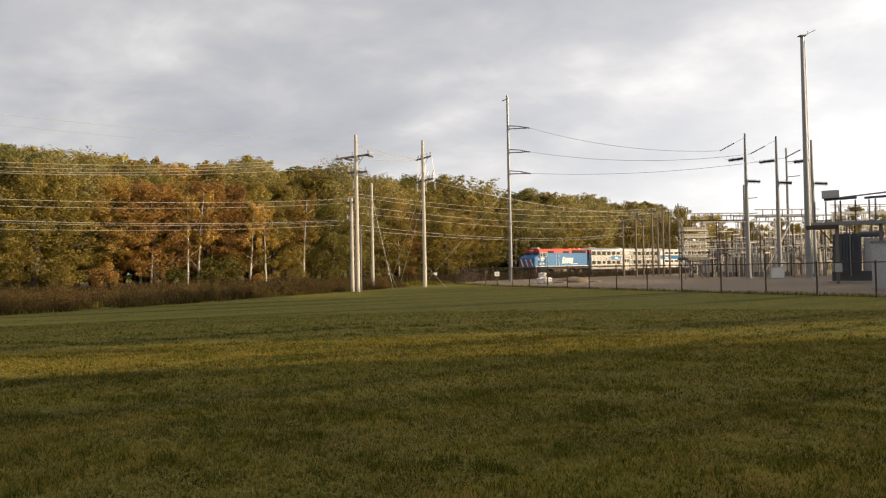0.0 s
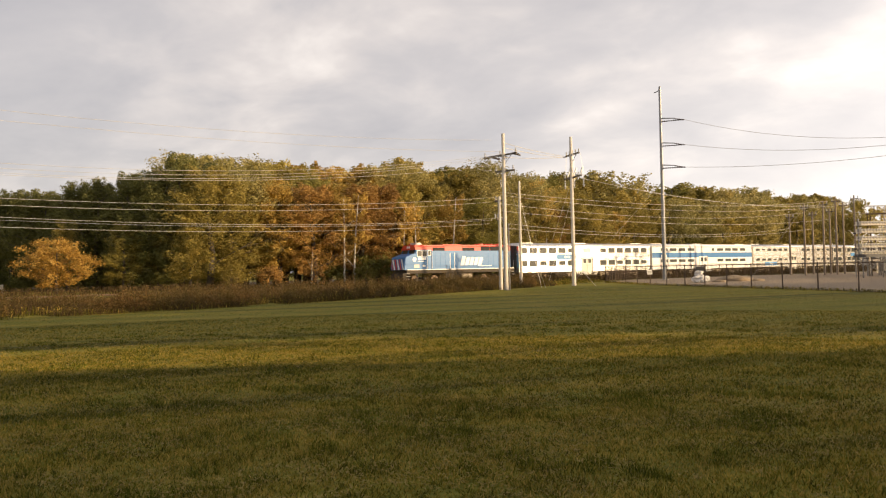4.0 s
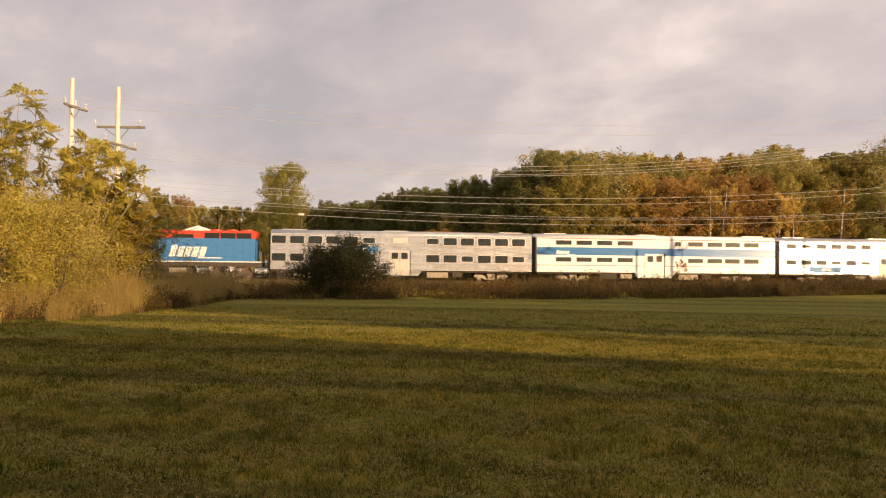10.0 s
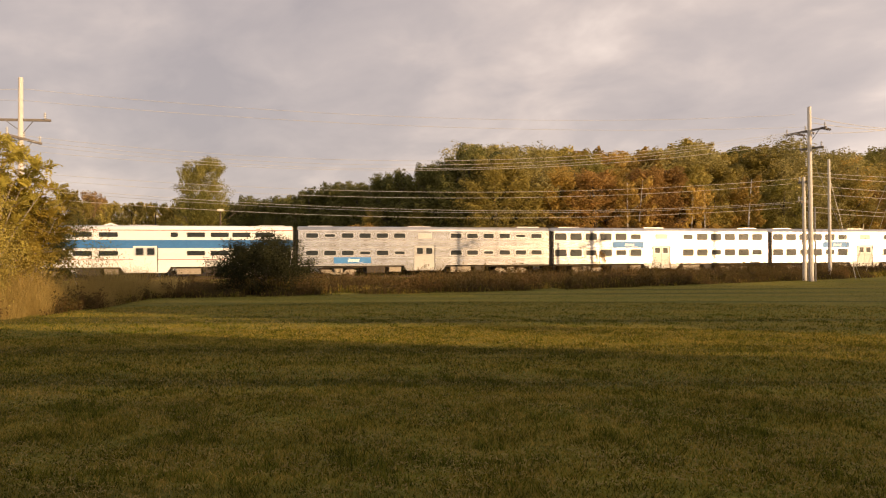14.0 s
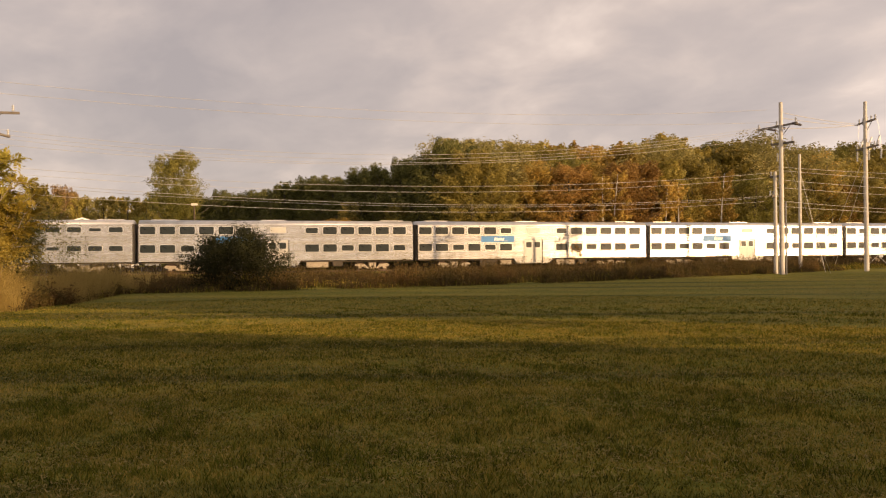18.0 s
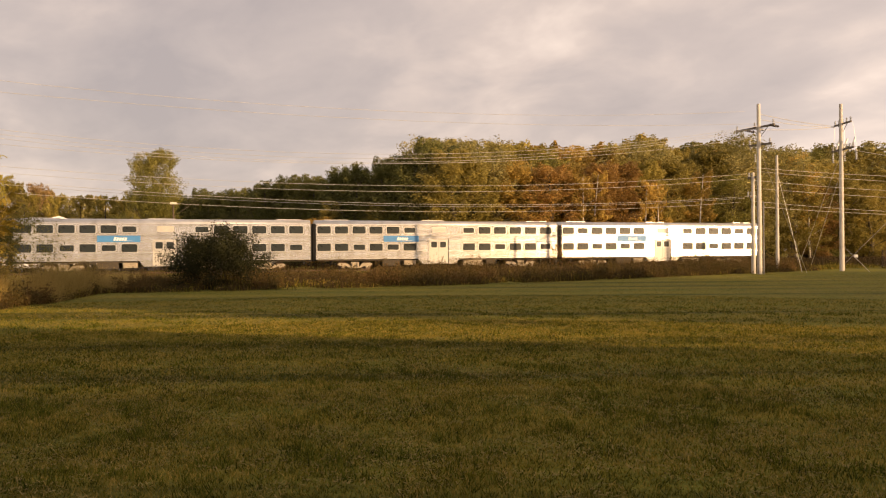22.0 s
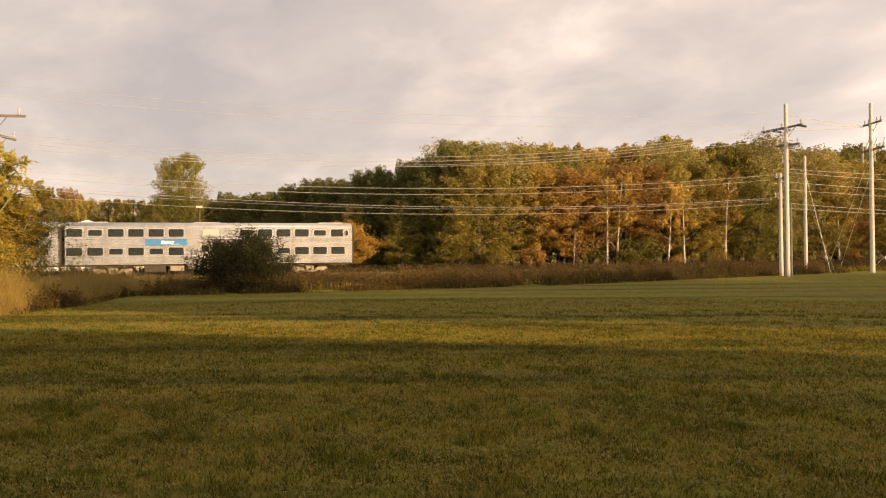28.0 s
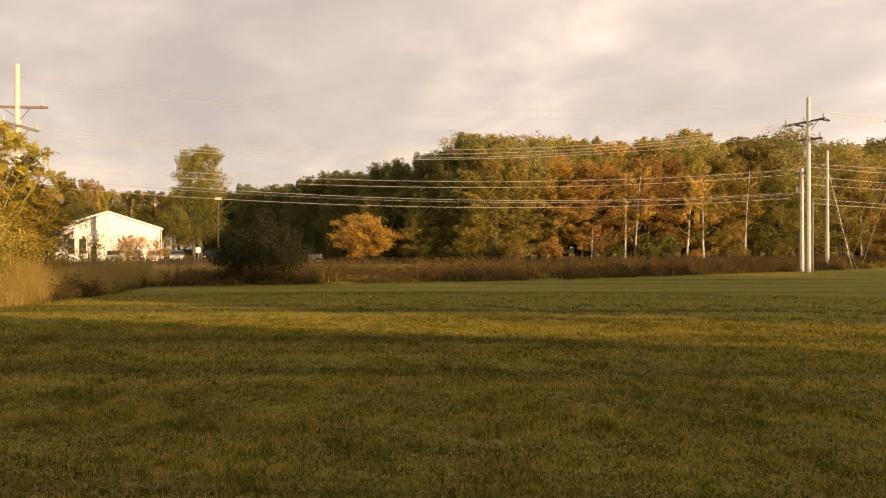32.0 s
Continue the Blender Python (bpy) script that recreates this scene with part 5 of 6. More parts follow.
V, top = stalks(world_pts(s, n), np.full(9000, 0.7), 0.04, rngg)
tagged(part("weeds", quads_mesh("weeds", np.concatenate([V, leaf_quads(top, rngg.normal(0, 1, top.shape), 0.16, rngg)]), "weed"), "weed"), "brown weeds between the railway and the wood", "weeds", kind="stuff")


def weed_plants(count, s0, s1, depth, label):
    """Taller leafy weeds standing in clumps above the rest."""
    s = rngg.uniform(s0, s1, count * 3)
    n = np.interp(s, EDGE_S, EDGE_N) + 0.3 + depth * rngg.uniform(0, 1, count * 3) ** 1.5
    P = world_pts(s, n)
    k = np.array([noise.noise(Vector((p[0] * 0.35, p[1] * 0.35, 90.0))) + 0.5 * noise.noise(Vector((p[0] * 1.1, p[1] * 1.1, 12.0))) for p in P])
    P, k = P[k > 0.04][:count], k[k > 0.04][:count]
    h = (0.55 + 1.0 * np.clip(k, 0, 0.8)) * rngg.uniform(0.75, 1.25, len(P)) * np.interp(P[:, 0] * COS + P[:, 1] * SIN, [-6, 10], [0.62, 1.0])
    V, top = stalks(P, h / 0.8, 0.012, rngg, 0.12)
    t = rngg.uniform(0.25, 1.0, (len(P), 16, 1))
    C = (P[:, None, :] * (1 - t) + top[:, None, :] * t + rngg.normal(0, 0.055, (len(P), 16, 3))).reshape(-1, 3)
    L = leaf_quads(C, rngg.normal(0, 1, C.shape), 0.075, rngg)
    tagged(part("weed_plants", quads_mesh("weed_plants", np.concatenate([V, L]), "weed_rust"), "weed_rust"), label, "weeds", kind="stuff")


weed_plants(7200, -7, 50, 11, "taller reddish-brown leafy weeds standing in clumps")
weed_plants(800, -32, -6, 7, "leafy brown weeds among the tall pale grass")


def lawn_blades(count, r0, r1, h, w):
    az = np.radians(rngg.uniform(-36, 76, count))
    r = np.sqrt(rngg.uniform(r0 * r0, r1 * r1, count))
    P = np.stack([-np.sin(az) * r, np.cos(az) * r, np.zeros(count)], 1)
    ss, nn = P[:, 0] * COS + P[:, 1] * SIN, -P[:, 0] * SIN + P[:, 1] * COS
    P = P[(nn < np.interp(ss, EDGE_S, EDGE_N) + 0.4)]
    k = np.array([noise.noise(Vector((p[0] * 1.3, p[1] * 1.3, 0))) + 0.6 * noise.noise(Vector((p[0] * 4.1, p[1] * 4.1, 7))) for p in P])
    k = np.clip(k, -0.9, 1.0)
    m = len(P)
    ang = rngg.uniform(0, 2 * math.pi, m)
    hh = h * (0.75 + 0.5 * k) * rngg.uniform(0.5, 1.4, m)
    side = np.stack([np.cos(ang), np.sin(ang), np.zeros(m)], 1) * w * rngg.uniform(0.6, 1.3, (m, 1))
    top = P + np.stack([rngg.normal(0, 0.55, m) * hh, rngg.normal(0, 0.55, m) * hh, hh], 1)
    return np.stack([P - side, P + side, top], 1)


def tufts(count, r0, r1, h, w):
    az = np.radians(rngg.uniform(-36, 76, count * 4))
    r = np.sqrt(rngg.uniform(r0 * r0, r1 * r1, count * 4))
    P = np.stack([-np.sin(az) * r, np.cos(az) * r, np.zeros(count * 4)], 1)
    k = np.array([noise.noise(Vector((p[0] * 0.9, p[1] * 1.6, 40))) + 0.8 * noise.noise(Vector((p[0] * 3.3, p[1] * 3.3, 11))) for p in P])
    P = P[k > 0.30][:count]
    m = len(P)
    ang = rngg.uniform(0, 2 * math.pi, m)
    hh = h * rngg.uniform(0.6, 1.4, m)
    side = np.stack([np.cos(ang), np.sin(ang), np.zeros(m)], 1) * w
    return np.stack([P - side, P + side, P + np.stack([rngg.normal(0, 0.4, m) * hh, rngg.normal(0, 0.4, m) * hh, hh], 1)], 1)


green = np.concatenate([tufts(30000, 4.0, 11.0, 0.07, 0.005), tufts(30000, 11.0, 24.0, 0.06, 0.010)])
tagged(part("grass_tufts", quads_mesh("grass_tufts", green, "tuft"), "tuft"), "darker green tufts in the mown lawn", "grass", kind="stuff")
blades = np.concatenate([lawn_blades(200000, 4.0, 10.0, 0.05, 0.005), lawn_blades(260000, 10.0, 19.0, 0.048, 0.008), lawn_blades(110000, 19.0, 30.0, 0.04, 0.012), lawn_blades(130000, 30.0, 62.0, 0.022, 0.013)])
tagged(part("grass_blades", quads_mesh("grass_blades", blades, "blade"), "blade"), "short mown grass blades of the lawn, green and straw", "grass", kind="stuff")


def clippings(count, r0, r1):
    """Dry cut grass lying on the lawn in loose drifts."""
    az = np.radians(rngg.uniform(-36, 76, count * 3))
    r = np.sqrt(rngg.uniform(r0 * r0, r1 * r1, count * 3))
    P = np.stack([-np.sin(az) * r, np.cos(az) * r, rngg.uniform(0.015, 0.05, count * 3)], 1)
    k = np.array([noise.noise(Vector((p[0] * 0.5, p[1] * 1.4, 21))) + 0.7 * noise.noise(Vector((p[0] * 2.6, p[1] * 2.6, 4))) for p in P])
    P = P[k > -0.05][:count]
    m = len(P)
    a = rngg.uniform(0, 2 * math.pi, m)
    u = np.stack([np.cos(a), np.sin(a), rngg.normal(0, 0.2, m)], 1) * rngg.uniform(0.008, 0.03, (m, 1))
    v = np.stack([-np.sin(a), np.cos(a), np.zeros(m)], 1) * 0.0022 * (1 + r0 / 6)
    return np.stack([P - u - v, P - u + v, P + u + v, P + u - v], 1)


cut = np.concatenate([clippings(30000, 4.0, 12.0), clippings(20000, 12.0, 24.0)])
tagged(part("grass_clippings", quads_mesh("grass_clippings", cut, "straw"), "straw"), "dry straw-coloured clippings scattered on the lawn", "grass clippings", kind="stuff")

# rough grass along the fence and weeds between the yard and the railway
fs, fn = [], []
for a, b in zip(FENCE, FENCE[1:]):
    t = rngg.uniform(0, 1, 900)
    q = np.outer(1 - t, np.array(a)) + np.outer(t, np.array(b)) + rngg.normal(0, 0.12, (900, 3)) * np.array([1, 1, 0])
    fs.append(q)
P = np.vstack(fs)
P[:, 2] = 0
V, top = stalks(P, np.full(len(P), 0.22), 0.02, rngg)
tagged(part("fence_grass", quads_mesh("fence_grass", V, "blade"), "blade"), "uncut grass along the foot of the fence", "grass", kind="stuff")
s = rngg.uniform(52, 190, 16000)
n = rngg.uniform(60.5, 69.0, 16000)
V, top = stalks(world_pts(s, n), np.full(16000, 0.95), 0.03, rngg)
tagged(part("weeds", quads_mesh("weeds", np.concatenate([V, leaf_quads(top, rngg.normal(0, 1, top.shape), 0.12, rngg)]), "weed"), "weed"), "brown weeds between the yard fence and the railway", "weeds", kind="stuff")

# ---- utility poles and wires ----
def utility_pole(p, h, r, label, arms=(), name="utility_pole", mat="pole", group="utility poles"):
    """arms: (height, reach along n, reach along -n, pins, yaw)."""
    ob = thing(name, label, "utility pole", (p[0], p[1], -0.05), BEAR, group)
    part("shaft", rodded((0, 0, 0), (0, 0, h), r, r * 0.68, seg=12), mat, ob, smooth=False)
    for z, a, b, pins, yaw in arms:
        q = Matrix.Rotation(radians(yaw), 3, "Z")
        bm = boxed(-0.06, 0.06, -b, a, -0.07, 0.07, bevel=0.012)
        arm = part("crossarm", bm, "arm", ob, loc=(r * 0.8, 0, z))
        arm.rotation_euler = (0, 0, radians(yaw))
        for sg in (-1, 1):
            br = bmesh.new()
            rod(br, q @ Vector((r * 0.8, sg * min(a, b) * 0.55, -0.05)) + Vector((0, 0, z)), (r * 0.7, 0, z - 0.75), 0.025, seg=6)
            part("brace", br, "galv", ob)
        for k in range(pins):
            y = -b + 0.12 + (a + b - 0.24) * k / max(pins - 1, 1)
            c = q @ Vector((r * 0.8, y, 0)) + Vector((0, 0, z + 0.07))
            part("insulator", insulator(bmesh.new(), c, c + Vector((0, 0, 0.34)), 0.095, 3), "greyporc", ob)
    return ob


P1 = A(6.62, 59.4)
P1C = A(7.02, 61.0)
P4 = A(5.45, 67.8)
P2 = A(1.44, 70.0)
L2 = A(62.92, 49.0)
L1 = A(65.86, 52.0)
L3 = A(64.4, 50.5)
pole_1 = utility_pole(P1, 12.65, 0.19, "tall weathered wooden utility pole with two crossarms", ((10.95, 2.3, 1.3, 3, 8), (9.65, 0.9, 0.9, 2, 20)))
for k in (-1, 1):
    part("conduit", rodded((0.24 * k, -0.16, 0), (0.24 * k, -0.16, 6.6 if k < 0 else 5.4), 0.055, seg=8), "galv", pole_1, "pale cable riser pipe")
for k in (-1.0, 0.6, 1.6):
    part("strain_insulator", insulator(bmesh.new(), (0.15, k, 10.95), (0.95, k, 10.85), 0.10, 6), "porcelain", pole_1)
part("cutout", insulator(bmesh.new(), (0.1, 0.5, 8.4), (0.1, 0.5, 9.0), 0.07, 4), "greyporc", pole_1)
pole_1c = utility_pole(P1C, 7.75, 0.16, "short wooden pole beside the tall one", ((8.0 - 0.6, 0.7, 0.7, 2, 0), (5.9, 0.45, 0.35, 3, 90)))
pole_4 = utility_pole(P4, 9.75, 0.15, "plain grey wooden pole without crossarms")
pole_2 = utility_pole(P2, 14.0, 0.20, "wooden utility pole with two insulator-laden crossarms", ((12.35, 1.25, 1.25, 5, -15), (10.2, 1.6, 1.6, 7, -15)))
for k in range(3):
    part("fuse_holder", rodded((0.2, -0.9 + k * 0.8, 10.35), (0.55, -0.9 + k * 0.8, 11.1), 0.075, seg=6), "sign", pole_2)
    part("lightning_arrester", insulator(bmesh.new(), (0.25, -1.3 + k * 1.2, 9.2), (0.25, -1.3 + k * 1.2, 10.0), 0.11, 5), "greyporc", pole_2)
    part("jumper", wire(bmesh.new(), (0.3, -1.3 + k * 1.2, 10.0), (0.3, -0.9 + k * 0.9, 12.4), -0.25, 0.016, 8), "wire", pole_2)
pole_l2 = utility_pole(L2, 12.4, 0.19, "sunlit wooden utility pole with two long crossarms", ((9.95, 1.5, 1.4, 2, -96), (8.85, 1.75, 1.6, 3, -16)))
pole_l1 = utility_pole(L1, 13.3, 0.19, "sunlit wooden utility pole with one crossarm", ((11.5, 1.3, 1.0, 3, -16),))
pole_l3 = utility_pole(L3, 8.9, 0.15, "short sunlit wooden pole behind leaves", ((8.5, 0.6, 0.6, 3, 70),))
Q = []
for az, el, d in ((-13.74, 3.47, 112), (-14.67, 4.12, 108), (-15.19, 3.55, 116), (-15.86, 4.24, 110), (-16.25, 3.72, 120), (-16.63, 4.42, 112), (-17.07, 4.11, 118), (-17.75, 4.5, 125)):
    h = 1.75 + d * math.tan(radians(el))
    p = A(az, d)
    Q.append(p + Vector((0, 0, h)))
    utility_pole(p, h, 0.15, "brown weathered wooden pole in a cluster beside the railway", ((h - 0.5, 0.6, 0.6, 2, 0),), mat="polebrown", group="cluster of wooden poles")


def strand(p, q, sag, r=0.020, label="sunlit aluminium overhead wire"):
    bm = wire(bmesh.new(), p, q, sag, r, seg=18)
    return tagged(part("overhead_wire", bm, "wire"), label, "wire", "overhead wires")


SPAN = [  # n, height at the right pole, height at the left pole, sag
    (45.2, 10.95, 8.75, 1.85), (46.2, 10.85, 8.62, 1.88), (47.2, 10.80, 8.52, 1.92),
    (45.4, 10.15, 7.95, 1.62), (46.8, 7.55, 6.85, 1.08), (47.4, 7.22, 6.55, 1.10),
    (46.6, 5.82, 6.05, 1.02), (47.0, 5.72, 5.88, 1.0), (47.4, 5.45, 5.45, 0.98), (46.0, 11.2, 10.85, 0.8), (47.0, 12.3, 11.7, 1.0)]
for n, zr, zl, sag in SPAN:
    strand(T(38.0, n, zr), T(-13.6, n, zl), sag, 0.0105)
    strand(T(-13.6, n, zl), T(-70, n - 1.0, zl + 0.4), sag * 1.1, 0.0105)
for z, dz in ((11.85, 0.25), (11.45, 0.55), (10.7, 1.35)):
    strand(P1 + Vector((0.1, 0.1, z)), P2 + Vector((-0.5, -0.2, z + dz)), 0.10, 0.022)
for k, (z, q) in enumerate(((8.05, 5), (7.8, 3), (7.1, 1), (6.5, 4), (5.5, 0), (5.1, 2))):
    strand(P1C + Vector((0.1, 0, z)), Q[q] - Vector((0, 0, 0.4 + 0.42 * k)), 0.95, 0.014)
for q, dz in ((3, 2.0), (5, 2.6)):
    strand(P2 + Vector((0.3, 0, 10.2)), Q[q] - Vector((0, 0, dz - 1.4)), 1.0, 0.014)
for k, a in enumerate(Q[:-1]):
    strand(a - Vector((0, 0, 0.4)), Q[k + 1] - Vector((0, 0, 0.4)), 0.2, 0.016)
# guy wires
for a, b in ((P1 + Vector((0, 0, 9.4)), A(3.6, 64)), (P2 + Vector((0, 0, 9.8)), A(4.2, 78)), (P2 + Vector((0, 0, 8.4)), A(3.4, 79)), (P2 + Vector((0, 0, 2.2)), A(-0.2, 68)), (L2 + Vector((0, 0, 8.6)), A(59.4, 50)), (P4 + Vector((0, 0, 8.4)), A(3.9, 66)), (Q[1] - Vector((0, 0, 0.6)), A(-11.2, 104)), (A(-5.2, 90, 11.5), A(1.5, 86))):
    strand(a, b, 0.0, 0.018, "taut steel guy wire of a pole")


def steel_pole(p, h, r0, r1, label, seg=12):
    ob = thing("steel_pole", label, "steel pole", (p[0], p[1], 0), 0.0, "steel transmission poles")
    bm = bmesh.new()
    zs = [0, 0.34, 0.67, 1.0]
    for a, b in zip(zs, zs[1:]):
        rod(bm, (0, 0, a * h), (0, 0, b * h), r0 + (r1 - r0) * a, r0 + (r1 - r0) * b, seg=seg)
    part("shaft", bm, "polesteel", ob)
    part("base_flange", rodded((0, 0, 0), (0, 0, 0.12), r0 + 0.2, seg=16), "concrete", ob)
    return ob


RIGHT = Vector((math.cos(radians(-22)), math.sin(radians(-22)), 0))   # across the view of the yard
AWAY = Vector((math.sin(radians(22)), math.cos(radians(22)), 0))
p3 = A(-5.22, 90)
pole_3 = steel_pole(p3, 22.75, 0.24, 0.13, "tall slim steel transmission pole with three arms")
tips = []
for z in (18.75, 15.85, 13.25):
    tip = RIGHT * 2.75 + Vector((0, 0, z - 0.25))
    part("davit_arm", rodded(Vector((0, 0, z + 0.25)), RIGHT * 1.6 + Vector((0, 0, z + 0.05)), 0.07, 0.05, seg=8), "galv", pole_3)
    part("insulator", insulator(bmesh.new(), RIGHT * 0.15 + Vector((0, 0, z - 0.15)), tip, 0.10, 10), "porcelain", pole_3)
    part("insulator", insulator(bmesh.new(), RIGHT * 1.55 + Vector((0, 0, z + 0.02)), tip + Vector((0, 0, -0.03)), 0.09, 6), "porcelain", pole_3)
    tips.append(p3 + tip)
part("top_arm", rodded((0, 0, 22.3), RIGHT * -0.7 + Vector((0, 0, 22.1)), 0.05, seg=6), "darksteel", pole_3)
m1 = A(-26.35, 86)
pole_m1 = steel_pole(m1, 25.5, 0.33, 0.17, "very tall tapered grey steel pole beside the substation", 16)
part("top_plate", boxed(-0.35, 0.35, -0.3, 0.3, 25.45, 25.55), "galv", pole_m1)
part("antenna", rodded((0.1, 0, 25.5), (1.6, 0.2, 26.2), 0.03, seg=6), "darksteel", pole_m1)
part("antenna", rodded((0.6, 0, 25.6), (0.6, 0, 26.0), 0.02, seg=6), "darksteel", pole_m1)
# cream rod up the right side, added for the pole's bright sunlit edge
part("cable_riser", rodded((0.36, -0.2, 0.5), (0.24, -0.12, 25.0), 0.05, seg=6), "cream", pole_m1)
ends = []
for az, el, za, zb in ((-22.46, 9.09, 13.3, 10.75), (-24.5, 8.72, 12.85, 10.4), (-26.72, 8.25, 12.6, 10.1)):
    d = 88
    h = 1.75 + d * math.tan(radians(el))
    q = steel_pole(A(az, d), h, 0.28, 0.12, "grey tapered steel pole with dark insulator arms")
    for z, sg, ln in ((za, -1, 1.75), (zb, 1, 1.45)):
        b = insulator(bmesh.new(), RIGHT * sg * 0.2 + Vector((0, 0, z)), RIGHT * sg * ln + Vector((0, 0, z - 0.12)), 0.27, 13)
        part("insulator", b, "porcelain", q, "dark brown horizontal insulator")
    e = RIGHT * -2.6 + Vector((0, 0, h - 1.5))
    part("strain_insulator", insulator(bmesh.new(), RIGHT * -1.1 + Vector((0, 0, h - 0.75)), e, 0.10, 9), "porcelain", q)
    part("line_end", rodded((0, 0, h - 0.2), RIGHT * -1.1 + Vector((0, 0, h - 0.75)), 0.02, seg=6), "wire", q)
    part("cap", rodded((0, 0, h), (0, 0, h + 0.22), 0.10, seg=8), "darksteel", q)
    part("jumper", wire(bmesh.new(), e, RIGHT * -1.7 + Vector((0, 0, za)), 0.4, 0.02, 8), "wire", q)
    ends.append(A(az, d) + e)
for a, b, sg in zip(tips, ends, (0.9, 0.9, 0.7)):
    strand(a, b, sg, 0.022, "overhead transmission wire into the substation")
for az, el, d in ((-25.13, 8.0, 128), (-22.3, 5.6, 125)):
    h = 1.75 + d * math.tan(radians(el))
    q = steel_pole(A(az, d), h, 0.26, 0.14, "slim distant steel pole with short arms")
    for z in (h - 2.2, h - 4.6):
        part("davit_arm", rodded((0, 0, z), RIGHT * 1.9 + Vector((0, 0, z + 0.1)), 0.06, seg=6), "galv", q)

# ---- fence and substation ----
FH = 1.68
panel_cache = {}


def mesh_panel(w):
    """Chain-link wires of one fence bay."""
    key = round(w, 2)
    if key not in panel_cache:
        quads = []
        step, t = 0.14, 0.0022
        k = -FH
        while k < w:
            for lean in (1, -1):
                x0, x1 = (k, k + FH) if lean > 0 else (k + FH, k)
                z0, z1 = 0.05, FH - 0.02
                pts = []
                for x, z in ((x0, z0), (x1, z1)):
                    pts.append([x, z])
                (xa, za), (xb, zb) = pts
                sl = (zb - za) / (xb - xa)
                lo, hi = max(min(xa, xb), 0), min(max(xa, xb), w)
                if hi - lo > 0.05:
                    a, b = (lo, za + sl * (lo - xa)), (hi, za + sl * (hi - xa))
                    quads.append([(a[0], -t, a[1]), (b[0], -t, b[1]), (b[0], t, b[1] + 2 * t), (a[0], t, a[1] + 2 * t)])
            k += step
        panel_cache[key] = quads_mesh("mesh_panel", np.array(quads), "rust")
    return panel_cache[key]


post_me = finish(rodded((0, 0, -0.1), (0, 0, FH + 0.05), 0.042, seg=8), "post", "rust")
cap_me = finish(rodded((0, 0, FH + 0.03), (0, 0, FH + 0.10), 0.055, 0.02, seg=8), "post_cap", "rust")


def chain_fence(points, label):
    ob = thing("chain_link_fence", label, "fence", points[0])
    o = points[0]
    for a, b in zip(points, points[1:]):
        L = (b - a).length
        bays = max(1, round(L / 3.0))
        d = (b - a) / bays
        rz = math.atan2(d.y, d.x)
        for i in range(bays):
            p = a + d * i - o
            q = part("post", post_me, "rust", ob, loc=p)
            part("post_cap", cap_me, "rust", q)
            r = part("top_rail", rodded((0, 0, FH), (d.length, 0, FH), 0.026, seg=6), "rust", ob, loc=p)
            r.rotation_euler = (0, 0, rz)
            r = part("bottom_wire", rodded((0, 0, 0.06), (d.length, 0, 0.06), 0.010, seg=5), "galv", ob, loc=p)
            r.rotation_euler = (0, 0, rz)
            m = part("mesh_panel", mesh_panel(d.length), "galv", ob, loc=p)
            m.rotation_euler = (0, 0, rz)
    part("post", post_me, "rust", ob, loc=points[-1] - o)
    return ob


chain_fence(FENCE, "rusty chain-link fence between the lawn and the gravel yard")
chain_fence([FENCE[0], T(70, 60.5), T(110, 61), T(185, 58)], "chain-link fence of the yard along the railway")
bm = boxed(-0.24, 0.24, -0.012, 0.012, 0.95, 1.35, bevel=0.01)
sg1 = thing("warning_sign", "small white sign wired to the chain-link fence", "sign", A(-4.15, 68.4), radians(20))
part("plate", bm, "sign", sg1)
for k in range(3):
    part("text_bar", boxed(-0.16, 0.16, -0.018, -0.013, 1.06 + k * 0.08, 1.09 + k * 0.08), "darksteel", sg1)
sg2 = thing("warning_sign", "small white sign wired to the chain-link fence", "sign", A(0.6, 83.5), radians(20))
part("plate", boxed(-0.18, 0.18, -0.012, 0.012, 1.0, 1.3, bevel=0.01), "sign", sg2)


def lump(bm, c, r, squash, rng, seg=10, rough=0.12):
    res = bmesh.ops.create_icosphere(bm, subdivisions=3, radius=1.0)
    for v in res["verts"]:
        k = 1 + rough * noise.noise(v.co * 2.3 + Vector((c[0], c[1], 1.7)))
        v.co = Vector(c) + Vector((v.co.x * r[0], v.co.y * r[1], v.co.z * r[2])) * k
    return bm


sack = thing("wrapped_equipment", "white wrapped sacks with a dark pump on top, on gravel", "equipment", A(-7.72, 75, 0.03))
part("lower_sack", lump(bmesh.new(), (0, 0, 0.34), (0.72, 0.5, 0.40), 1, None, rough=0.55), "canvas", sack)
part("upper_sack", lump(bmesh.new(), (-0.12, 0, 0.86), (0.40, 0.36, 0.36), 1, None, rough=0.6), "canvas", sack)
part("side_sack", lump(bmesh.new(), (0.42, -0.2, 0.25), (0.36, 0.3, 0.28), 1, None, rough=0.6), "canvas", sack)
part("pump", boxed(-0.42, 0.42, -0.25, 0.25, 1.14, 1.55, bevel=0.04), "darksteel", sack)
part("pipe", rodded((0.25, 0, 1.35), (0.62, 0, 1.0), 0.06, seg=8), "darksteel", sack)
part("post", rodded((-0.55, 0.1, 0), (-0.55, 0.1, 1.6), 0.05, seg=8), "rust", sack)
for az, d, w, h in ((-10.0, 79, 1.7, 0.62), (-9.0, 77, 0.7, 0.25), (-11.4, 80, 0.9, 0.28)):
    mound = thing("gravel_heap", "low heap of pale sand and gravel in the yard", "gravel heap", A(az, d, 0.0))
    part("heap", lump(bmesh.new(), (0, 0, 0), (w, w * 0.8, h), 1, None, rough=0.25), "gravel", mound, smooth=True)


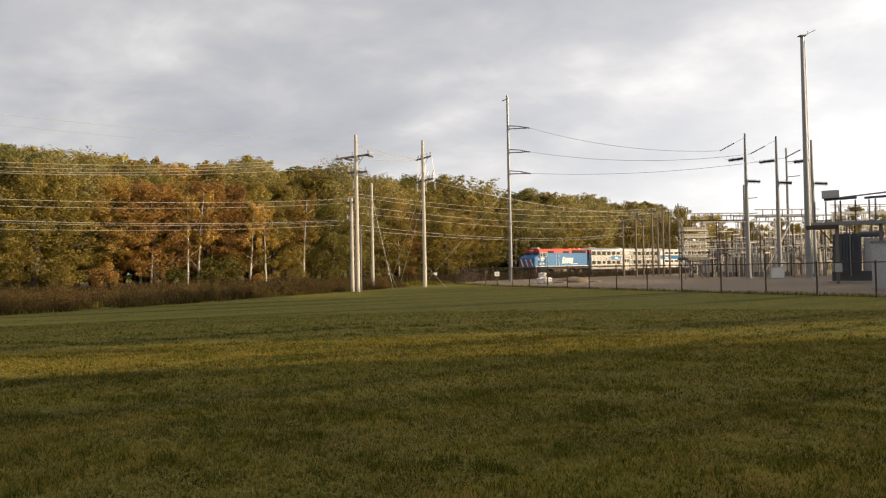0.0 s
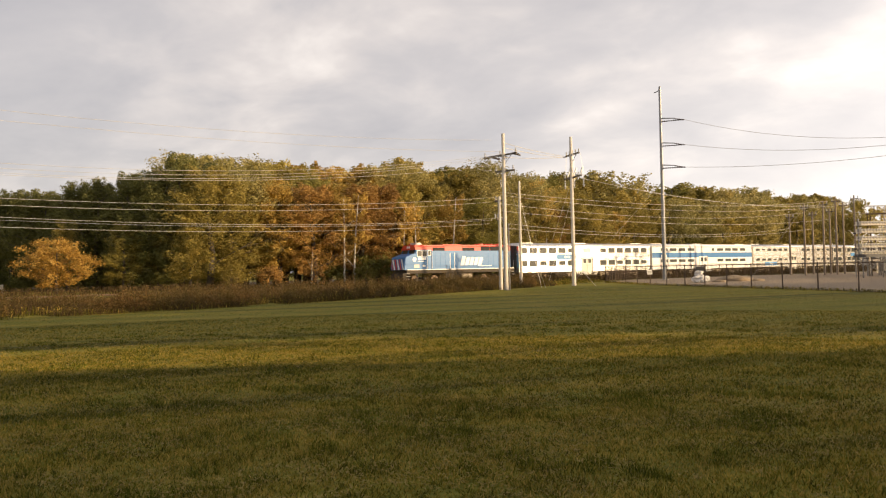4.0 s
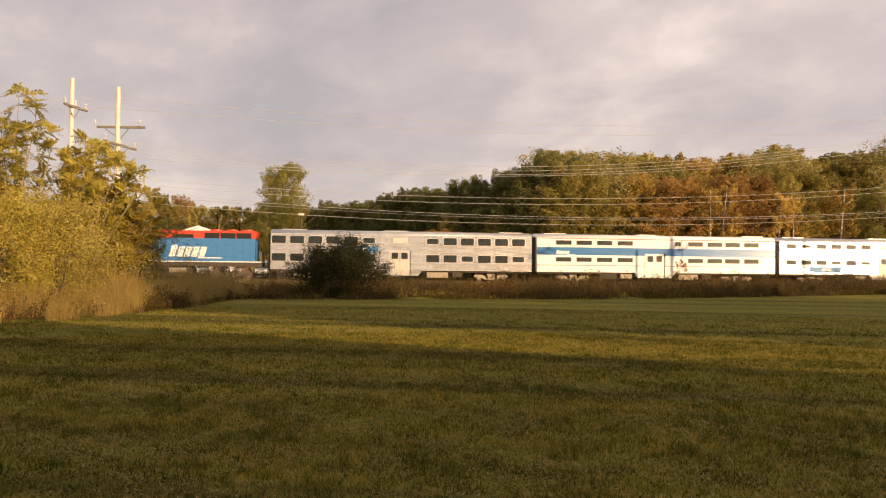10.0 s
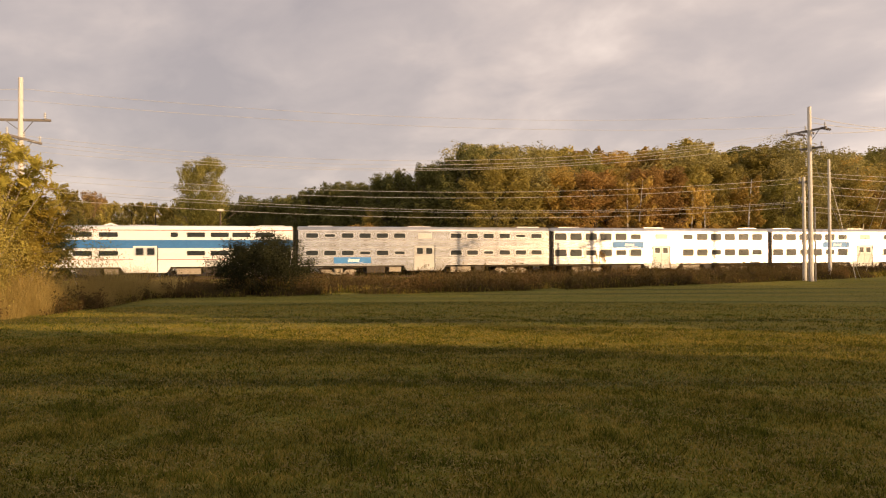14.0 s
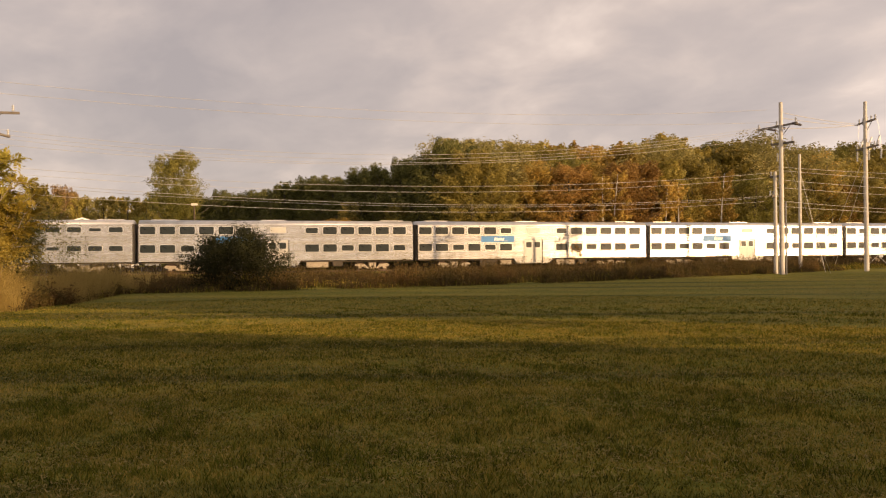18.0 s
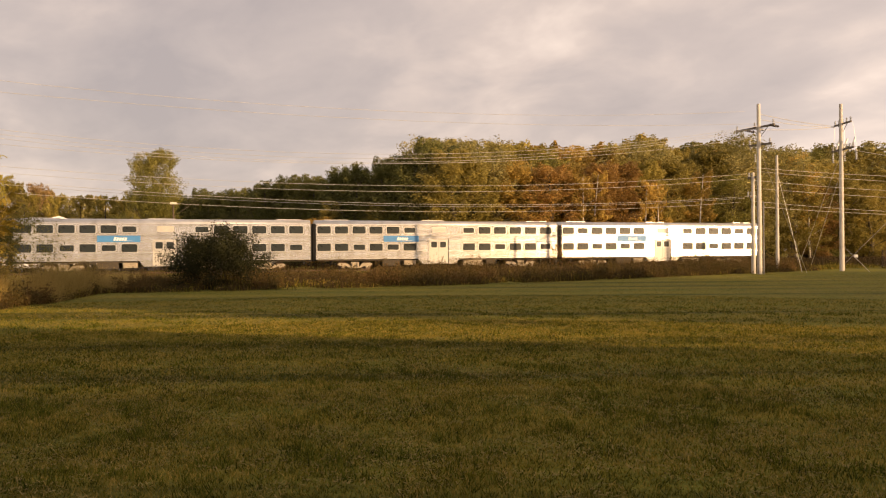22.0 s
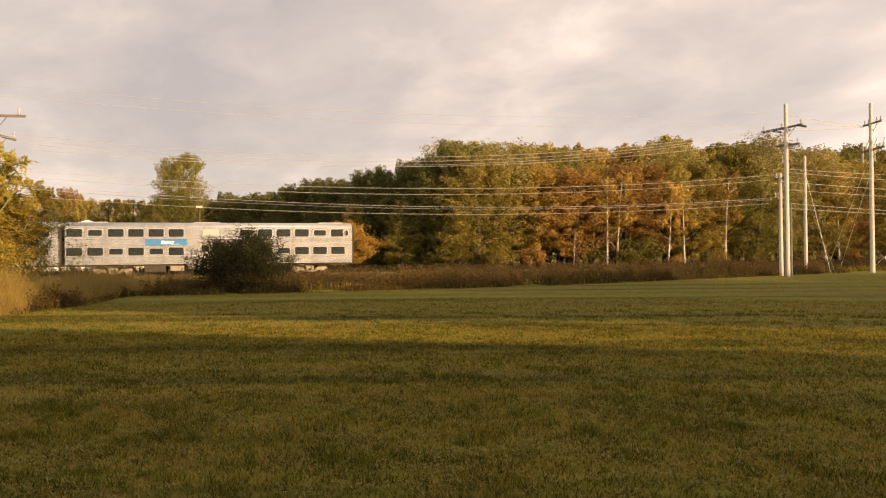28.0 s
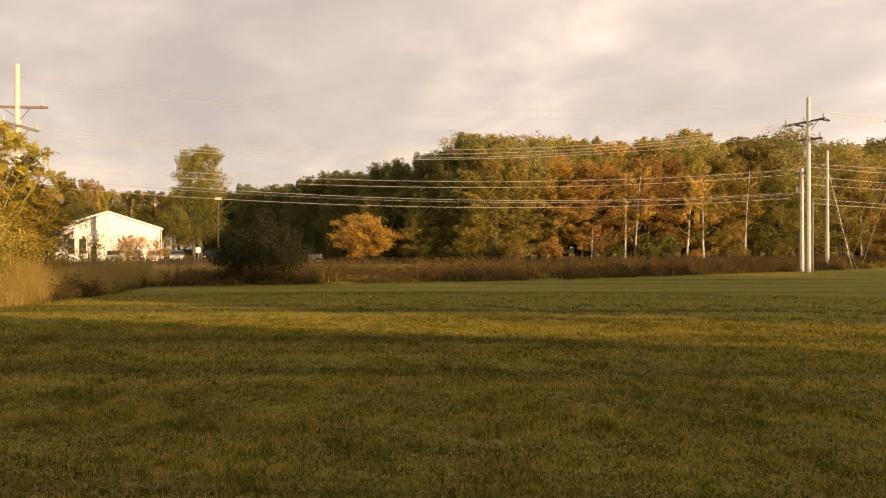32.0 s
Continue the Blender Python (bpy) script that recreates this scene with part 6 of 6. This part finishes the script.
def yard(u, v):
    """A place in the yard: u across, v away, from the middle of the switchgear."""
    return A(-24.0, 100) + RIGHT * u + AWAY * v


YARD_RZ = radians(6)


def portal(u, v, w, h, bays, label, mat="galv"):
    """A steel bus structure: columns, a cross beam and hanging or standing insulators."""
    p = yard(u, v)
    ob = thing("bus_structure", label, "bus structure", (p.x, p.y, 0.03), YARD_RZ, "switchyard structures")
    for i in range(bays + 1):
        x = w * i / bays
        bm = bmesh.new()
        for dx in (-0.15, 0.15):
            rod(bm, (x + dx, 0, 0), (x + dx, 0, h), 0.055, seg=5)
        for k in range(int(h / 0.6)):
            rod(bm, (x - 0.15, 0, k * 0.6), (x + 0.15, 0, k * 0.6 + 0.6), 0.022, seg=4)
        part("column", bm, mat, ob)
    part("beam", boxed(-0.3, w + 0.3, -0.08, 0.08, h + 0.06, h + 0.22, bevel=0.02), mat, ob)
    part("lower_beam", boxed(-0.1, w + 0.1, -0.08, 0.08, h * 0.62, h * 0.62 + 0.14), mat, ob)
    for i in range(bays * 3):
        x = w * (i + 0.5) / (bays * 3)
        part("insulator", insulator(bmesh.new(), (x, 0, h + 0.24), (x, 0, h + 1.0), 0.09, 6), "greyporc" if i % 2 else "porcelain", ob)
        part("insulator", insulator(bmesh.new(), (x, -0.1, h * 0.62), (x, -0.1, h * 0.62 - 0.7), 0.09, 6), "porcelain", ob)
    for y, z in ((0.0, h + 1.03), (-0.1, h * 0.62 - 0.74)):
        part("bus_bar", rodded((-0.4, y, z), (w + 0.4, y, z), 0.06, seg=8), "palesteel", ob)
    return ob


def breaker(u, v, label, mat="cream"):
    p = yard(u, v)
    ob = thing("circuit_breaker", label, "circuit breaker", (p.x, p.y, 0.03), radians(10), "circuit breakers")
    part("cabinet", boxed(-0.5, 0.5, -0.4, 0.4, 0.55, 1.75, bevel=0.03), mat, ob)
    for x in (-0.4, 0.4):
        part("leg", boxed(x - 0.05, x + 0.05, -0.3, 0.3, 0.0, 0.55), "galv", ob)
    for x in (-0.35, 0.0, 0.35):
        for lean in (-0.35, 0.35):
            part("bushing", insulator(bmesh.new(), (x, lean * 0.4, 1.75), (x * 1.3, lean * 1.7, 2.95), 0.11, 8), "greyporc", ob)
    return ob


def stand(u, v, h, label):
    """A switch stand with three posts and insulators."""
    p = yard(u, v)
    ob = thing("switch_stand", label, "switch stand", (p.x, p.y, 0.03), YARD_RZ, "switch stands")
    for x in (-1.3, 1.3):
        part("leg", rodded((x, 0, 0), (x, 0, h), 0.07, seg=6), "galv", ob)
        part("diagonal", rodded((x, 0, h), (x * 0.2, 0, h * 0.45), 0.03, seg=5), "galv", ob)
    part("beam", boxed(-1.6, 1.6, -0.1, 0.1, h, h + 0.18), "galv", ob)
    for x in (-1.3, 0.0, 1.3):
        part("insulator", insulator(bmesh.new(), (x, 0, h + 0.18), (x, 0, h + 1.0), 0.10, 7), "porcelain", ob)
        part("switch_blade", rodded((x, -0.6, h + 1.05), (x, 0.7, h + 1.25), 0.035, seg=6), "wire", ob)
    return ob


for u, v, w, h, b in ((-9.2, -4, 7.0, 6.9, 2), (-1.5, -3, 7.5, 7.1, 2), (-8.0, 6, 15.0, 7.2, 3), (6.8, -1, 8.0, 7.4, 2), (-6.0, 15, 18.0, 7.6, 4), (8.0, 9, 12.0, 7.8, 3), (-4.0, 25, 24.0, 8.0, 4)):
    portal(u, v, w, h, b, "weathered steel bus structure with insulators", "rust" if v in (-4, 15) else "galv" if v in (-3, 25) else "palesteel")
for u, v in ((-7.5, 1), (-4.5, 1.5), (-1.5, 1), (1.5, 2), (4.5, 1), (7.5, 2), (-6, 10), (-2, 11), (2, 10), (6, 11), (10, 6)):
    breaker(u, v, "cream circuit breaker with porcelain bushings")
for u, v, h in ((-8.5, -1, 2.6), (-5.0, -2, 3.0), (0.5, -1.5, 2.8), (3.5, -2, 3.2), (8.5, -3, 3.0), (-3, 8, 3.4), (3, 7, 3.2), (9, 5, 3.4), (12, 0, 3.2)):
    stand(u, v, h, "steel switch stand with three insulators")
for a, b in (((-9, -4, 8.1), (-8, 6, 8.3)), ((-3, -3, 8.2), (-2, 15, 8.8)), ((2, -3, 8.2), (4, 15, 8.8)), ((6, -3, 8.2), (9, 9, 8.9)), ((10, -1, 8.4), (13, 9, 8.9))):
    pa, pb = yard(a[0], a[1]), yard(b[0], b[1])
    strand(Vector((pa.x, pa.y, a[2])), Vector((pb.x, pb.y, b[2])), 0.35, 0.02, "slack conductor between bus structures")
pa, pb = yard(-1.0, -6, ), yard(2.0, -4)
tie_ob = thing("inclined_strut", "pale inclined steel strut in the switchyard", "strut", (pa.x, pa.y, 0))
part("bar", rodded((0, 0, 0.6), (pb.x - pa.x, pb.y - pa.y, 6.4), 0.09, seg=8), "cream", tie_ob)

# capacitor bank: tiers of cans on a steel rack
pc = A(-18.75, 88, 0.03)
bank = thing("capacitor_bank", "tiered rack of cream capacitor cans on insulators", "capacitor bank", pc, radians(22))
for x in (-1.6, 1.6):
    for y in (-0.5, 0.5):
        part("leg", rodded((x, y, 0), (x, y, 2.2), 0.06, seg=6), "galv", bank)
    part("post", boxed(x - 0.06, x + 0.06, -0.06, 0.06, 2.2, 6.1), "galv", bank)
for sg in (-1, 1):
    part("diagonal", rodded((-1.6 * sg, 0, 0.2), (1.6 * sg, 0, 1.9), 0.04, seg=5), "galv", bank)
part("base_frame", boxed(-1.8, 1.8, -0.6, 0.6, 2.15, 2.35), "darksteel", bank)
can_me = finish(boxed(-0.13, 0.13, -0.42, 0.42, 0.0, 0.32, bevel=0.02), "can", "cream")
bush_me = finish(insulator(bmesh.new(), (0, -0.42, 0.21), (0, -0.66, 0.21), 0.06, 4), "bushing", "greyporc")
for tier in range(5):
    z = 2.45 + tier * 0.76
    part("shelf", boxed(-1.75, 1.75, -0.5, 0.5, z - 0.07, z, bevel=0.01), "cream" if tier else "darksteel", bank)
    for k in range(9):
        c = part("can", can_me, "cream", bank, loc=(-1.44 + k * 0.36, 0, z))
        part("bushing", bush_me, "greyporc", c)
for x in (-1.9, 1.9):
    for z in (3.0, 4.6):
        part("end_insulator", insulator(bmesh.new(), (x, 0, z), (x * 1.14, 0, z), 0.11, 4), "darksteel", bank)

# switch deck with tall post insulators, transformer, cabinets (nearer the fence)
pd = A(-26.6, 64, 0.03)
deck = thing("switch_deck", "raised steel deck carrying tall post insulators", "switch deck", pd, radians(-29))
part("deck_beam", boxed(0, 7.6, -0.45, 0.45, 4.45, 4.72, bevel=0.02), "galv", deck)
part("edge_beam", boxed(-0.4, 1.8, -0.5, 0.5, 4.2, 4.5, bevel=0.02), "rust", deck)
for x in (1.7, 4.6, 7.2):
    part("column", boxed(x - 0.13, x + 0.13, -0.13, 0.13, 0, 4.45, bevel=0.02), "arm", deck, "brown steel column")
for i, x in enumerate((0.25, 1.0, 1.65, 2.0, 3.0, 3.9, 4.3, 5.4, 6.0, 6.9)):
    part("post_insulator", insulator(bmesh.new(), (x, (i % 2) * 0.4 - 0.2, 4.72), (x, (i % 2) * 0.4 - 0.2, 6.35), 0.11, 10), "porcelain", deck)
for x0, x1 in ((0.9, 3.1), (3.6, 5.5), (5.7, 7.6)):
    part("switch_arm", rodded((x0, 0, 6.45), (x1, 0, 6.5), 0.09, seg=8), "darksteel", deck)
part("switch_arm", rodded((1.6, 0.2, 6.55), (7.6, 0.2, 7.0), 0.06, seg=8), "galv", deck)
part("operator_box", boxed(0.75, 1.95, -0.3, 0.3, 6.55, 7.15, bevel=0.03), "cabinet", deck)
part("control_box", boxed(1.5, 2.0, -0.5, -0.25, 0.9, 1.55, bevel=0.02), "cabinet", deck)
for x in (0.4, 6.4):
    part("brace", rodded((x, 0, 4.4), (x + 1.2, 0, 2.9), 0.05, seg=6), "rust", deck)
pt = A(-28.7, 68, 0.03)
tr = thing("transformer", "dark blue-grey power transformer with radiator fins", "transformer", pt, radians(-29))
part("plinth", boxed(-1.4, 3.4, -1.2, 1.2, 0, 0.14), "concrete", tr)
part("tank", boxed(-1.0, 1.0, -0.9, 0.9, 0.9, 3.9, bevel=0.06), "trafo", tr)
part("skid", boxed(-1.1, 3.0, -0.95, 0.95, 0.14, 0.9), "darksteel", tr)
for k in range(9):
    part("radiator_fin", boxed(-0.95 + k * 0.22, -0.80 + k * 0.22, -1.25, -0.9, 1.1, 3.7, bevel=0.02), "trafo", tr)
part("conservator", rodded((0.9, 0.3, 3.85), (2.6, 0.3, 3.85), 0.24, seg=14), "trafo", tr)
part("side_tank", boxed(1.2, 2.9, -0.8, 0.8, 0.9, 3.5, bevel=0.05), "cabinet", tr)
for x in (-0.6, 0.0, 0.6):
    part("bushing", insulator(bmesh.new(), (x, 0, 3.9), (x, 0, 4.75), 0.11, 7), "porcelain", tr)
part("drain_pipe", rodded((0.25, -1.28, 0.5), (0.25, -1.28, 3.8), 0.05, seg=8), "galv", tr)
for az, d, w, h in ((-31.6, 51, 2.6, 2.75), (-33.6, 50, 2.2, 2.3)):
    cb = thing("control_cabinet", "large pale grey steel control cabinet on gravel", "control cabinet", A(az, d, 0.03), radians(-29))
    part("body", boxed(-w / 2, w / 2, -0.9, 0.9, 0.12, h, bevel=0.03), "cabinet", cb)
    part("lid", boxed(-w / 2 - 0.08, w / 2 + 0.08, -0.98, 0.98, h, h + 0.12, bevel=0.02), "galv", cb)
    part("plinth", boxed(-w / 2 - 0.05, w / 2 + 0.05, -0.95, 0.95, 0, 0.12), "concrete", cb)
    for k in (-1, 1):
        part("door", boxed(min(0.03 * k, k * (w / 2 - 0.1)), max(0.03 * k, k * (w / 2 - 0.1)), -0.925, -0.9, 0.25, h - 0.15, bevel=0.01), "cabinet", cb)
        part("handle", boxed(0.08 * k - 0.02, 0.08 * k + 0.02, -0.96, -0.925, 1.1, 1.4), "darksteel", cb)
p = A(-24.35, 86.5, 0.03)
bx = thing("junction_box", "white junction box at the foot of a steel pole", "junction box", p, YARD_RZ)
part("body", boxed(-0.58, 0.58, -0.3, 0.3, 0.05, 1.15, bevel=0.03), "sign", bx)
part("lid", boxed(-0.62, 0.62, -0.34, 0.34, 1.15, 1.22), "cabinet", bx)
part("plinth", boxed(-0.64, 0.64, -0.36, 0.36, 0, 0.05), "concrete", bx)
for az, d, h in ((-19.2, 104, 3.4), (-20.2, 102, 3.0), (-20.9, 96, 4.2), (-23.3, 96, 5.0), (-25.4, 95, 5.4), (-27.4, 92, 5.2), (-28.9, 90, 5.6), (-30.2, 88, 5.6)):
    q = thing("post_insulator", "tall porcelain post insulator on a steel stand", "insulator", A(az, d, 0.03), YARD_RZ, "post insulators")
    part("stand", rodded((0, 0, 0), (0, 0, h * 0.62), 0.09, seg=8), "galv", q)
    part("insulator", insulator(bmesh.new(), (0, 0, h * 0.62), (0, 0, h), 0.13, 9), "porcelain", q)

# busier middle ground of the switchyard
rngy = np.random.default_rng(17)
for k in range(96):
    u, v = float(rngy.uniform(-10, 14)), float(rngy.uniform(-5, 24))
    h = float(rngy.uniform(2.6, 6.6))
    p = yard(u, v)
    q = thing("bus_support", "rust-brown lattice bus support with stacked insulators", "bus support", (p.x, p.y, 0.03), YARD_RZ + float(rngy.uniform(0.0, 0.9)), "bus supports")
    # pale steel and cream on some parts stand in for sunlit bits
    part("stand", boxed(-0.08, 0.08, -0.08, 0.08, 0, h * 0.6), ("rust", "palesteel", "galv")[k % 3], q)
    part("arm", boxed(-1.1, 1.1, -0.06, 0.06, h * 0.6, h * 0.6 + 0.12), "rust" if k % 2 else "palesteel", q)
    for x in (-1.0, 0.0, 1.0):
        part("insulator", insulator(bmesh.new(), (x, 0, h * 0.6 + 0.12), (x, 0, h), 0.10, 6), ("porcelain", "cream", "greyporc")[k % 3], q)
    part("conductor", rodded((-1.3, 0, h + 0.04), (1.3, 0.2, h + 0.04), 0.04, seg=6), "cream" if k % 3 == 0 else "wire", q)
    part("diagonal", rodded((0, 0, h * 0.2), (0.9, 0.0, h * 0.6), 0.035, seg=5), "galv", q)

# ---- beyond the railway: house, parked cars, lamp post ----
house = thing("house", "white gabled house with pale roof, lit by the low sun", "house", A(57.35, 112, 0.0), radians(57.35))
W2, DEP, EV, PK = 6.5, 9.0, 4.55, 6.7


def gable(bm, x0, x1, y0, y1, ev, pk):
    xm = (x0 + x1) / 2
    prism(bm, [(x0, 0), (x1, 0), (x1, ev), (xm, pk), (x0, ev)], y0, y1)
    return bm


part("wall", gable(bmesh.new(), -W2, W2, 0, DEP, EV, PK), "siding", house)
for sg in (-1, 1):
    bm = bmesh.new()
    prism(bm, [(0, PK + 0.03), (sg * (W2 + 0.5), EV - 0.13), (sg * (W2 + 0.5), EV + 0.06), (0, PK + 0.22)], -1.6, DEP + 0.4)
    part("roof_slope", bm, "shingle", house, "pale shingled roof slope")
    bm = bmesh.new()
    prism(bm, [(0, PK - 0.02), (sg * (W2 + 0.5), EV - 0.18), (sg * (W2 + 0.5), EV + 0.02), (0, PK + 0.18)], -1.66, -1.6)
    part("bargeboard", bm, "white", house)
part("porch_wall", boxed(-1.4, W2 + 0.1, -1.45, -0.01, 0, EV - 0.35), "siding", house)
bm = bmesh.new()
prism(bm, [(-1.5, EV - 0.36), (W2 + 0.1, EV - 0.36), (W2 + 0.1, EV - 0.1), (0, PK - 0.1), (-1.5, PK - 0.62)], -1.45, -0.01)
part("front_gable", bm, "siding", house)
for k in range(14):
    part("siding_board", boxed(-1.4, W2 + 0.1, -1.47, -1.452, 0.25 + k * 0.28, 0.25 + k * 0.28 + 0.02), "shingle", house)
for x in (-4.6, -3.2):
    fr = part("window", boxed(x - 0.5, x + 0.5, -0.06, -0.012, 1.0, 3.2, bevel=0.01), "white", house)
    part("pane", boxed(x - 0.42, x + 0.42, -0.08, -0.064, 1.08, 3.12), "glass", fr)
part("downpipe", rodded((W2 + 0.25, -1.5, 0), (W2 + 0.25, -1.5, EV - 0.1), 0.06, seg=8), "white", house)
part("door", boxed(-2.2, -1.5, -0.05, -0.012, 0, 2.1), "cardark", house)

for az, d, h, leaf, lab, seed in ((56.2, 100, 3.6, "leaf_rust", "reddish bare-branched bush before the white house", 81), (54.0, 101, 3.2, "leaf_rust", "rust-red bush before the white house", 82), (58.6, 98, 3.4, "leaf_olive", "olive bush before the white house", 83)):
    b = build_tree("house_bush", lab, leaf, seed, h=h, low=0.2, width=2.0, n=900, size=0.16, lobes=26, r=0.06, fork=0.1, limbs=10, spread=1.4, depth=2, category="bush")
    b.matrix_basis = pose(*A(az, d, -0.05))


def parked_car(p, rz, paint, label):
    ob = thing("parked_car", label, "car", (p[0], p[1], 0.03), rz, "parked cars")
    bm = bmesh.new()
    prism(bm, [(-2.2, 0.35), (-2.25, 0.75), (-1.5, 0.95), (1.9, 0.95), (2.2, 0.8), (2.2, 0.35)], -0.88, 0.88)
    bmesh.ops.bevel(bm, geom=list(bm.edges), offset=0.07, segments=2, affect="EDGES")
    part("body", bm, paint, ob)
    bm = bmesh.new()
    prism(bm, [(-1.35, 0.93), (-0.7, 1.46), (1.1, 1.48), (1.8, 0.93)], -0.76, 0.76)
    bmesh.ops.bevel(bm, geom=list(bm.edges), offset=0.06, segments=2, affect="EDGES")
    part("glazed_cabin", bm, "glass", ob)
    part("roof", boxed(-0.65, 1.05, -0.70, 0.70, 1.46, 1.50, bevel=0.015), paint, ob)
    for x in (-1.35, 1.35):
        for sg in (-1, 1):
            w = part("wheel", rodded((x, sg * 0.70, 0.32), (x, sg * 0.90, 0.32), 0.32, seg=16), "rubber", ob)
            part("rim", rodded((x, sg * 0.89, 0.32), (x, sg * 0.915, 0.32), 0.19, seg=12), "galv", w)
    for sg in (-1, 1):
        part("headlight", boxed(-2.25, -2.16, sg * 0.62 - 0.16, sg * 0.62 + 0.16, 0.62, 0.76, bevel=0.02), "sign", ob)
        part("tail_light", boxed(2.14, 2.22, sg * 0.66 - 0.13, sg * 0.66 + 0.13, 0.64, 0.82, bevel=0.02), "stripe_red", ob)
    part("bumper", boxed(-2.3, -2.16, -0.8, 0.8, 0.36, 0.56, bevel=0.03), paint, ob)
    return ob


for az, d, rz, paint, lab in ((52.75, 104, 140, "carsilver", "silver car parked facing the railway"), (50.45, 103, 140, "cardark", "dark car parked beyond the railway"), (54.3, 104, 150, "whitecar", "white car parked before the white house"), (55.6, 105, 150, "cardark", "dark car parked before the white house"), (57.0, 104, 150, "carsilver", "silver car parked before the white house")):
    parked_car(A(az, d), radians(rz), paint, lab)
lampp = thing("lamp_post", "tall rusty lamp post with a flat head", "lamp post", A(49.9, 86, 0.0), radians(50))
part("shaft", rodded((0, 0, 0), (0, 0, 7.2), 0.12, 0.08, seg=10), "rust", lampp)
part("head", boxed(-0.35, 0.35, -0.2, 0.2, 7.2, 7.42, bevel=0.03), "cream", lampp)
lot = thing("parking_sign", "small white sign by the parked cars", "sign", A(51.3, 100, 0.0), radians(50))
part("plate", boxed(-0.3, 0.3, -0.02, 0.02, 1.2, 1.9), "sign", lot)
part("post", rodded((0, 0.05, 0), (0, 0.05, 1.9), 0.04, seg=8), "galv", lot)

# unseen flats added on the sun's side of the lawn; their roof edge shades it
ex, ey = Vector((16.8, 4.8, 0)), Vector((52.3, 13.25, 0))
flats = thing("apartment_building", "unseen brown brick apartment block, added to shade the lawn", "apartment building", ex, math.atan2(ey.y - ex.y, ey.x - ex.x))
LEN = (ey - ex).length
part("wall", boxed(0, LEN, -13, -0.4, 0, 9.35), "brick", flats)
part("roof", boxed(-0.4, LEN + 0.4, -13.4, 0, 9.35, 9.75, bevel=0.03), "shingle", flats)
for fl in range(3):
    for k in range(10):
        x = 2.2 + k * 3.9
        w = part("window", boxed(x - 0.7, x + 0.7, -0.41, -0.36, 1.2 + fl * 3.1, 2.6 + fl * 3.1), "white", flats)
        part("pane", boxed(x - 0.62, x + 0.62, -0.37, -0.34, 1.28 + fl * 3.1, 2.52 + fl * 3.1), "glass", w)


def motions():
    """The train brakes from about 14 to 8 metres a second as it passes."""
    front = [(0.0, 113.5), (0.5, 106.6), (1.0, 99.9), (1.5, 93.4), (2.0, 87.0), (2.5, 80.6), (3.5, 67.9), (4.5, 55.5), (5.0, 49.5), (5.5, 43.5), (6.0, 37.6), (6.5, 31.8), (7.0, 26.0), (7.5, 20.3), (8.0, 14.7), (8.5, 9.2), (9.0, 3.7), (9.5, -1.8), (10.0, -7.3), (10.5, -12.7), (11.0, -18.1), (11.5, -23.6), (12.0, -28.9), (12.5, -34.0), (13.0, -39.2), (13.5, -44.2), (14.0, -49.2), (14.5, -54.3), (15.5, -64.1), (16.5, -73.6), (17.0, -78.2), (17.5, -82.7), (18.0, -87.0), (18.5, -91.4), (19.0, -95.7), (19.5, -100.0), (20.0, -104.2), (20.5, -108.4), (21.0, -112.7), (21.5, -116.8), (22.0, -121.1), (22.5, -125.3), (23.0, -129.4), (23.5, -133.7), (24.0, -137.9), (24.5, -142.1), (25.0, -146.3), (25.5, -150.4), (26.5, -158.8), (27.5, -167.1), (28.0, -171.2), (28.5, -175.4), (29.0, -179.6), (29.5, -183.8), (30.0, -187.9), (30.5, -192.0), (31.0, -196.2), (32.0, -204.5)]
    heading = math.degrees(BEAR)
    for k, ob in enumerate([loco] + CARS):
        back = 25.9 * max(k - 1, 0)
        rows = []
        for t, s in front:
            p = T(s + back, TRACK_N, 0.0)
            rows.append((t, pose(p.x, p.y, p.z, 0, 0, heading)))
        walk(ob, rows)
    # wheels roll with the way gone, keyed at every frame of the clip's thirty a second
    ts, ss = [r[0] for r in front], [r[1] for r in front]
    for k, ob in enumerate([loco] + CARS):
        for b in ob.children:
            for w in b.children:
                if not w.name.startswith("wheelset"):
                    continue
                loc, rad = w.location.copy(), w.location.z - RAIL
                rows = []
                for f in range(0, 961):
                    t = f / 30
                    a = math.degrees((float(np.interp(t, ts, ss)) - ss[0]) / rad)
                    rows.append((t, pose(loc.x, loc.y, loc.z, 0, a, 0)))
                walk(w, rows)


motions()
